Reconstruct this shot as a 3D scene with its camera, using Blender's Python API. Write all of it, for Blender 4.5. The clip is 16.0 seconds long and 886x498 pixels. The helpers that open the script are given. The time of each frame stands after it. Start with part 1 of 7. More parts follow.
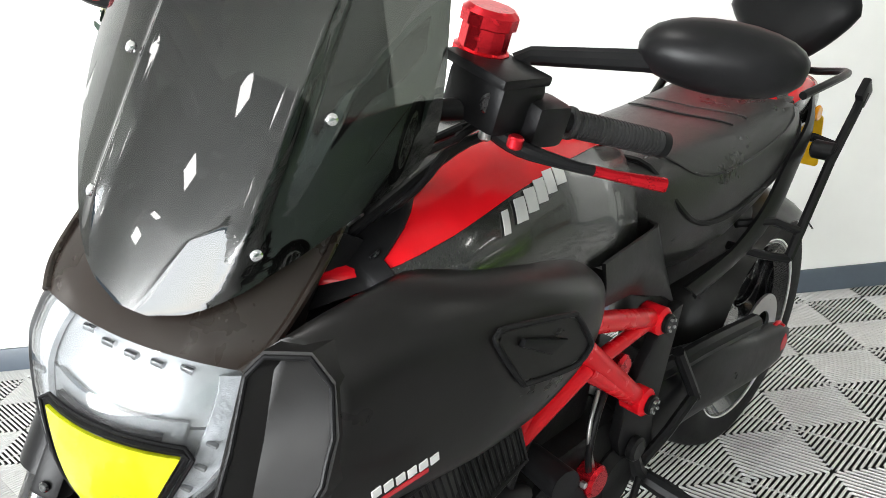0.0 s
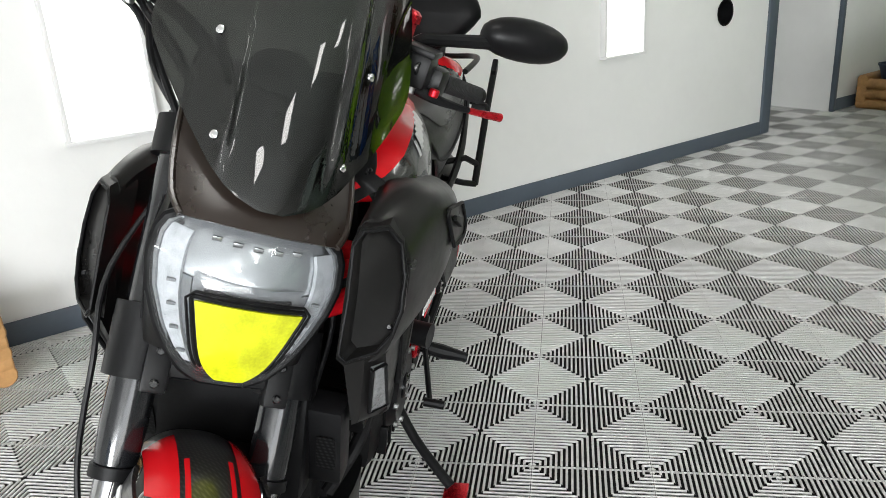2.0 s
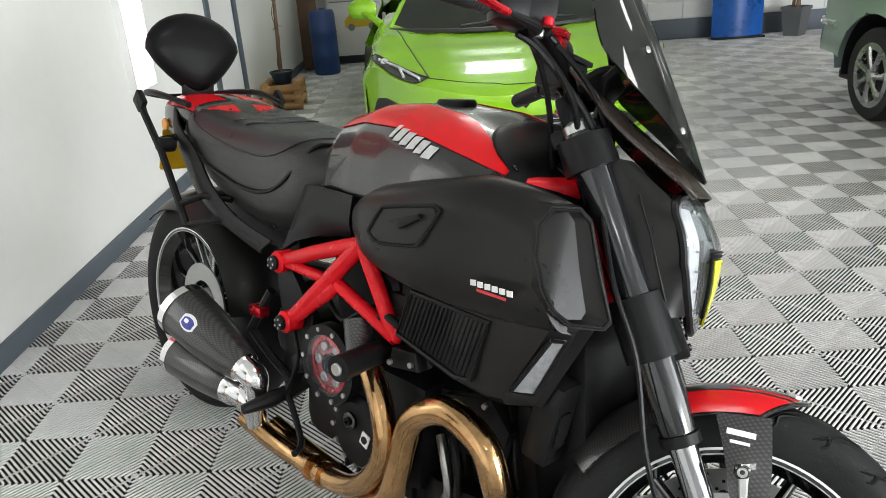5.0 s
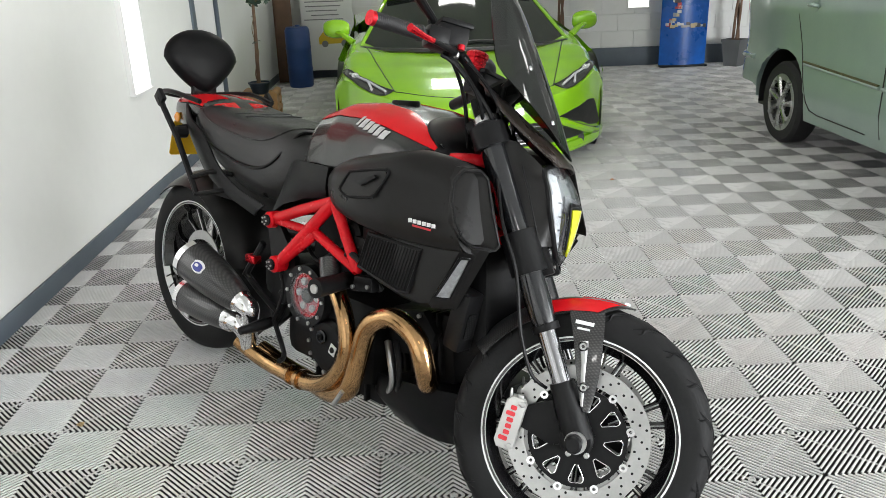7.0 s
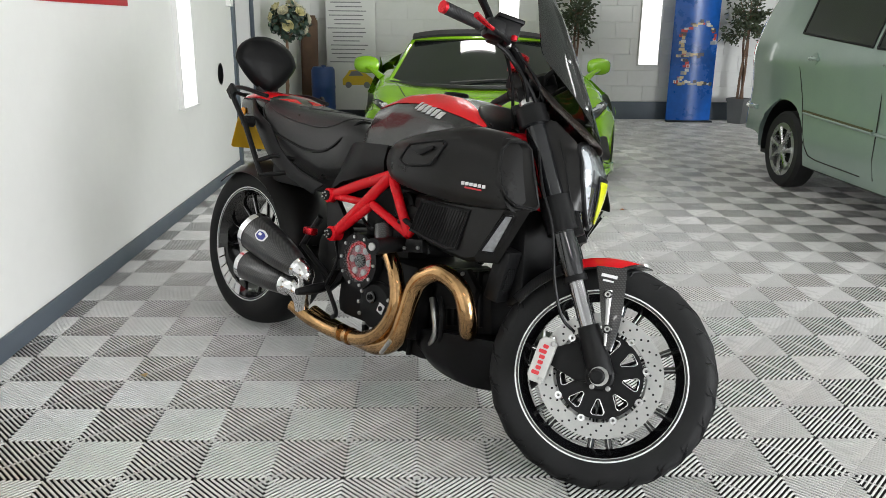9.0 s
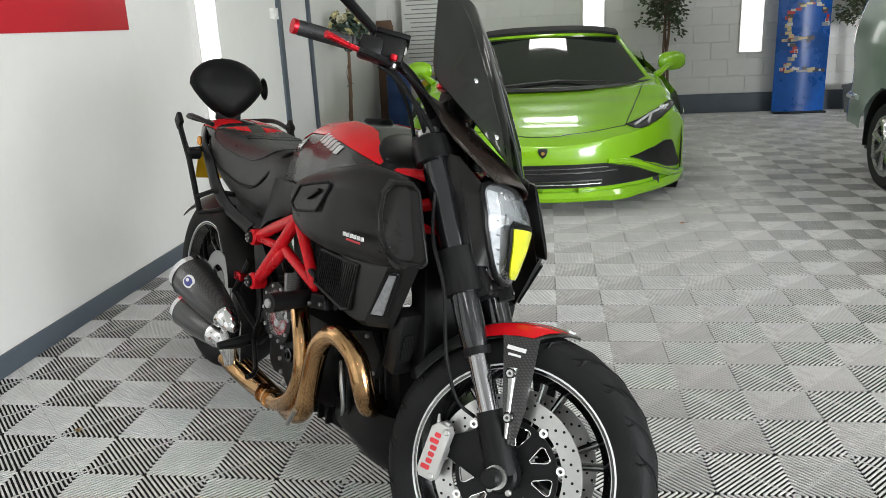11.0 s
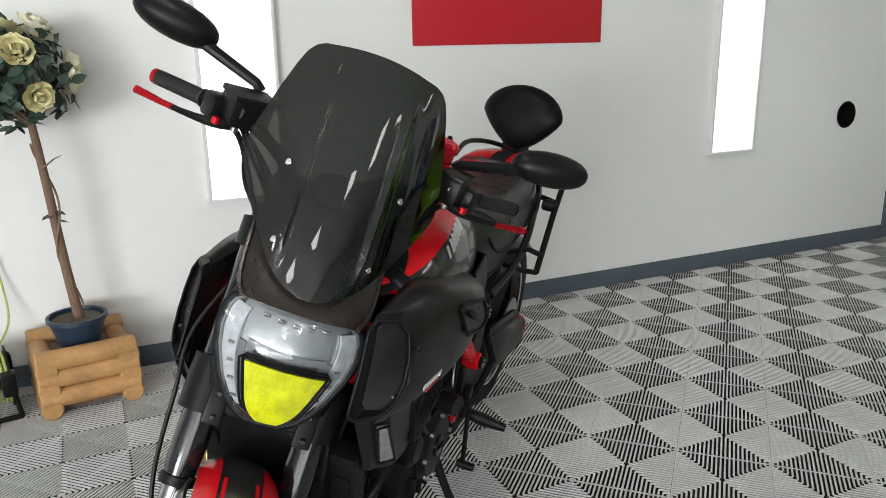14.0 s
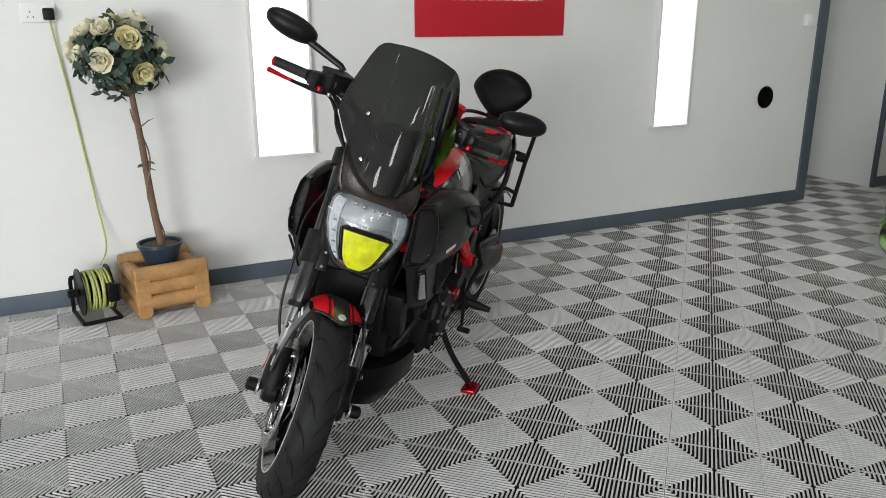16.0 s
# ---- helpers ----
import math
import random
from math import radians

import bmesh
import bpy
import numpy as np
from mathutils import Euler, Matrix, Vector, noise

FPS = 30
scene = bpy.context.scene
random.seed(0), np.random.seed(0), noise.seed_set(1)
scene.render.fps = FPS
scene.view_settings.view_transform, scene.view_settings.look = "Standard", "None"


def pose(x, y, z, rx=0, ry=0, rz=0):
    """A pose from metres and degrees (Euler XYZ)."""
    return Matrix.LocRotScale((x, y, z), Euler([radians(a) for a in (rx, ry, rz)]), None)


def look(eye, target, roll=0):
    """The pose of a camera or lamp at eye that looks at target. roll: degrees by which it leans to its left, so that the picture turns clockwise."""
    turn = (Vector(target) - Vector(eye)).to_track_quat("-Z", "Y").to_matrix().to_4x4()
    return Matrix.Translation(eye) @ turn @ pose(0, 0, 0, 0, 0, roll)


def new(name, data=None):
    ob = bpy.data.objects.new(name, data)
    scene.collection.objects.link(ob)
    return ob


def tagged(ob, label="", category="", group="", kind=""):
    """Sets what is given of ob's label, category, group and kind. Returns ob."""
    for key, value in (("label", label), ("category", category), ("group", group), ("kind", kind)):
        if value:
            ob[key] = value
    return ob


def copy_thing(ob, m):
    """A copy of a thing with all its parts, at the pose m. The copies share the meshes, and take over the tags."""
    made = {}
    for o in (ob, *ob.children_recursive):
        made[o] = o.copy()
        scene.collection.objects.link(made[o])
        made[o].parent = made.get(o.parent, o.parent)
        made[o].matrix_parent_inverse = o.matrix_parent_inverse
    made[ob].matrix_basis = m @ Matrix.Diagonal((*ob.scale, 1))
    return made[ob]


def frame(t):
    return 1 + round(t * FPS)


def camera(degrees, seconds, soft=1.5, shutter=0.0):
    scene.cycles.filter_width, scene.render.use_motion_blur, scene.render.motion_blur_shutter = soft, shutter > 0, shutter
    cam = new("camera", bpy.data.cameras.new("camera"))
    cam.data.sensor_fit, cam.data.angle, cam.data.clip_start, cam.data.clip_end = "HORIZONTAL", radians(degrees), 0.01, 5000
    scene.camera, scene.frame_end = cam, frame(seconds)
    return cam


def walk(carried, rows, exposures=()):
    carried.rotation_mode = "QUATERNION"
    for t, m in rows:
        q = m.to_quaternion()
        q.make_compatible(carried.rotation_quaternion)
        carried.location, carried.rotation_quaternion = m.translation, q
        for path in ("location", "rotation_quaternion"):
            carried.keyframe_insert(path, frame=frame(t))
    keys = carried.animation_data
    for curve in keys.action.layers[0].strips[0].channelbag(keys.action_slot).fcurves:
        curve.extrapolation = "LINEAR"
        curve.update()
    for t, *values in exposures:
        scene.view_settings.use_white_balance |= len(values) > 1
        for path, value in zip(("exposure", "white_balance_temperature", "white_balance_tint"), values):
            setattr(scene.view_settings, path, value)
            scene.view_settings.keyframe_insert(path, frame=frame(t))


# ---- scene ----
cam = camera(59.8, 16.0, 0.85)
PATH = [
    (0, (-0.651, -0.366, 1.15), (-0.684, 1.551, 0.58), -6.0),
    (0.5, (-0.687, -0.553, 1.152), (-0.558, 1.35, 0.55), -5.3),
    (1, (-0.799, -0.71, 1.195), (-0.399, 1.149, 0.576), -4.6),
    (1.5, (-1.065, -0.77, 1.22), (-0.315, 0.967, 0.571), -3.8),
    (2, (-1.334, -0.625, 1.21), (-0.254, 0.915, 0.533), -3.6),
    (2.5, (-1.594, -0.415, 1.213), (-0.232, 0.863, 0.498), -3.4),
    (3, (-1.811, -0.209, 1.196), (-0.244, 0.787, 0.454), -3.0),
    (3.5, (-1.981, 0.139, 1.187), (-0.232, 0.783, 0.462), -2.5),
    (4, (-2.074, 0.425, 1.229), (-0.247, 0.782, 0.498), -3.9),
    (6.3, (-2.605, 0.849, 1.407), (-0.746, 0.764, 0.675), -3.2),
    (6.5, (-2.692, 0.789, 1.399), (-0.83, 0.719, 0.672), -2.9),
    (7, (-2.85, 0.697, 1.405), (-0.977, 0.641, 0.707), -2.0),
    (7.5, (-3.013, 0.747, 1.399), (-1.126, 0.688, 0.74), -1.1),
    (8, (-3.188, 0.825, 1.327), (-1.283, 0.759, 0.723), -0.1),
    (8.2, (-3.229, 0.852, 1.252), (-1.313, 0.774, 0.683), 0.7),
    (10.3, (-3.131, 0.651, 1.254), (-1.214, 0.705, 0.686), -1.3),
    (10.5, (-3.062, 0.55, 1.265), (-1.148, 0.651, 0.694), -1.7),
    (11, (-2.789, 0.247, 1.289), (-0.889, 0.517, 0.727), -2.8),
    (11.4, (-2.45, 0.0, 1.317), (-0.581, 0.465, 0.778), -3.6),
    (11.5, (-2.359, -0.049, 1.316), (-0.501, 0.467, 0.788), -3.7),
    (12, (-1.950, -0.299, 1.323), (-0.263, 0.668, 0.853), -4.0),
    (12.5, (-1.625, -0.415, 1.33), (-0.23, 0.946, 0.881), -3.4),
    (13, (-1.286, -0.488, 1.333), (-0.218, 1.139, 0.876), -2.7),
    (13.5, (-1.121, -0.638, 1.368), (-0.267, 1.103, 0.879), -1.8),
    (14, (-1.272, -0.965, 1.367), (-0.469, 0.789, 0.838), -0.9),
    (14.5, (-1.387, -1.255, 1.366), (-0.584, 0.486, 0.797), -0.3),
    (15, (-1.48, -1.472, 1.38), (-0.662, 0.255, 0.79), -0.1),
    (15.5, (-1.625, -1.628, 1.414), (-0.781, 0.086, 0.823), 0.2),
    (16, (-1.811, -1.803, 1.428), (-0.946, -0.092, 0.858), -0.0),
]
walk(cam, [(t, look(eye, target, roll)) for t, eye, target, roll in PATH],
     exposures=[(0, 0.88), (0.5, 0.75), (1.2, 0.52), (2, 0.28), (3.2, 0.34), (4, 0.52), (6.5, 0.50), (8, 0.34), (11, 0.17), (12.5, -0.18), (14.5, -0.18), (16, -0.36)])

# ---- world and lights ----
world = bpy.data.worlds.new("world")
scene.world = world
world.use_nodes = True
_n = world.node_tree.nodes
_sky = _n.new("ShaderNodeTexSky")
_sky.sky_type, _sky.sun_disc = "NISHITA", False
_sky.sun_elevation, _sky.sun_rotation = radians(40), radians(200)
world.node_tree.links.new(_sky.outputs[0], _n["Background"].inputs[0])
_n["Background"].inputs[1].default_value = 0.10


def area(name, m, sx, sy, power, colour=(1, 1, 1)):
    d = bpy.data.lights.new(name, "AREA")
    d.shape, d.size, d.size_y, d.energy, d.color = "RECTANGLE", sx, sy, power, colour
    ob = new(name, d)
    ob.matrix_world = m
    return ob


# daylight standing in the two open garage doorways
area("daylight_end_doorway", look((-8.3, -6.6, 1.4), (0, 1.2, 0.6)), 3.4, 2.5, 720, (0.95, 0.98, 1.0))
area("daylight_doorway", look((-4.2, -7.9, 1.4), (-0.6, 1.0, 0.5)), 6.0, 2.5, 250, (0.95, 0.98, 1.0))
# two rows of rectangular ceiling panels, wide apart over the cars' aisle and close together in the other row
for _x in (-4.2, -1.0, 2.2, 5.4):
    area("ceiling_panel_light", pose(_x, 0.2, 2.70), 0.3, 0.6, 9.0, (1.0, 0.98, 0.95))
for _x in (-5.2, -4.0, -2.8, -1.6, -0.4, 0.8, 2.0, 3.6, 5.4):
    area("ceiling_panel_light", pose(_x, -2.9, 2.70), 0.3, 0.6, 4.5, (1.0, 0.98, 0.95))

# ---- mesh tools ----
PI = math.pi


def V(*a):
    return Vector(a)


def mesh_of(bm, name, smooth=True, sharp=35):
    bmesh.ops.recalc_face_normals(bm, faces=bm.faces)
    me = bpy.data.meshes.new(name)
    if smooth:
        for f in bm.faces:
            f.smooth = True
        lim = radians(sharp)
        for e in bm.edges:
            if len(e.link_faces) == 2 and e.calc_face_angle(0) > lim:
                e.smooth = False
    bm.to_mesh(me)
    bm.free()
    return me


def part(name, bm, material, parent=None, label="", sharp=35):
    """Links a bmesh as one mesh object, under a thing or a part."""
    ob = new(name, mesh_of(bm, name, sharp=sharp))
    for m in material if isinstance(material, (list, tuple)) else (material,):
        ob.data.materials.append(m)
    if parent is not None:
        ob.parent = parent
    if label:
        ob["label"] = label
    return ob


def thing(name, m, label, category, group="", kind=""):
    ob = new(name)
    ob.empty_display_size = 0.1
    ob.matrix_world = m
    return tagged(ob, label, category, group, kind)


def box(c, s, bevel=0.0, seg=2, rot=None, bm=None):
    own = bm is None
    bm = bmesh.new() if own else bm
    m = Matrix.Translation(c) @ (rot.to_4x4() if rot is not None else Matrix()) @ Matrix.Diagonal((s[0], s[1], s[2], 1))
    r = bmesh.ops.create_cube(bm, size=1, matrix=m)
    if bevel:
        es = {e for v in r["verts"] for e in v.link_edges}
        bmesh.ops.bevel(bm, geom=list(es), offset=bevel, segments=seg, affect="EDGES", profile=0.6)
    return bm


def catmull(pts, k=6):
    """A smooth line through the points."""
    p = [Vector(q) for q in pts]
    out = []
    for i in range(len(p) - 1):
        a, b, c, d = p[max(i - 1, 0)], p[i], p[i + 1], p[min(i + 2, len(p) - 1)]
        for j in range(k):
            t = j / k
            out.append(0.5 * (2 * b + (c - a) * t + (2 * a - 5 * b + 4 * c - d) * t * t + (3 * b - a - 3 * c + d) * t ** 3))
    return out + [p[-1]]


def grid(rows, bm=None, closed=False, cap=False):
    """A skin over rows of points."""
    bm = bmesh.new() if bm is None else bm
    vs = [[bm.verts.new(p) for p in r] for r in rows]
    n = len(rows[0])
    for a, b in zip(vs, vs[1:]):
        for i in range(n if closed else n - 1):
            j = (i + 1) % n
            bm.faces.new((a[i], a[j], b[j], b[i]))
    if cap:
        bm.faces.new(vs[0][::-1])
        bm.faces.new(vs[-1])
    return bm


def smooth_rows(rows, k=4):
    """More rows between the given ones, by a smooth line through each column."""
    cols = [catmull(c, k) for c in zip(*rows)]
    return [list(r) for r in zip(*cols)]


def tube(pts, r, n=10, bm=None, k=0, cap=True):
    """A round bar along points; r is one radius or one for each point."""
    if k:
        rr = r if isinstance(r, (list, tuple)) else [r] * len(pts)
        rad = [v.x for v in catmull([(a, 0, 0) for a in rr], k)]
        pts = catmull(pts, k)
    else:
        pts = [Vector(p) for p in pts]
        rad = r if isinstance(r, (list, tuple)) else [r] * len(pts)
    rows, side = [], None
    for i, p in enumerate(pts):
        d = (pts[min(i + 1, len(pts) - 1)] - pts[max(i - 1, 0)]).normalized()
        if side is None:
            side = d.orthogonal().normalized()
        side = (side - d * side.dot(d)).normalized()
        up = d.cross(side)
        rows.append([p + rad[i] * (math.cos(a) * side + math.sin(a) * up) for a in (2 * PI * q / n for q in range(n))])
    return grid(rows, bm, closed=True, cap=cap)


def lathe(profile, m, n=48, bm=None, closed=False):
    """Turns (radius, along) pairs about the z axis of m."""
    rows = []
    for q in range(n + 1):
        a = 2 * PI * q / n
        rows.append([m @ Vector((r * math.cos(a), r * math.sin(a), h)) for r, h in (profile + profile[:1] if closed else profile)])
    bm = grid(rows, bm)
    bmesh.ops.remove_doubles(bm, verts=bm.verts, dist=1e-6)
    return bm


def plate(outline, m, t, bevel=0.0, bm=None):
    """A flat plate of thickness t with an outline in the xy plane of m."""
    bm = bmesh.new() if bm is None else bm
    lo = [bm.verts.new(m @ Vector((x, y, -t / 2))) for x, y in outline]
    hi = [bm.verts.new(m @ Vector((x, y, t / 2))) for x, y in outline]
    n = len(outline)
    fs = [bm.faces.new(lo[::-1]), bm.faces.new(hi)]
    fs += [bm.faces.new((lo[i], lo[(i + 1) % n], hi[(i + 1) % n], hi[i])) for i in range(n)]
    if bevel:
        es = {e for f in fs[:2] for e in f.edges}
        bmesh.ops.bevel(bm, geom=list(es), offset=bevel, segments=2, affect="EDGES", profile=0.6)
    return bm


def rounded(w, h, r, n=5):
    """The outline of a rounded rectangle about the origin."""
    out = []
    for cx, cy, a0 in ((w / 2 - r, h / 2 - r, 0), (r - w / 2, h / 2 - r, 90), (r - w / 2, r - h / 2, 180), (w / 2 - r, r - h / 2, 270)):
        for i in range(n + 1):
            a = radians(a0 + 90 * i / n)
            out.append((cx + r * math.cos(a), cy + r * math.sin(a)))
    return out


def axis_to(d, at=(0, 0, 0)):
    """A pose whose z axis points along d."""
    return Matrix.Translation(at) @ Vector(d).normalized().to_track_quat("Z", "Y").to_matrix().to_4x4()


def moved(bm, m):
    bmesh.ops.transform(bm, matrix=m, verts=bm.verts)
    return bm


def join(*bms):
    out = bms[0]
    for b in bms[1:]:
        me = bpy.data.meshes.new("joined")
        b.to_mesh(me)
        b.free()
        out.from_mesh(me)
        bpy.data.meshes.remove(me)
    return out


def disc(r, h, m, n=32, bevel=0.0, bm=None):
    b = min(bevel, h / 2, r)
    prof = [(0, h / 2), (r - b, h / 2), (r, h / 2 - b), (r, -h / 2 + b), (r - b, -h / 2), (0, -h / 2)]
    return lathe(prof, m, n, bm)


def ring(r0, r1, h, m, n=48, bm=None):
    return lathe([(r0, -h / 2), (r1, -h / 2), (r1, h / 2), (r0, h / 2)], m, n, bm, closed=True)


# ---- materials ----
def mat(name, colour, rough=0.5, metal=0.0, vary=0.12, scale=6.0, bump=0.0, bump_scale=80.0, coat=0.0, spec=0.5, emit=0.0, rough_vary=0.08):
    m = bpy.data.materials.new(name)
    m.use_nodes = True
    nt = m.node_tree
    b = nt.nodes["Principled BSDF"]
    c = (*colour, 1)
    b.inputs["Base Color"].default_value = c
    b.inputs["Roughness"].default_value, b.inputs["Metallic"].default_value = rough, metal
    b.inputs["Coat Weight"].default_value, b.inputs["Coat Roughness"].default_value = coat, 0.04
    b.inputs["Specular IOR Level"].default_value = spec
    tc = nt.nodes.new("ShaderNodeTexCoord")
    if vary:
        n1, n2 = nt.nodes.new("ShaderNodeTexNoise"), nt.nodes.new("ShaderNodeTexNoise")
        n1.inputs["Scale"].default_value, n2.inputs["Scale"].default_value = scale, scale * 9
        n1.inputs["Detail"].default_value = 6
        mx = nt.nodes.new("ShaderNodeMath")
        mx.operation = "MULTIPLY_ADD"
        mx.inputs[1].default_value = 0.35
        nt.links.new(tc.outputs["Object"], n1.inputs["Vector"])
        nt.links.new(tc.outputs["Object"], n2.inputs["Vector"])
        nt.links.new(n2.outputs["Fac"], mx.inputs[0])
        nt.links.new(n1.outputs["Fac"], mx.inputs[2])
        rp = nt.nodes.new("ShaderNodeMapRange")
        rp.inputs[1].default_value, rp.inputs[2].default_value = 0.4, 0.95
        rp.inputs[3].default_value, rp.inputs[4].default_value = 1 - vary, 1 + vary
        nt.links.new(mx.outputs[0], rp.inputs[0])
        mul = nt.nodes.new("ShaderNodeVectorMath")
        mul.operation = "SCALE"
        mul.inputs[0].default_value = colour
        nt.links.new(rp.outputs[0], mul.inputs["Scale"])
        nt.links.new(mul.outputs[0], b.inputs["Base Color"])
        rr = nt.nodes.new("ShaderNodeMapRange")
        rr.inputs[1].default_value, rr.inputs[2].default_value = 0.4, 0.95
        rr.inputs[3].default_value, rr.inputs[4].default_value = max(rough - rough_vary, 0.01), min(rough + rough_vary, 1)
        nt.links.new(mx.outputs[0], rr.inputs[0])
        nt.links.new(rr.outputs[0], b.inputs["Roughness"])
    if bump:
        nb, bp = nt.nodes.new("ShaderNodeTexNoise"), nt.nodes.new("ShaderNodeBump")
        nb.inputs["Scale"].default_value, nb.inputs["Detail"].default_value = bump_scale, 4
        bp.inputs["Strength"].default_value, bp.inputs["Distance"].default_value = bump, 0.004
        nt.links.new(tc.outputs["Object"], nb.inputs["Vector"])
        nt.links.new(nb.outputs["Fac"], bp.inputs["Height"])
        nt.links.new(bp.outputs["Normal"], b.inputs["Normal"])
    if emit:
        b.inputs["Emission Color"].default_value, b.inputs["Emission Strength"].default_value = c, emit
    return m


def thin_glass(name, tint, clear=0.8, rough=0.03, gloss=0.035):
    """A thin tinted pane: see-through, with a gloss on it."""
    m = bpy.data.materials.new(name)
    m.use_nodes = True
    nt = m.node_tree
    nt.nodes.remove(nt.nodes["Principled BSDF"])
    tr, gl, df, mx, mx2, lw, pw, ma = (nt.nodes.new("ShaderNode" + k) for k in ("BsdfTransparent", "BsdfGlossy", "BsdfDiffuse", "MixShader", "MixShader", "LayerWeight", "Math", "Math"))
    tr.inputs["Color"].default_value = (*tint, 1)
    df.inputs["Color"].default_value = (*[0.6 * q for q in tint], 1)
    gl.inputs["Roughness"].default_value = rough
    lw.inputs["Blend"].default_value = 0.5
    pw.operation, ma.operation = "POWER", "MULTIPLY_ADD"
    pw.inputs[1].default_value = 5.0
    ma.inputs[1].default_value, ma.inputs[2].default_value = 1 - gloss, gloss
    nt.links.new(lw.outputs["Facing"], pw.inputs[0])
    nt.links.new(pw.outputs[0], ma.inputs[0])
    mx.inputs[0].default_value = clear
    nt.links.new(df.outputs[0], mx.inputs[1])
    nt.links.new(tr.outputs[0], mx.inputs[2])
    nt.links.new(ma.outputs[0], mx2.inputs[0])
    nt.links.new(mx.outputs[0], mx2.inputs[1])
    nt.links.new(gl.outputs[0], mx2.inputs[2])
    nt.links.new(mx2.outputs[0], nt.nodes["Material Output"].inputs[0])
    return m


def weave(name, dark, light, pitch, rough, coat, metal=0.0):
    """A twill weave of fibre or mesh."""
    m = bpy.data.materials.new(name)
    m.use_nodes = True
    nt = m.node_tree
    b = nt.nodes["Principled BSDF"]
    tc = nt.nodes.new("ShaderNodeTexCoord")
    ws = []
    for rot in (0.785, -0.785):
        mp, w = nt.nodes.new("ShaderNodeMapping"), nt.nodes.new("ShaderNodeTexWave")
        mp.inputs["Rotation"].default_value = (0.5, rot, 0.4)
        w.inputs["Scale"].default_value = 0.05 / pitch * 6.28
        w.wave_profile = "TRI"
        nt.links.new(tc.outputs["Object"], mp.inputs["Vector"])
        nt.links.new(mp.outputs[0], w.inputs["Vector"])
        ws.append(w)
    mul = nt.nodes.new("ShaderNodeMath")
    mul.operation = "MULTIPLY"
    nt.links.new(ws[0].outputs["Fac"], mul.inputs[0])
    nt.links.new(ws[1].outputs["Fac"], mul.inputs[1])
    rp = nt.nodes.new("ShaderNodeMix")
    rp.data_type = "RGBA"
    rp.inputs[6].default_value, rp.inputs[7].default_value = (*dark, 1), (*light, 1)
    nt.links.new(mul.outputs[0], rp.inputs[0])
    nt.links.new(rp.outputs[2], b.inputs["Base Color"])
    b.inputs["Roughness"].default_value, b.inputs["Coat Weight"].default_value, b.inputs["Metallic"].default_value = rough, coat, metal
    b.inputs["Coat Roughness"].default_value = 0.05
    return m


WHITE_WALL = mat("white_wall_paint", (0.77, 0.77, 0.75), 0.6, vary=0.035, scale=1.6, bump=0.12, bump_scale=55)
GREY_SKIRT = mat("blue_grey_skirting_paint", (0.085, 0.105, 0.13), 0.45, vary=0.12, scale=5, bump=0.05)
CEIL = mat("ceiling_paint", (0.75, 0.75, 0.73), 0.7, vary=0.03, scale=2)
TILE = mat("grey_floor_plastic", (0.68, 0.675, 0.665), 0.25, vary=0.10, scale=3.0, bump=0.04, bump_scale=160)
# near-black base under the ribs: the gaps' shade is put into its colour
TILE_LOW = mat("floor_gap_shade", (0.008, 0.008, 0.0085), 0.9, vary=0.3, scale=9)
LED = mat("led_panel_diffuser", (1.0, 0.99, 0.97), 0.5, vary=0, emit=1.35)
WHITE_PLASTIC = mat("white_plastic", (0.78, 0.78, 0.76), 0.35, vary=0.03)
ALU_WHITE = mat("white_metal_trim", (0.72, 0.72, 0.71), 0.35, vary=0.04)
SIGN_RED = mat("red_sign_board", (0.50, 0.014, 0.028), 0.38, vary=0.04, scale=2)
SIGN_WHITE = mat("white_sign_vinyl", (0.8, 0.78, 0.77), 0.4, vary=0.03)
BLACK = mat("satin_black_plastic", (0.007, 0.007, 0.0075), 0.38, vary=0.25, scale=9, bump=0.03, bump_scale=300, spec=0.16)
BLACK_MATT = mat("matt_black_carbon", (0.009, 0.0086, 0.0084), 0.33, vary=0.18, scale=7, bump=0.02, bump_scale=420, spec=0.22)
BLACK_DARK = mat("engine_black", (0.006, 0.006, 0.0065), 0.5, vary=0.3, scale=14, bump=0.1, bump_scale=120, spec=0.16)
BLACK_GLOSS = mat("gloss_black", (0.006, 0.006, 0.007), 0.12, vary=0.1, coat=0.8, rough_vary=0.03)
BROWN_BLACK = mat("bronze_black_cowl", (0.020, 0.014, 0.011), 0.3, vary=0.15, scale=6)
RED_GLOSS = mat("red_gloss_paint", (0.60, 0.007, 0.012), 0.22, vary=0.05, coat=0.12, spec=0.2, rough_vary=0.03)
RED_FRAME = mat("red_frame_paint", (0.62, 0.007, 0.014), 0.26, vary=0.05, coat=0.1, spec=0.16)
RED_ALU = mat("red_anodised_metal", (0.58, 0.012, 0.022), 0.28, metal=0.75, vary=0.08)
RUBBER = mat("tyre_rubber", (0.011, 0.011, 0.0115), 0.60, vary=0.3, scale=12, bump=0.12, bump_scale=220, spec=0.17)
GRIP_RUBBER = mat("grip_rubber", (0.017, 0.017, 0.018), 0.6, vary=0.15, scale=20, bump=0.2, bump_scale=260)
LEATHER = mat("black_leather", (0.010, 0.0098, 0.010), 0.33, vary=0.18, scale=10, bump=0.22, bump_scale=330, spec=0.5)
CHROME = mat("polished_metal", (0.75, 0.75, 0.76), 0.12, metal=1.0, vary=0.05, rough_vary=0.05)
DARK_CHROME = mat("dark_polished_metal", (0.30, 0.30, 0.31), 0.10, metal=1.0, vary=0.05, rough_vary=0.04)
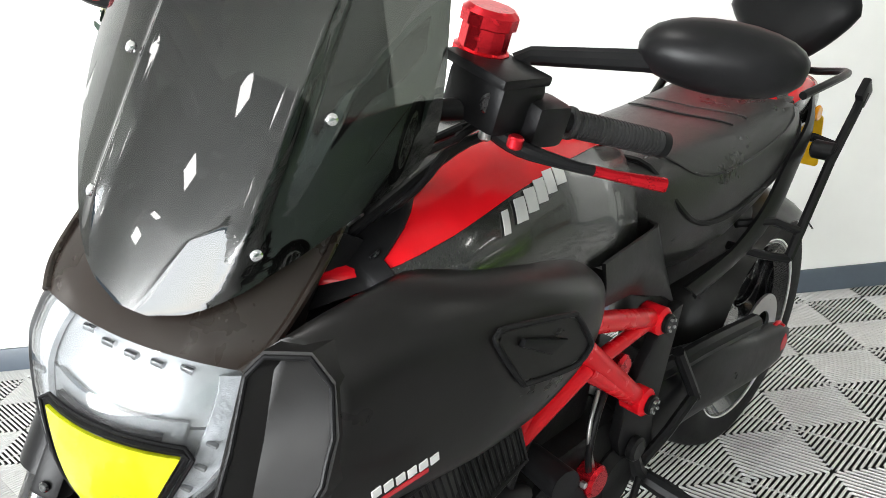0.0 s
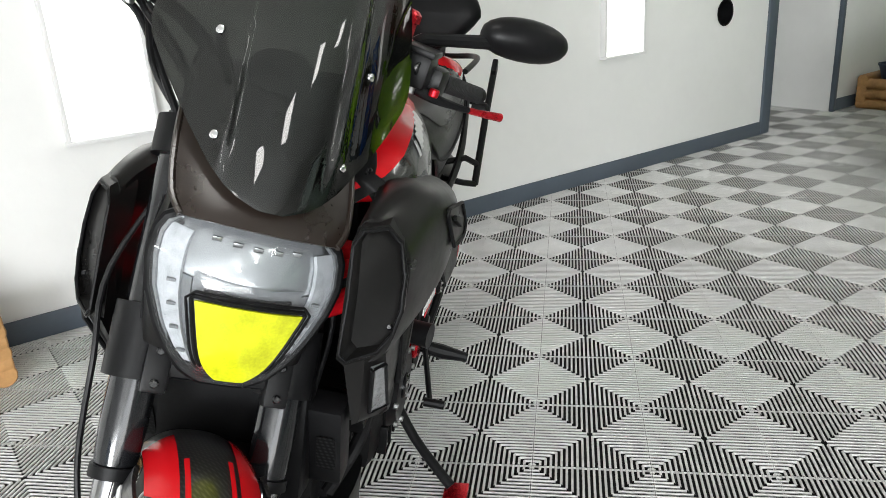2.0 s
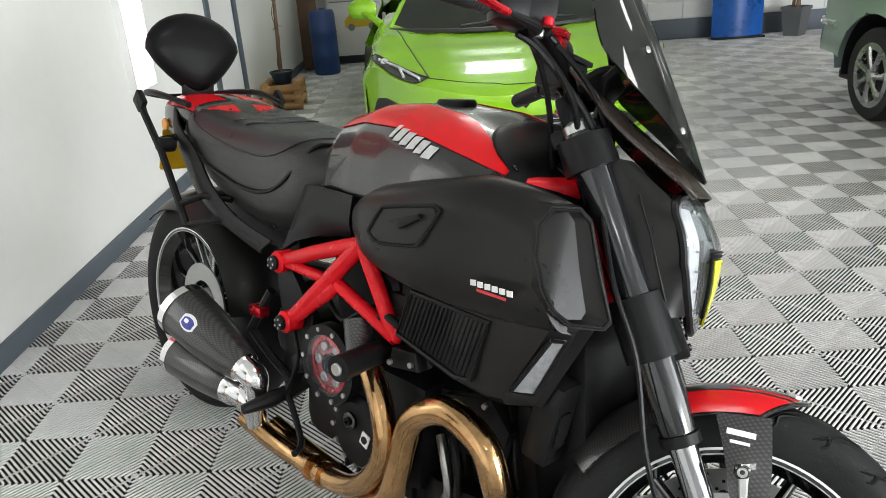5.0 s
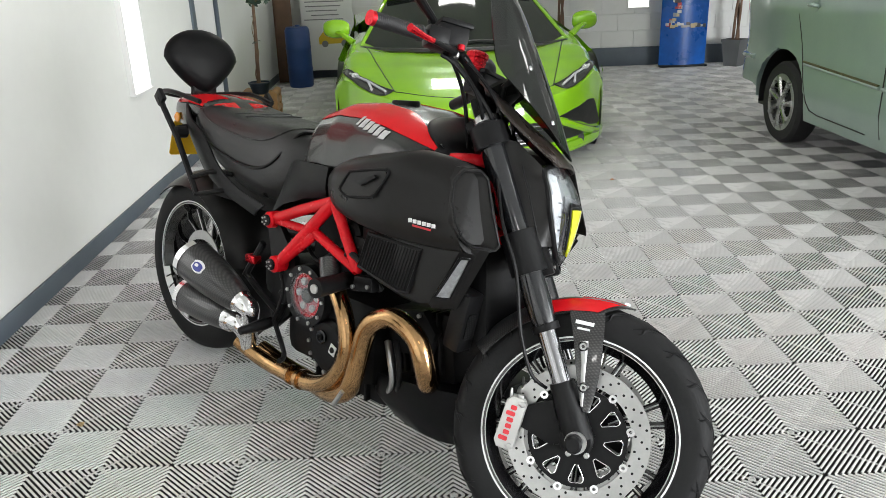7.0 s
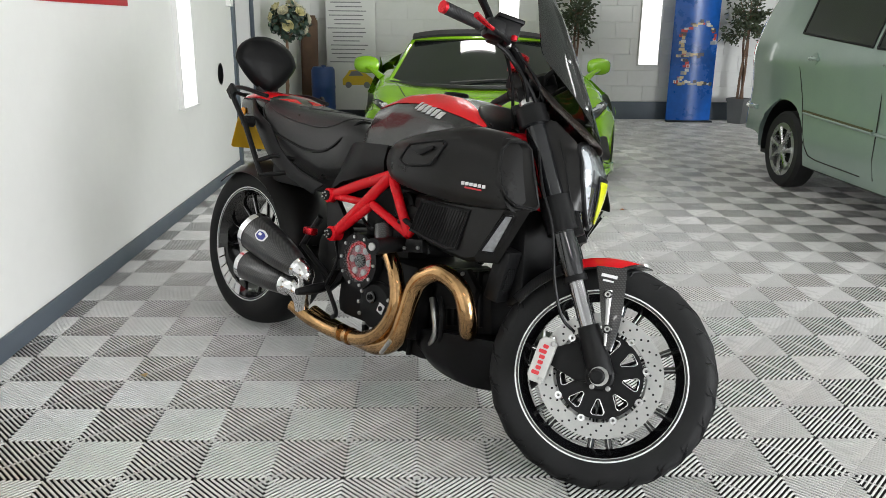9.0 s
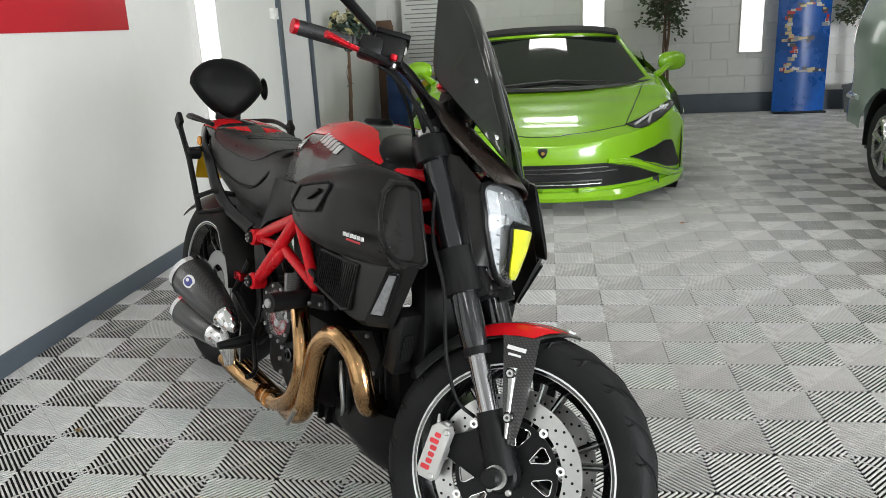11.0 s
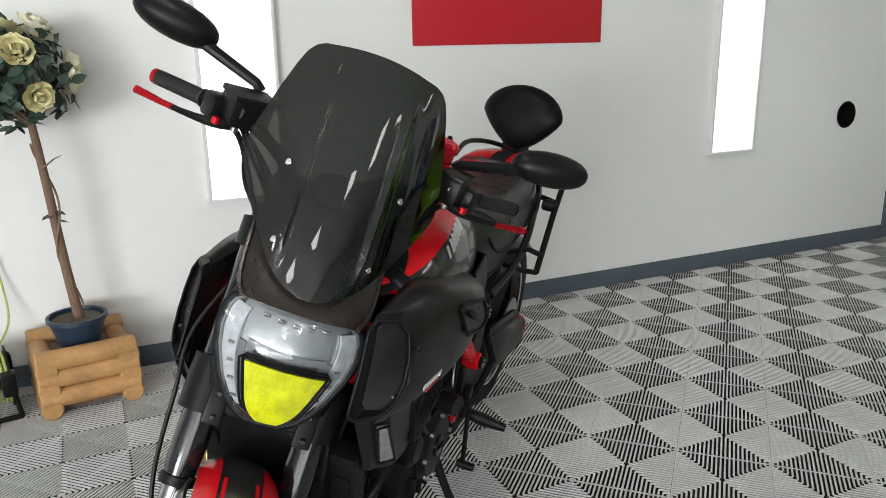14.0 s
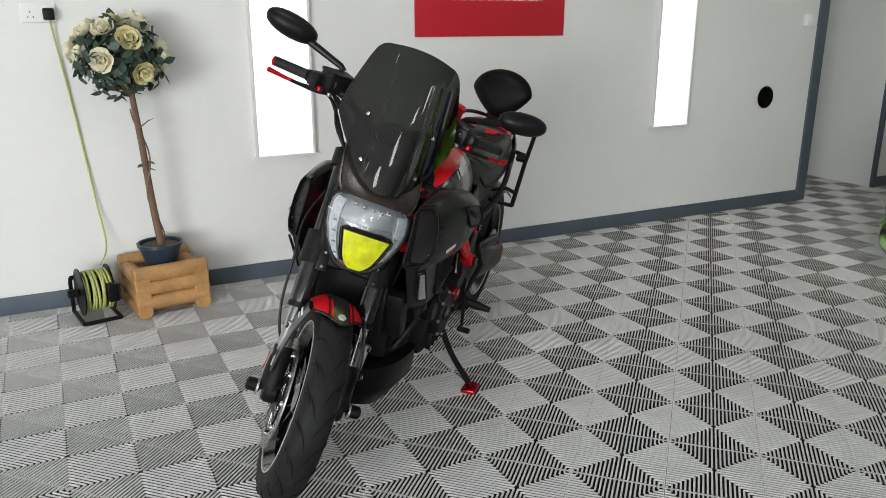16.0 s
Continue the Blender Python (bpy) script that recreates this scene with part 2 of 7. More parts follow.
STEEL = mat("brushed_steel", (0.46, 0.46, 0.455), 0.34, metal=1.0, vary=0.1, scale=20)
DARK_METAL = mat("dark_coated_tube", (0.012, 0.0125, 0.0145), 0.16, metal=0.25, vary=0.05, coat=0.4, rough_vary=0.02)
BRONZE = mat("heat_tinted_exhaust", (0.44, 0.265, 0.125), 0.17, metal=1.0, vary=0.5, scale=9, rough_vary=0.10)
BELLY = mat("dark_belly_plastic", (0.006, 0.006, 0.0065), 0.34, vary=0.2, spec=0.12, bump=0.03)
CARBON = weave("gloss_carbon_weave", (0.006, 0.006, 0.007), (0.065, 0.063, 0.062), 0.005, 0.3, 0.45)
TANK_CARBON = weave("satin_carbon_weave", (0.009, 0.0095, 0.009), (0.028, 0.030, 0.028), 0.0035, 0.26, 0.4)
MESH = weave("black_wire_mesh", (0.003, 0.003, 0.003), (0.025, 0.025, 0.026), 0.006, 0.55, 0.0)
MESH.node_tree.nodes["Principled BSDF"].inputs["Specular IOR Level"].default_value = 0.08
SMOKE = thin_glass("smoked_screen", (0.17, 0.178, 0.167), 0.99, 0.010, 0.085)
CLEAR = thin_glass("clear_lens", (0.96, 0.97, 0.98), 0.975, 0.02)
INDICATOR = mat("milky_lens", (0.56, 0.57, 0.58), 0.16, vary=0.3, scale=60, bump=0.3, bump_scale=220)
LENS_GREY = mat("ribbed_grey_lens", (0.20, 0.205, 0.21), 0.15, vary=0.25, scale=70, coat=0.6, bump=0.35, bump_scale=200)
REFLECTOR = mat("silver_reflector", (0.66, 0.67, 0.68), 0.22, metal=0.7, vary=0.12, scale=16, bump=0.06, bump_scale=30)
YELLOW = mat("fluorescent_yellow_film", (0.60, 0.64, 0.014), 0.14, vary=0.34, scale=26, coat=0.7, bump=0.15, bump_scale=40)
YELLOW_PLATE = mat("yellow_plate", (0.72, 0.42, 0.01), 0.4, vary=0.05)
AMBER = mat("amber_reflector", (0.75, 0.28, 0.01), 0.2, vary=0.1, coat=0.6)
WHITE_DECAL = mat("white_decal", (0.72, 0.72, 0.72), 0.4, vary=0.04)
SILVER_DECAL = mat("silver_decal", (0.55, 0.55, 0.55), 0.35, metal=0.4, vary=0.05)
RED_DECAL = mat("red_decal", (0.55, 0.02, 0.03), 0.4, vary=0.04)
BLUE_DECAL = mat("blue_decal", (0.02, 0.03, 0.22), 0.35, vary=0.04)

# ---- the garage ----
YW, XF, XD, YB, H = 2.435, 7.75, -9.0, -8.0, 2.75   # side wall, far wall, doorway, other wall, ceiling


def wall(name, lo, hi, material=WHITE_WALL, label=""):
    c = [(a + b) / 2 for a, b in zip(lo, hi)]
    ob = part(name, box(c, [b - a for a, b in zip(lo, hi)]), material)
    return tagged(ob, label or "plain white painted garage wall", "wall", "", "structure")


HOLE = (3.10, 0.86, 0.078)  # x, z and radius of the duct hole


def wall_with_hole():
    """The long side wall, with the round duct hole cut through it."""
    x0, x1, t = XD - 0.2, 3.66, 0.24
    hx, hz, r = HOLE
    n = 40
    bm = bmesh.new()
    for y in (YW, YW + t):
        sq = []
        for i in range(n):
            a = 2 * PI * i / n
            c, s = math.cos(a), math.sin(a)
            k = 0.3 / max(abs(c), abs(s))
            sq.append((hx + k * c, hz + k * s))
        ci = [bm.verts.new((hx + r * math.cos(2 * PI * i / n), y, hz + r * math.sin(2 * PI * i / n))) for i in range(n)]
        so = [bm.verts.new((x, y, z)) for x, z in sq]
        for i in range(n):
            bm.faces.new((ci[i], ci[(i + 1) % n], so[(i + 1) % n], so[i]))
        for a, b, c, d in ((x0, hx - 0.3, 0, H), (hx + 0.3, x1, 0, H), (hx - 0.3, hx + 0.3, 0, hz - 0.3), (hx - 0.3, hx + 0.3, hz + 0.3, H)):
            bm.faces.new([bm.verts.new(q) for q in ((a, y, c), (b, y, c), (b, y, d), (a, y, d))])
        if y == YW:
            front = ci
        else:
            for i in range(n):
                bm.faces.new((front[i], front[(i + 1) % n], ci[(i + 1) % n], ci[i]))
    bm.faces.new([bm.verts.new(q) for q in ((x1, YW, 0), (x1, YW + t, 0), (x1, YW + t, H), (x1, YW, H))])
    ob = part("wall_side", bm, WHITE_WALL)
    ob["label"] = "long white painted garage wall with a round duct hole"
    return tagged(ob, "", "wall", "", "structure")


wall_with_hole()
tagged(part("duct_hole", lathe([(HOLE[2] + 0.006, -0.004), (HOLE[2] - 0.003, -0.004), (HOLE[2] - 0.003, 0.2), (0, 0.2)], axis_to((0, 1, 0), (HOLE[0], YW, HOLE[1])), 40), BLACK_DARK),
       "round black duct opening in the white wall", "duct", "", "structure")
# passage behind the side wall, and the wall beyond it
wall("wall_passage_end", (3.42, 3.9, 0), (4.9, 4.05, H))
wall("wall_passage_near", (3.42, YW + 0.24, 0), (3.66, 3.9, H))
wall("wall_passage_far", (4.62, 2.49, 0), (4.86, 3.9, H))
wall("wall_side_beyond", (4.86, 2.49, 0), (XF, 2.73, H))
wall("wall_other", (-1.2, YB - 0.2, 0), (XF + 0.24, YB, H))
wall("wall_other_left", (XD, YB - 0.2, 0), (-8.8, YB, H))
wall("wall_door_top", (-8.8, YB - 0.2, 2.65), (-1.2, YB, H))
wall("wall_end", (XD - 0.2, -2.2, 0), (XD, YW, H))
tagged(part("ceiling", box(((XD + XF) / 2, (YB + 4.0) / 2, H + 0.06), (XF - XD + 0.5, 4.2 - YB, 0.12)), CEIL), "plain white garage ceiling", "ceiling", "", "structure")

# far wall of painted blocks
far = wall("wall_far", (XF + 0.012, YB, 0), (XF + 0.24, 2.73, H), label="white painted blockwork wall with a dark grey skirting")


def skirting(name, lo, hi):
    c = [(a + b) / 2 for a, b in zip(lo, hi)]
    return tagged(part(name, box(c, [b - a for a, b in zip(lo, hi)], 0.004), GREY_SKIRT), "dark blue-grey painted skirting board", "skirting", "", "structure")


skirting("baseboard_side", (XD, YW - 0.014, 0.0), (3.576, YW - 0.001, 0.092))
skirting("baseboard_return", (3.662, YW + 0.025, 0.0), (3.674, 3.9, 0.092))
skirting("baseboard_beyond", (4.606, 2.476, 0.0), (XF, 2.488, 0.092))
skirting("baseboard_far", (XF - 0.016, YB, 0.0), (XF - 0.002, 2.47, 0.245))
skirting("baseboard_other", (-1.2, YB + 0.002, 0.0), (XF - 0.02, YB + 0.016, 0.092))
# dark corner trims of the passage
for _nm, _x, _y, _w in (("trim_passage_near", 3.628, YW + 0.002, 0.100), ("trim_passage_far", 4.63, 2.48, 0.035)):
    tagged(part(_nm, box((_x, _y, 1.375), (_w, 0.038, H), 0.006), GREY_SKIRT), "dark grey corner trim of the passage opening", "trim", "", "structure")
tagged(part("trim_passage_pipe", tube([(4.25, 3.86, 0), (4.25, 3.86, H)], 0.028, 14), GREY_SKIRT), "grey vertical pipe in the passage", "pipe", "", "structure")


# ---- light panels on the walls ----
def light_panel(m, group="wall light panels"):
    """A slim upright panel, 0.31 m by 1.2 m, facing -y of its pose, its foot at the origin."""
    p = thing("light_panel", m, "lit white LED panel in a white metal frame on the wall", "wall light", group)
    w, h, e = 0.335, 1.23, 0.014
    part("diffuser", box((0, -0.022, h / 2), (w - 2 * e, 0.01, h - 2 * e), 0.002), LED, p, "glowing white diffuser")
    for nm, c, s in (("frame_bar", (-w / 2 + e / 2, -0.018, h / 2), (e, 0.036, h)), ("frame_bar", (w / 2 - e / 2, -0.018, h / 2), (e, 0.036, h)),
                     ("frame_bar", (0, -0.018, h - e / 2), (w - 2 * e, 0.036, e)), ("frame_sill", (0, -0.023, e / 2), (w + 0.012, 0.046, e))):
        part(nm, box(c, s, 0.002), ALU_WHITE, p)
    return p


panel = light_panel(pose(-0.661, YW, 0.695))
copy_thing(panel, pose(2.135, YW, 0.692))
copy_thing(panel, pose(-3.45, YW, 0.692))
copy_thing(panel, pose(XF, -2.32, 0.745, 0, 0, -90) @ Matrix.Diagonal((0.87, 1, 1, 1)))
copy_thing(panel, pose(XF, -0.36, 0.745, 0, 0, -90) @ Matrix.Diagonal((0.87, 1, 1, 1)))

# ---- sign on the side wall ----
sign = thing("wall_sign", pose(0.668, YW, 1.332), "red rectangular sign board with white lettering on the wall", "sign")
part("board", box((0, -0.006, 0.36), (1.046, 0.010, 0.72), 0.002), SIGN_RED, sign)
for _i, _w in enumerate((0.075, 0.07, 0.07)):
    part("emblem_block", box((-0.10 + 0.10 * _i, -0.0125, 0.335), (_w, 0.003, 0.10), 0.0), SIGN_WHITE, sign, "white emblem block")


def text_mesh(name, body, size, m, material, parent, depth=0.0015):
    cu = bpy.data.curves.new(name, "FONT")
    cu.body, cu.size, cu.extrude, cu.align_x = body, size, depth, "CENTER"
    cu.resolution_u = 3
    ob = bpy.data.objects.new("letters", cu)
    scene.collection.objects.link(ob)
    me = bpy.data.meshes.new_from_object(ob.evaluated_get(bpy.context.evaluated_depsgraph_get()))
    bpy.data.objects.remove(ob)
    bpy.data.curves.remove(cu)
    me.transform(m)
    me.materials.clear()
    me.materials.append(material)
    o = new(name, me)
    o.parent = parent
    return o


text_mesh("lettering", "THE BIKE & CAR SPECIALIST", 0.058, pose(0, -0.013, 0.208, 90), SIGN_WHITE, sign)

# ---- sockets and switches ----
sock = thing("wall_socket", pose(-1.80, YW, 1.415), "white double wall socket with a black plug pushed in", "socket")
part("faceplate", box((0, -0.006, 0.045), (0.148, 0.012, 0.088), 0.004), WHITE_PLASTIC, sock)
part("plug", box((0.042, -0.03, 0.04), (0.05, 0.04, 0.055), 0.01), BLACK, sock, "black plug")
for _dx in (-0.035, 0.035):
    part("switch", box((_dx, -0.0135, 0.072), (0.012, 0.006, 0.018), 0.001), WHITE_PLASTIC, sock)
    for _sx, _sz in ((0, 0.05), (-0.011, 0.026), (0.011, 0.026)):
        if _dx < 0:
            part("pin_slot", box((_dx + _sx, -0.0125, _sz), (0.004, 0.002, 0.008)), BLACK, sock)
sw = thing("switch_box", pose(3.470, YW, 1.385), "small white switch box on the wall", "switch")
part("casing", box((0, -0.02, 0.04), (0.100, 0.04, 0.088), 0.005), WHITE_PLASTIC, sw)
part("rocker", box((0, -0.043, 0.04), (0.025, 0.01, 0.04), 0.003), WHITE_PLASTIC, sw)

# ground beyond the door
tagged(part("ground", box((-30, 0, -0.15), (170, 90, 0.2)), mat("asphalt_yard", (0.055, 0.055, 0.056), 0.8, vary=0.2, scale=2, bump=0.2)), "grey asphalt ground", "ground", "", "structure")

# ---- the motorcycle ----
BIKE = Matrix.Translation((-0.086, 1.503, 0)) @ pose(0, 0, 0, 0, 0, -135.5) @ pose(0, 0, 0, -10)
bike = thing("motorcycle", BIKE, "black carbon muscle motorcycle with red trim, leaning on its side stand", "motorcycle")
AX, RAKE, STEER = V(1.648, 0, 0.310), radians(28), radians(31)
_u = V(-math.sin(RAKE), 0, math.cos(RAKE))
ST = Matrix.Translation(AX) @ Matrix.Rotation(STEER, 4, _u) @ Matrix.Translation(-AX)


def bp(name, bm, material, label="", steer=False, parent=None, sharp=35):
    if steer:
        moved(bm, ST)
    return part(name, bm, material, parent or bike, label, sharp)


SIDES = ((1, "left"), (-1, "right"))
YAX = axis_to((0, 1, 0))


def hub_pose(x, y, z):
    return axis_to((0, 1, 0), (x, y, z))


# --- wheels ---
def tyre(c, r, w, rim_r):
    prof = []
    for i in range(25):
        a = PI * i / 24
        prof.append((rim_r + (r - rim_r) * math.sin(a) ** 0.62, -w / 2 * math.cos(a) * (0.80 + 0.20 * math.sin(a))))
    prof += [(rim_r - 0.012, w * 0.36), (rim_r - 0.012, -w * 0.36)]
    return lathe(prof, hub_pose(*c), 72, closed=True)


def rim(c, rim_r, w):
    return lathe([(rim_r + 0.004, -w / 2), (rim_r + 0.006, -w / 2 + 0.012), (rim_r - 0.022, -w / 2 + 0.03), (rim_r - 0.024, w / 2 - 0.03), (rim_r + 0.006, w / 2 - 0.012),
                  (rim_r + 0.004, w / 2), (rim_r - 0.012, w / 2), (rim_r - 0.034, w / 2 - 0.03), (rim_r - 0.034, -w / 2 + 0.03), (rim_r - 0.012, -w / 2)], hub_pose(*c), 64, closed=True)


def spokes(c, rim_r, w, n, twist, dish, steer, parent):
    """Forked spokes with machined edges, and the hub."""
    m = hub_pose(*c)
    for i in range(n):
        for s in (-1, 1):
            a0, a1 = 2 * PI * i / n, 2 * PI * i / n + s * twist
            p0 = m @ V(0.05 * math.cos(a0), 0.05 * math.sin(a0), dish * 0.4)
            p1 = m @ V((rim_r - 0.026) * math.cos(a1), (rim_r - 0.026) * math.sin(a1), dish)
            sp = bp("spoke", tube([p0, (p0 + p1) / 2, p1], [0.014, 0.008, 0.010], 8), BLACK_GLOSS, "", steer, parent)
            o = m.to_3x3() @ V(0, 0, 1)
            for k in (-1, 1):
                bp("machined_edge", tube([p.lerp(q, f) + o * (k * (0.0125 - 0.004 * (f > 0.2))) for f in (0.15, 0.5, 0.95) for p, q in ((p0, p1),)], 0.0022, 5), STEEL, "", steer, parent)
    bp("hub", disc(0.055, w * 0.5, m, 24, 0.01), BLACK_GLOSS, "", steer, parent)


FW, RW = (1.634, 0, 0.300), (-0.06, 0, 0.344)
front_rim = bp("front_wheel", rim(FW, 0.240, 0.10), BLACK_GLOSS, "gloss black front wheel with a white rim stripe", True)
bp("tyre", tyre(FW, 0.318, 0.130, 0.240), RUBBER, "worn black road tyre", True, front_rim)
spokes(FW, 0.240, 0.10, 7, 0.13, 0.0, True, front_rim)
rear_rim = bp("rear_wheel", rim(RW, 0.242, 0.19), BLACK_GLOSS, "gloss black rear wheel with white lettering on the rim")
spokes(RW, 0.242, 0.19, 7, 0.2, -0.02, False, rear_rim)
bp("tyre", tyre(RW, 0.343, 0.245, 0.242), RUBBER, "wide black road tyre", False, rear_rim)
for _w, _c, _wd, _st, _rr in ((front_rim, FW, 0.10, True, 0.240), (rear_rim, RW, 0.19, False, 0.242)):
    for s in (-1, 1):
        bp("rim_stripe", ring(_rr - 0.0045, _rr - 0.0005, 0.003, hub_pose(_c[0], s * (_wd / 2 + 0.001), _c[2]), 72), WHITE_DECAL, "", _st, _w)
        bp("rim_edge", ring(_rr - 0.0125, _rr - 0.0105, 0.003, hub_pose(_c[0], s * (_wd / 2 + 0.0004), _c[2]), 72), STEEL, "", _st, _w)


def arc_bar(c, y, r0, r1, a0, a1, h=0.002):
    """A short curved bar on the face of a wheel."""
    rows = []
    for q in range(5):
        a = a0 + (a1 - a0) * q / 4
        rows.append([V(c[0] + r * math.cos(a), y + z, c[2] + r * math.sin(a)) for r, z in ((r0, -h), (r1, -h), (r1, h), (r0, h))])
    return grid(rows, closed=True, cap=True)


# bold white bars along the rear rim
for k in range(6):
    a = radians(196 + 11.5 * k)
    bp("rim_lettering_bar", arc_bar(RW, -0.0985, 0.186, 0.230, a, a + radians(9.6)), WHITE_DECAL, "", False, rear_rim)
# grooves of the front tread: long swept sipes with a kink, and short ones between them
for k in range(22):
    for s in (-1, 1):
        a = 2 * PI * (k + (0.5 if s > 0 else 0)) / 22
        for lo_, hi_, da, sw in ((3, 60, 0.0, 0.34), (30, 66, 0.12, 0.16)):
            pts = []
            for q in range(8):
                f = q / 7
                phi = radians(90 - s * (lo_ + (hi_ - lo_) * f))
                rr = 0.240 + 0.078 * math.sin(phi) ** 0.62 - 0.0010
                yy = -0.065 * math.cos(phi) * (0.80 + 0.20 * math.sin(phi))
                aa = a + da + sw * f + 0.035 * math.sin(5 * f)
                pts.append(V(FW[0] + rr * math.cos(aa), yy, FW[2] + rr * math.sin(aa)))
            bp("tread_groove", tube(pts, [0.0012, 0.0033, 0.0038, 0.0038, 0.0038, 0.0034, 0.0028, 0.0010], 5), BLACK_DARK, "", True, front_rim)


# --- front brakes ---
def carrier_sector(m, a, t=0.004):
    """A ninth of the disc carrier: a sector with a rounded three-cornered opening, its apex towards the hub."""
    h = PI / 9
    r0, r1, rc = 0.034, 0.119, 0.086
    cut_ = []
    tri = [V(0.056, 0, 0), V(0.107, 0.0215, 0), V(0.107, -0.0215, 0)]
    for i in range(3):
        p, q, w = tri[i - 1], tri[i], tri[(i + 1) % 3]
        for f in (0.30, 0.16):
            cut_.append(q.lerp(p, f))
        for f in (0.16, 0.30):
            cut_.append(q.lerp(w, f))
    edge_ = [V(r0 * math.cos(b), r0 * math.sin(b), 0) for b in (-h, 0, h)] + [V(r1 * math.cos(b), r1 * math.sin(b), 0) for b in (h, h / 2, 0, -h / 2, -h)]

    def hit(poly, ang):
        o, d = V(rc, 0, 0), V(math.cos(ang), math.sin(ang), 0)
        best = 0.01
        for p, q in zip(poly, poly[1:] + poly[:1]):
            e = q - p
            den = d.x * e.y - d.y * e.x
            if abs(den) < 1e-9:
                continue
            u = ((p.x - o.x) * e.y - (p.y - o.y) * e.x) / den
            v = ((p.x - o.x) * d.y - (p.y - o.y) * d.x) / den
            if u > 0 and -1e-6 <= v <= 1 + 1e-6:
                best = u
        return o + best * d

    n = 36
    rot = m @ Matrix.Rotation(a, 4, "Z")
    inner = [hit(cut_, 2 * PI * k / n) for k in range(n)]
    outer = [hit(edge_, 2 * PI * k / n) for k in range(n)]
    up, dn = V(0, 0, t), V(0, 0, -t)
    rows = [[rot @ (p + z) for p in loop] for loop, z in ((outer, dn), (outer, up), (inner, up), (inner, dn), (outer, dn))]
    return grid(rows, closed=True), [rot @ p for p in inner]


CALIPER = mat("cast_caliper_grey", (0.50, 0.50, 0.485), 0.38, metal=0.45, vary=0.08)
for s in (-1, 1):
    dsk = bp("brake_disc", ring(0.128, 0.172, 0.005, hub_pose(FW[0], s * 0.075, FW[2]), 96), STEEL, "drilled steel brake disc", True)
    m = hub_pose(FW[0], s * 0.077, FW[2])
    o = V(0, s, 0)
    for i in range(9):
        a = 2 * PI * (i + 0.5) / 9
        bm, lp = carrier_sector(m, a)
        bp("carrier_arm", bm, BLACK, "black disc carrier with triangular openings" if i == 0 else "", True, dsk, 20)
        bp("opening_edge", tube([q + o * 0.0042 for q in lp + [lp[0]]], 0.0017, 6, cap=False), CHROME, "", True, dsk)
        b = 2 * PI * i / 9
        bp("rivet", ring(0.0042, 0.0100, 0.014, m @ Matrix.Translation((0.126 * math.cos(b), 0.126 * math.sin(b), 0)), 14), CHROME, "", True, dsk)
    for i in range(72):
        a = 2 * PI * i / 72
        r = (0.136, 0.150, 0.163)[i % 3]
        bp("drill_hole", disc(0.0033, 0.0066, m @ Matrix.Translation((r * math.cos(a), r * math.sin(a), -s * 0.002)), 7), BLACK_DARK, "", True, dsk)
    # radial caliper behind the leg
    ca = radians(179)
    cm = Matrix.Translation((FW[0] + 0.160 * math.cos(ca), s * 0.092, FW[2] + 0.160 * math.sin(ca))) @ Matrix.Rotation(-ca + PI / 2 + 0.10, 4, "Y")
    face = plate([(-0.064, -0.020), (-0.058, -0.026), (0.052, -0.026), (0.064, -0.016), (0.064, 0.012), (0.050, 0.024), (-0.050, 0.024), (-0.064, 0.014)], Matrix.Translation((0, s * 0.022, 0)) @ Matrix.Rotation(PI / 2, 4, "X"), 0.030, 0.006)
    cal = bp("brake_caliper", moved(face, cm), CALIPER, "silver grey radial brake caliper", True)
    bp("caliper_half", moved(box((0, -s * 0.026, 0), (0.118, 0.024, 0.046), 0.008), cm), CALIPER, "", True, cal)
    bp("caliper_bridge", moved(box((0.0, 0.0, -0.020), (0.030, 0.046, 0.012), 0.003), cm), CALIPER, "", True, cal)
    bp("brake_pad", moved(box((0, -s * 0.002, 0.002), (0.088, 0.022, 0.036), 0.003), cm), BLACK_DARK, "", True, cal)
    for k in range(6):
        hh = (0.022, 0.015, 0.015, 0.016, 0.022, 0.015)[k]
        bp("caliper_mark", moved(plate(rounded(0.0105, hh, 0.003, 2), Matrix.Translation((-0.038 + 0.0152 * k, s * 0.0378, 0.001 + (hh - 0.015) / 2)) @ Matrix.Rotation(PI / 2, 4, "X"), 0.002), cm), RED_DECAL, "red lettering bar", True, cal)
    for dx in (-0.052, 0.052):
        bp("caliper_bolt", moved(disc(0.0075, 0.012, Matrix.Translation((dx, s * 0.036, -0.016)) @ YAX, 12, 0.002), cm), STEEL, "", True, cal)
    bp("bleed_nipple", moved(tube([(0.058, s * 0.018, 0.016), (0.078, s * 0.020, 0.022)], [0.005, 0.003], 8), cm), STEEL, "", True, cal)
    bp("banjo", moved(disc(0.009, 0.012, Matrix.Translation((0.066, s * 0.020, -0.006)) @ axis_to((1, 0, 0)), 12, 0.002), cm), STEEL, "", True, cal)


# --- fork ---
def leg(z):
    """The fork centre line at a height."""
    return 1.630 - 0.536 * (z - 0.318)


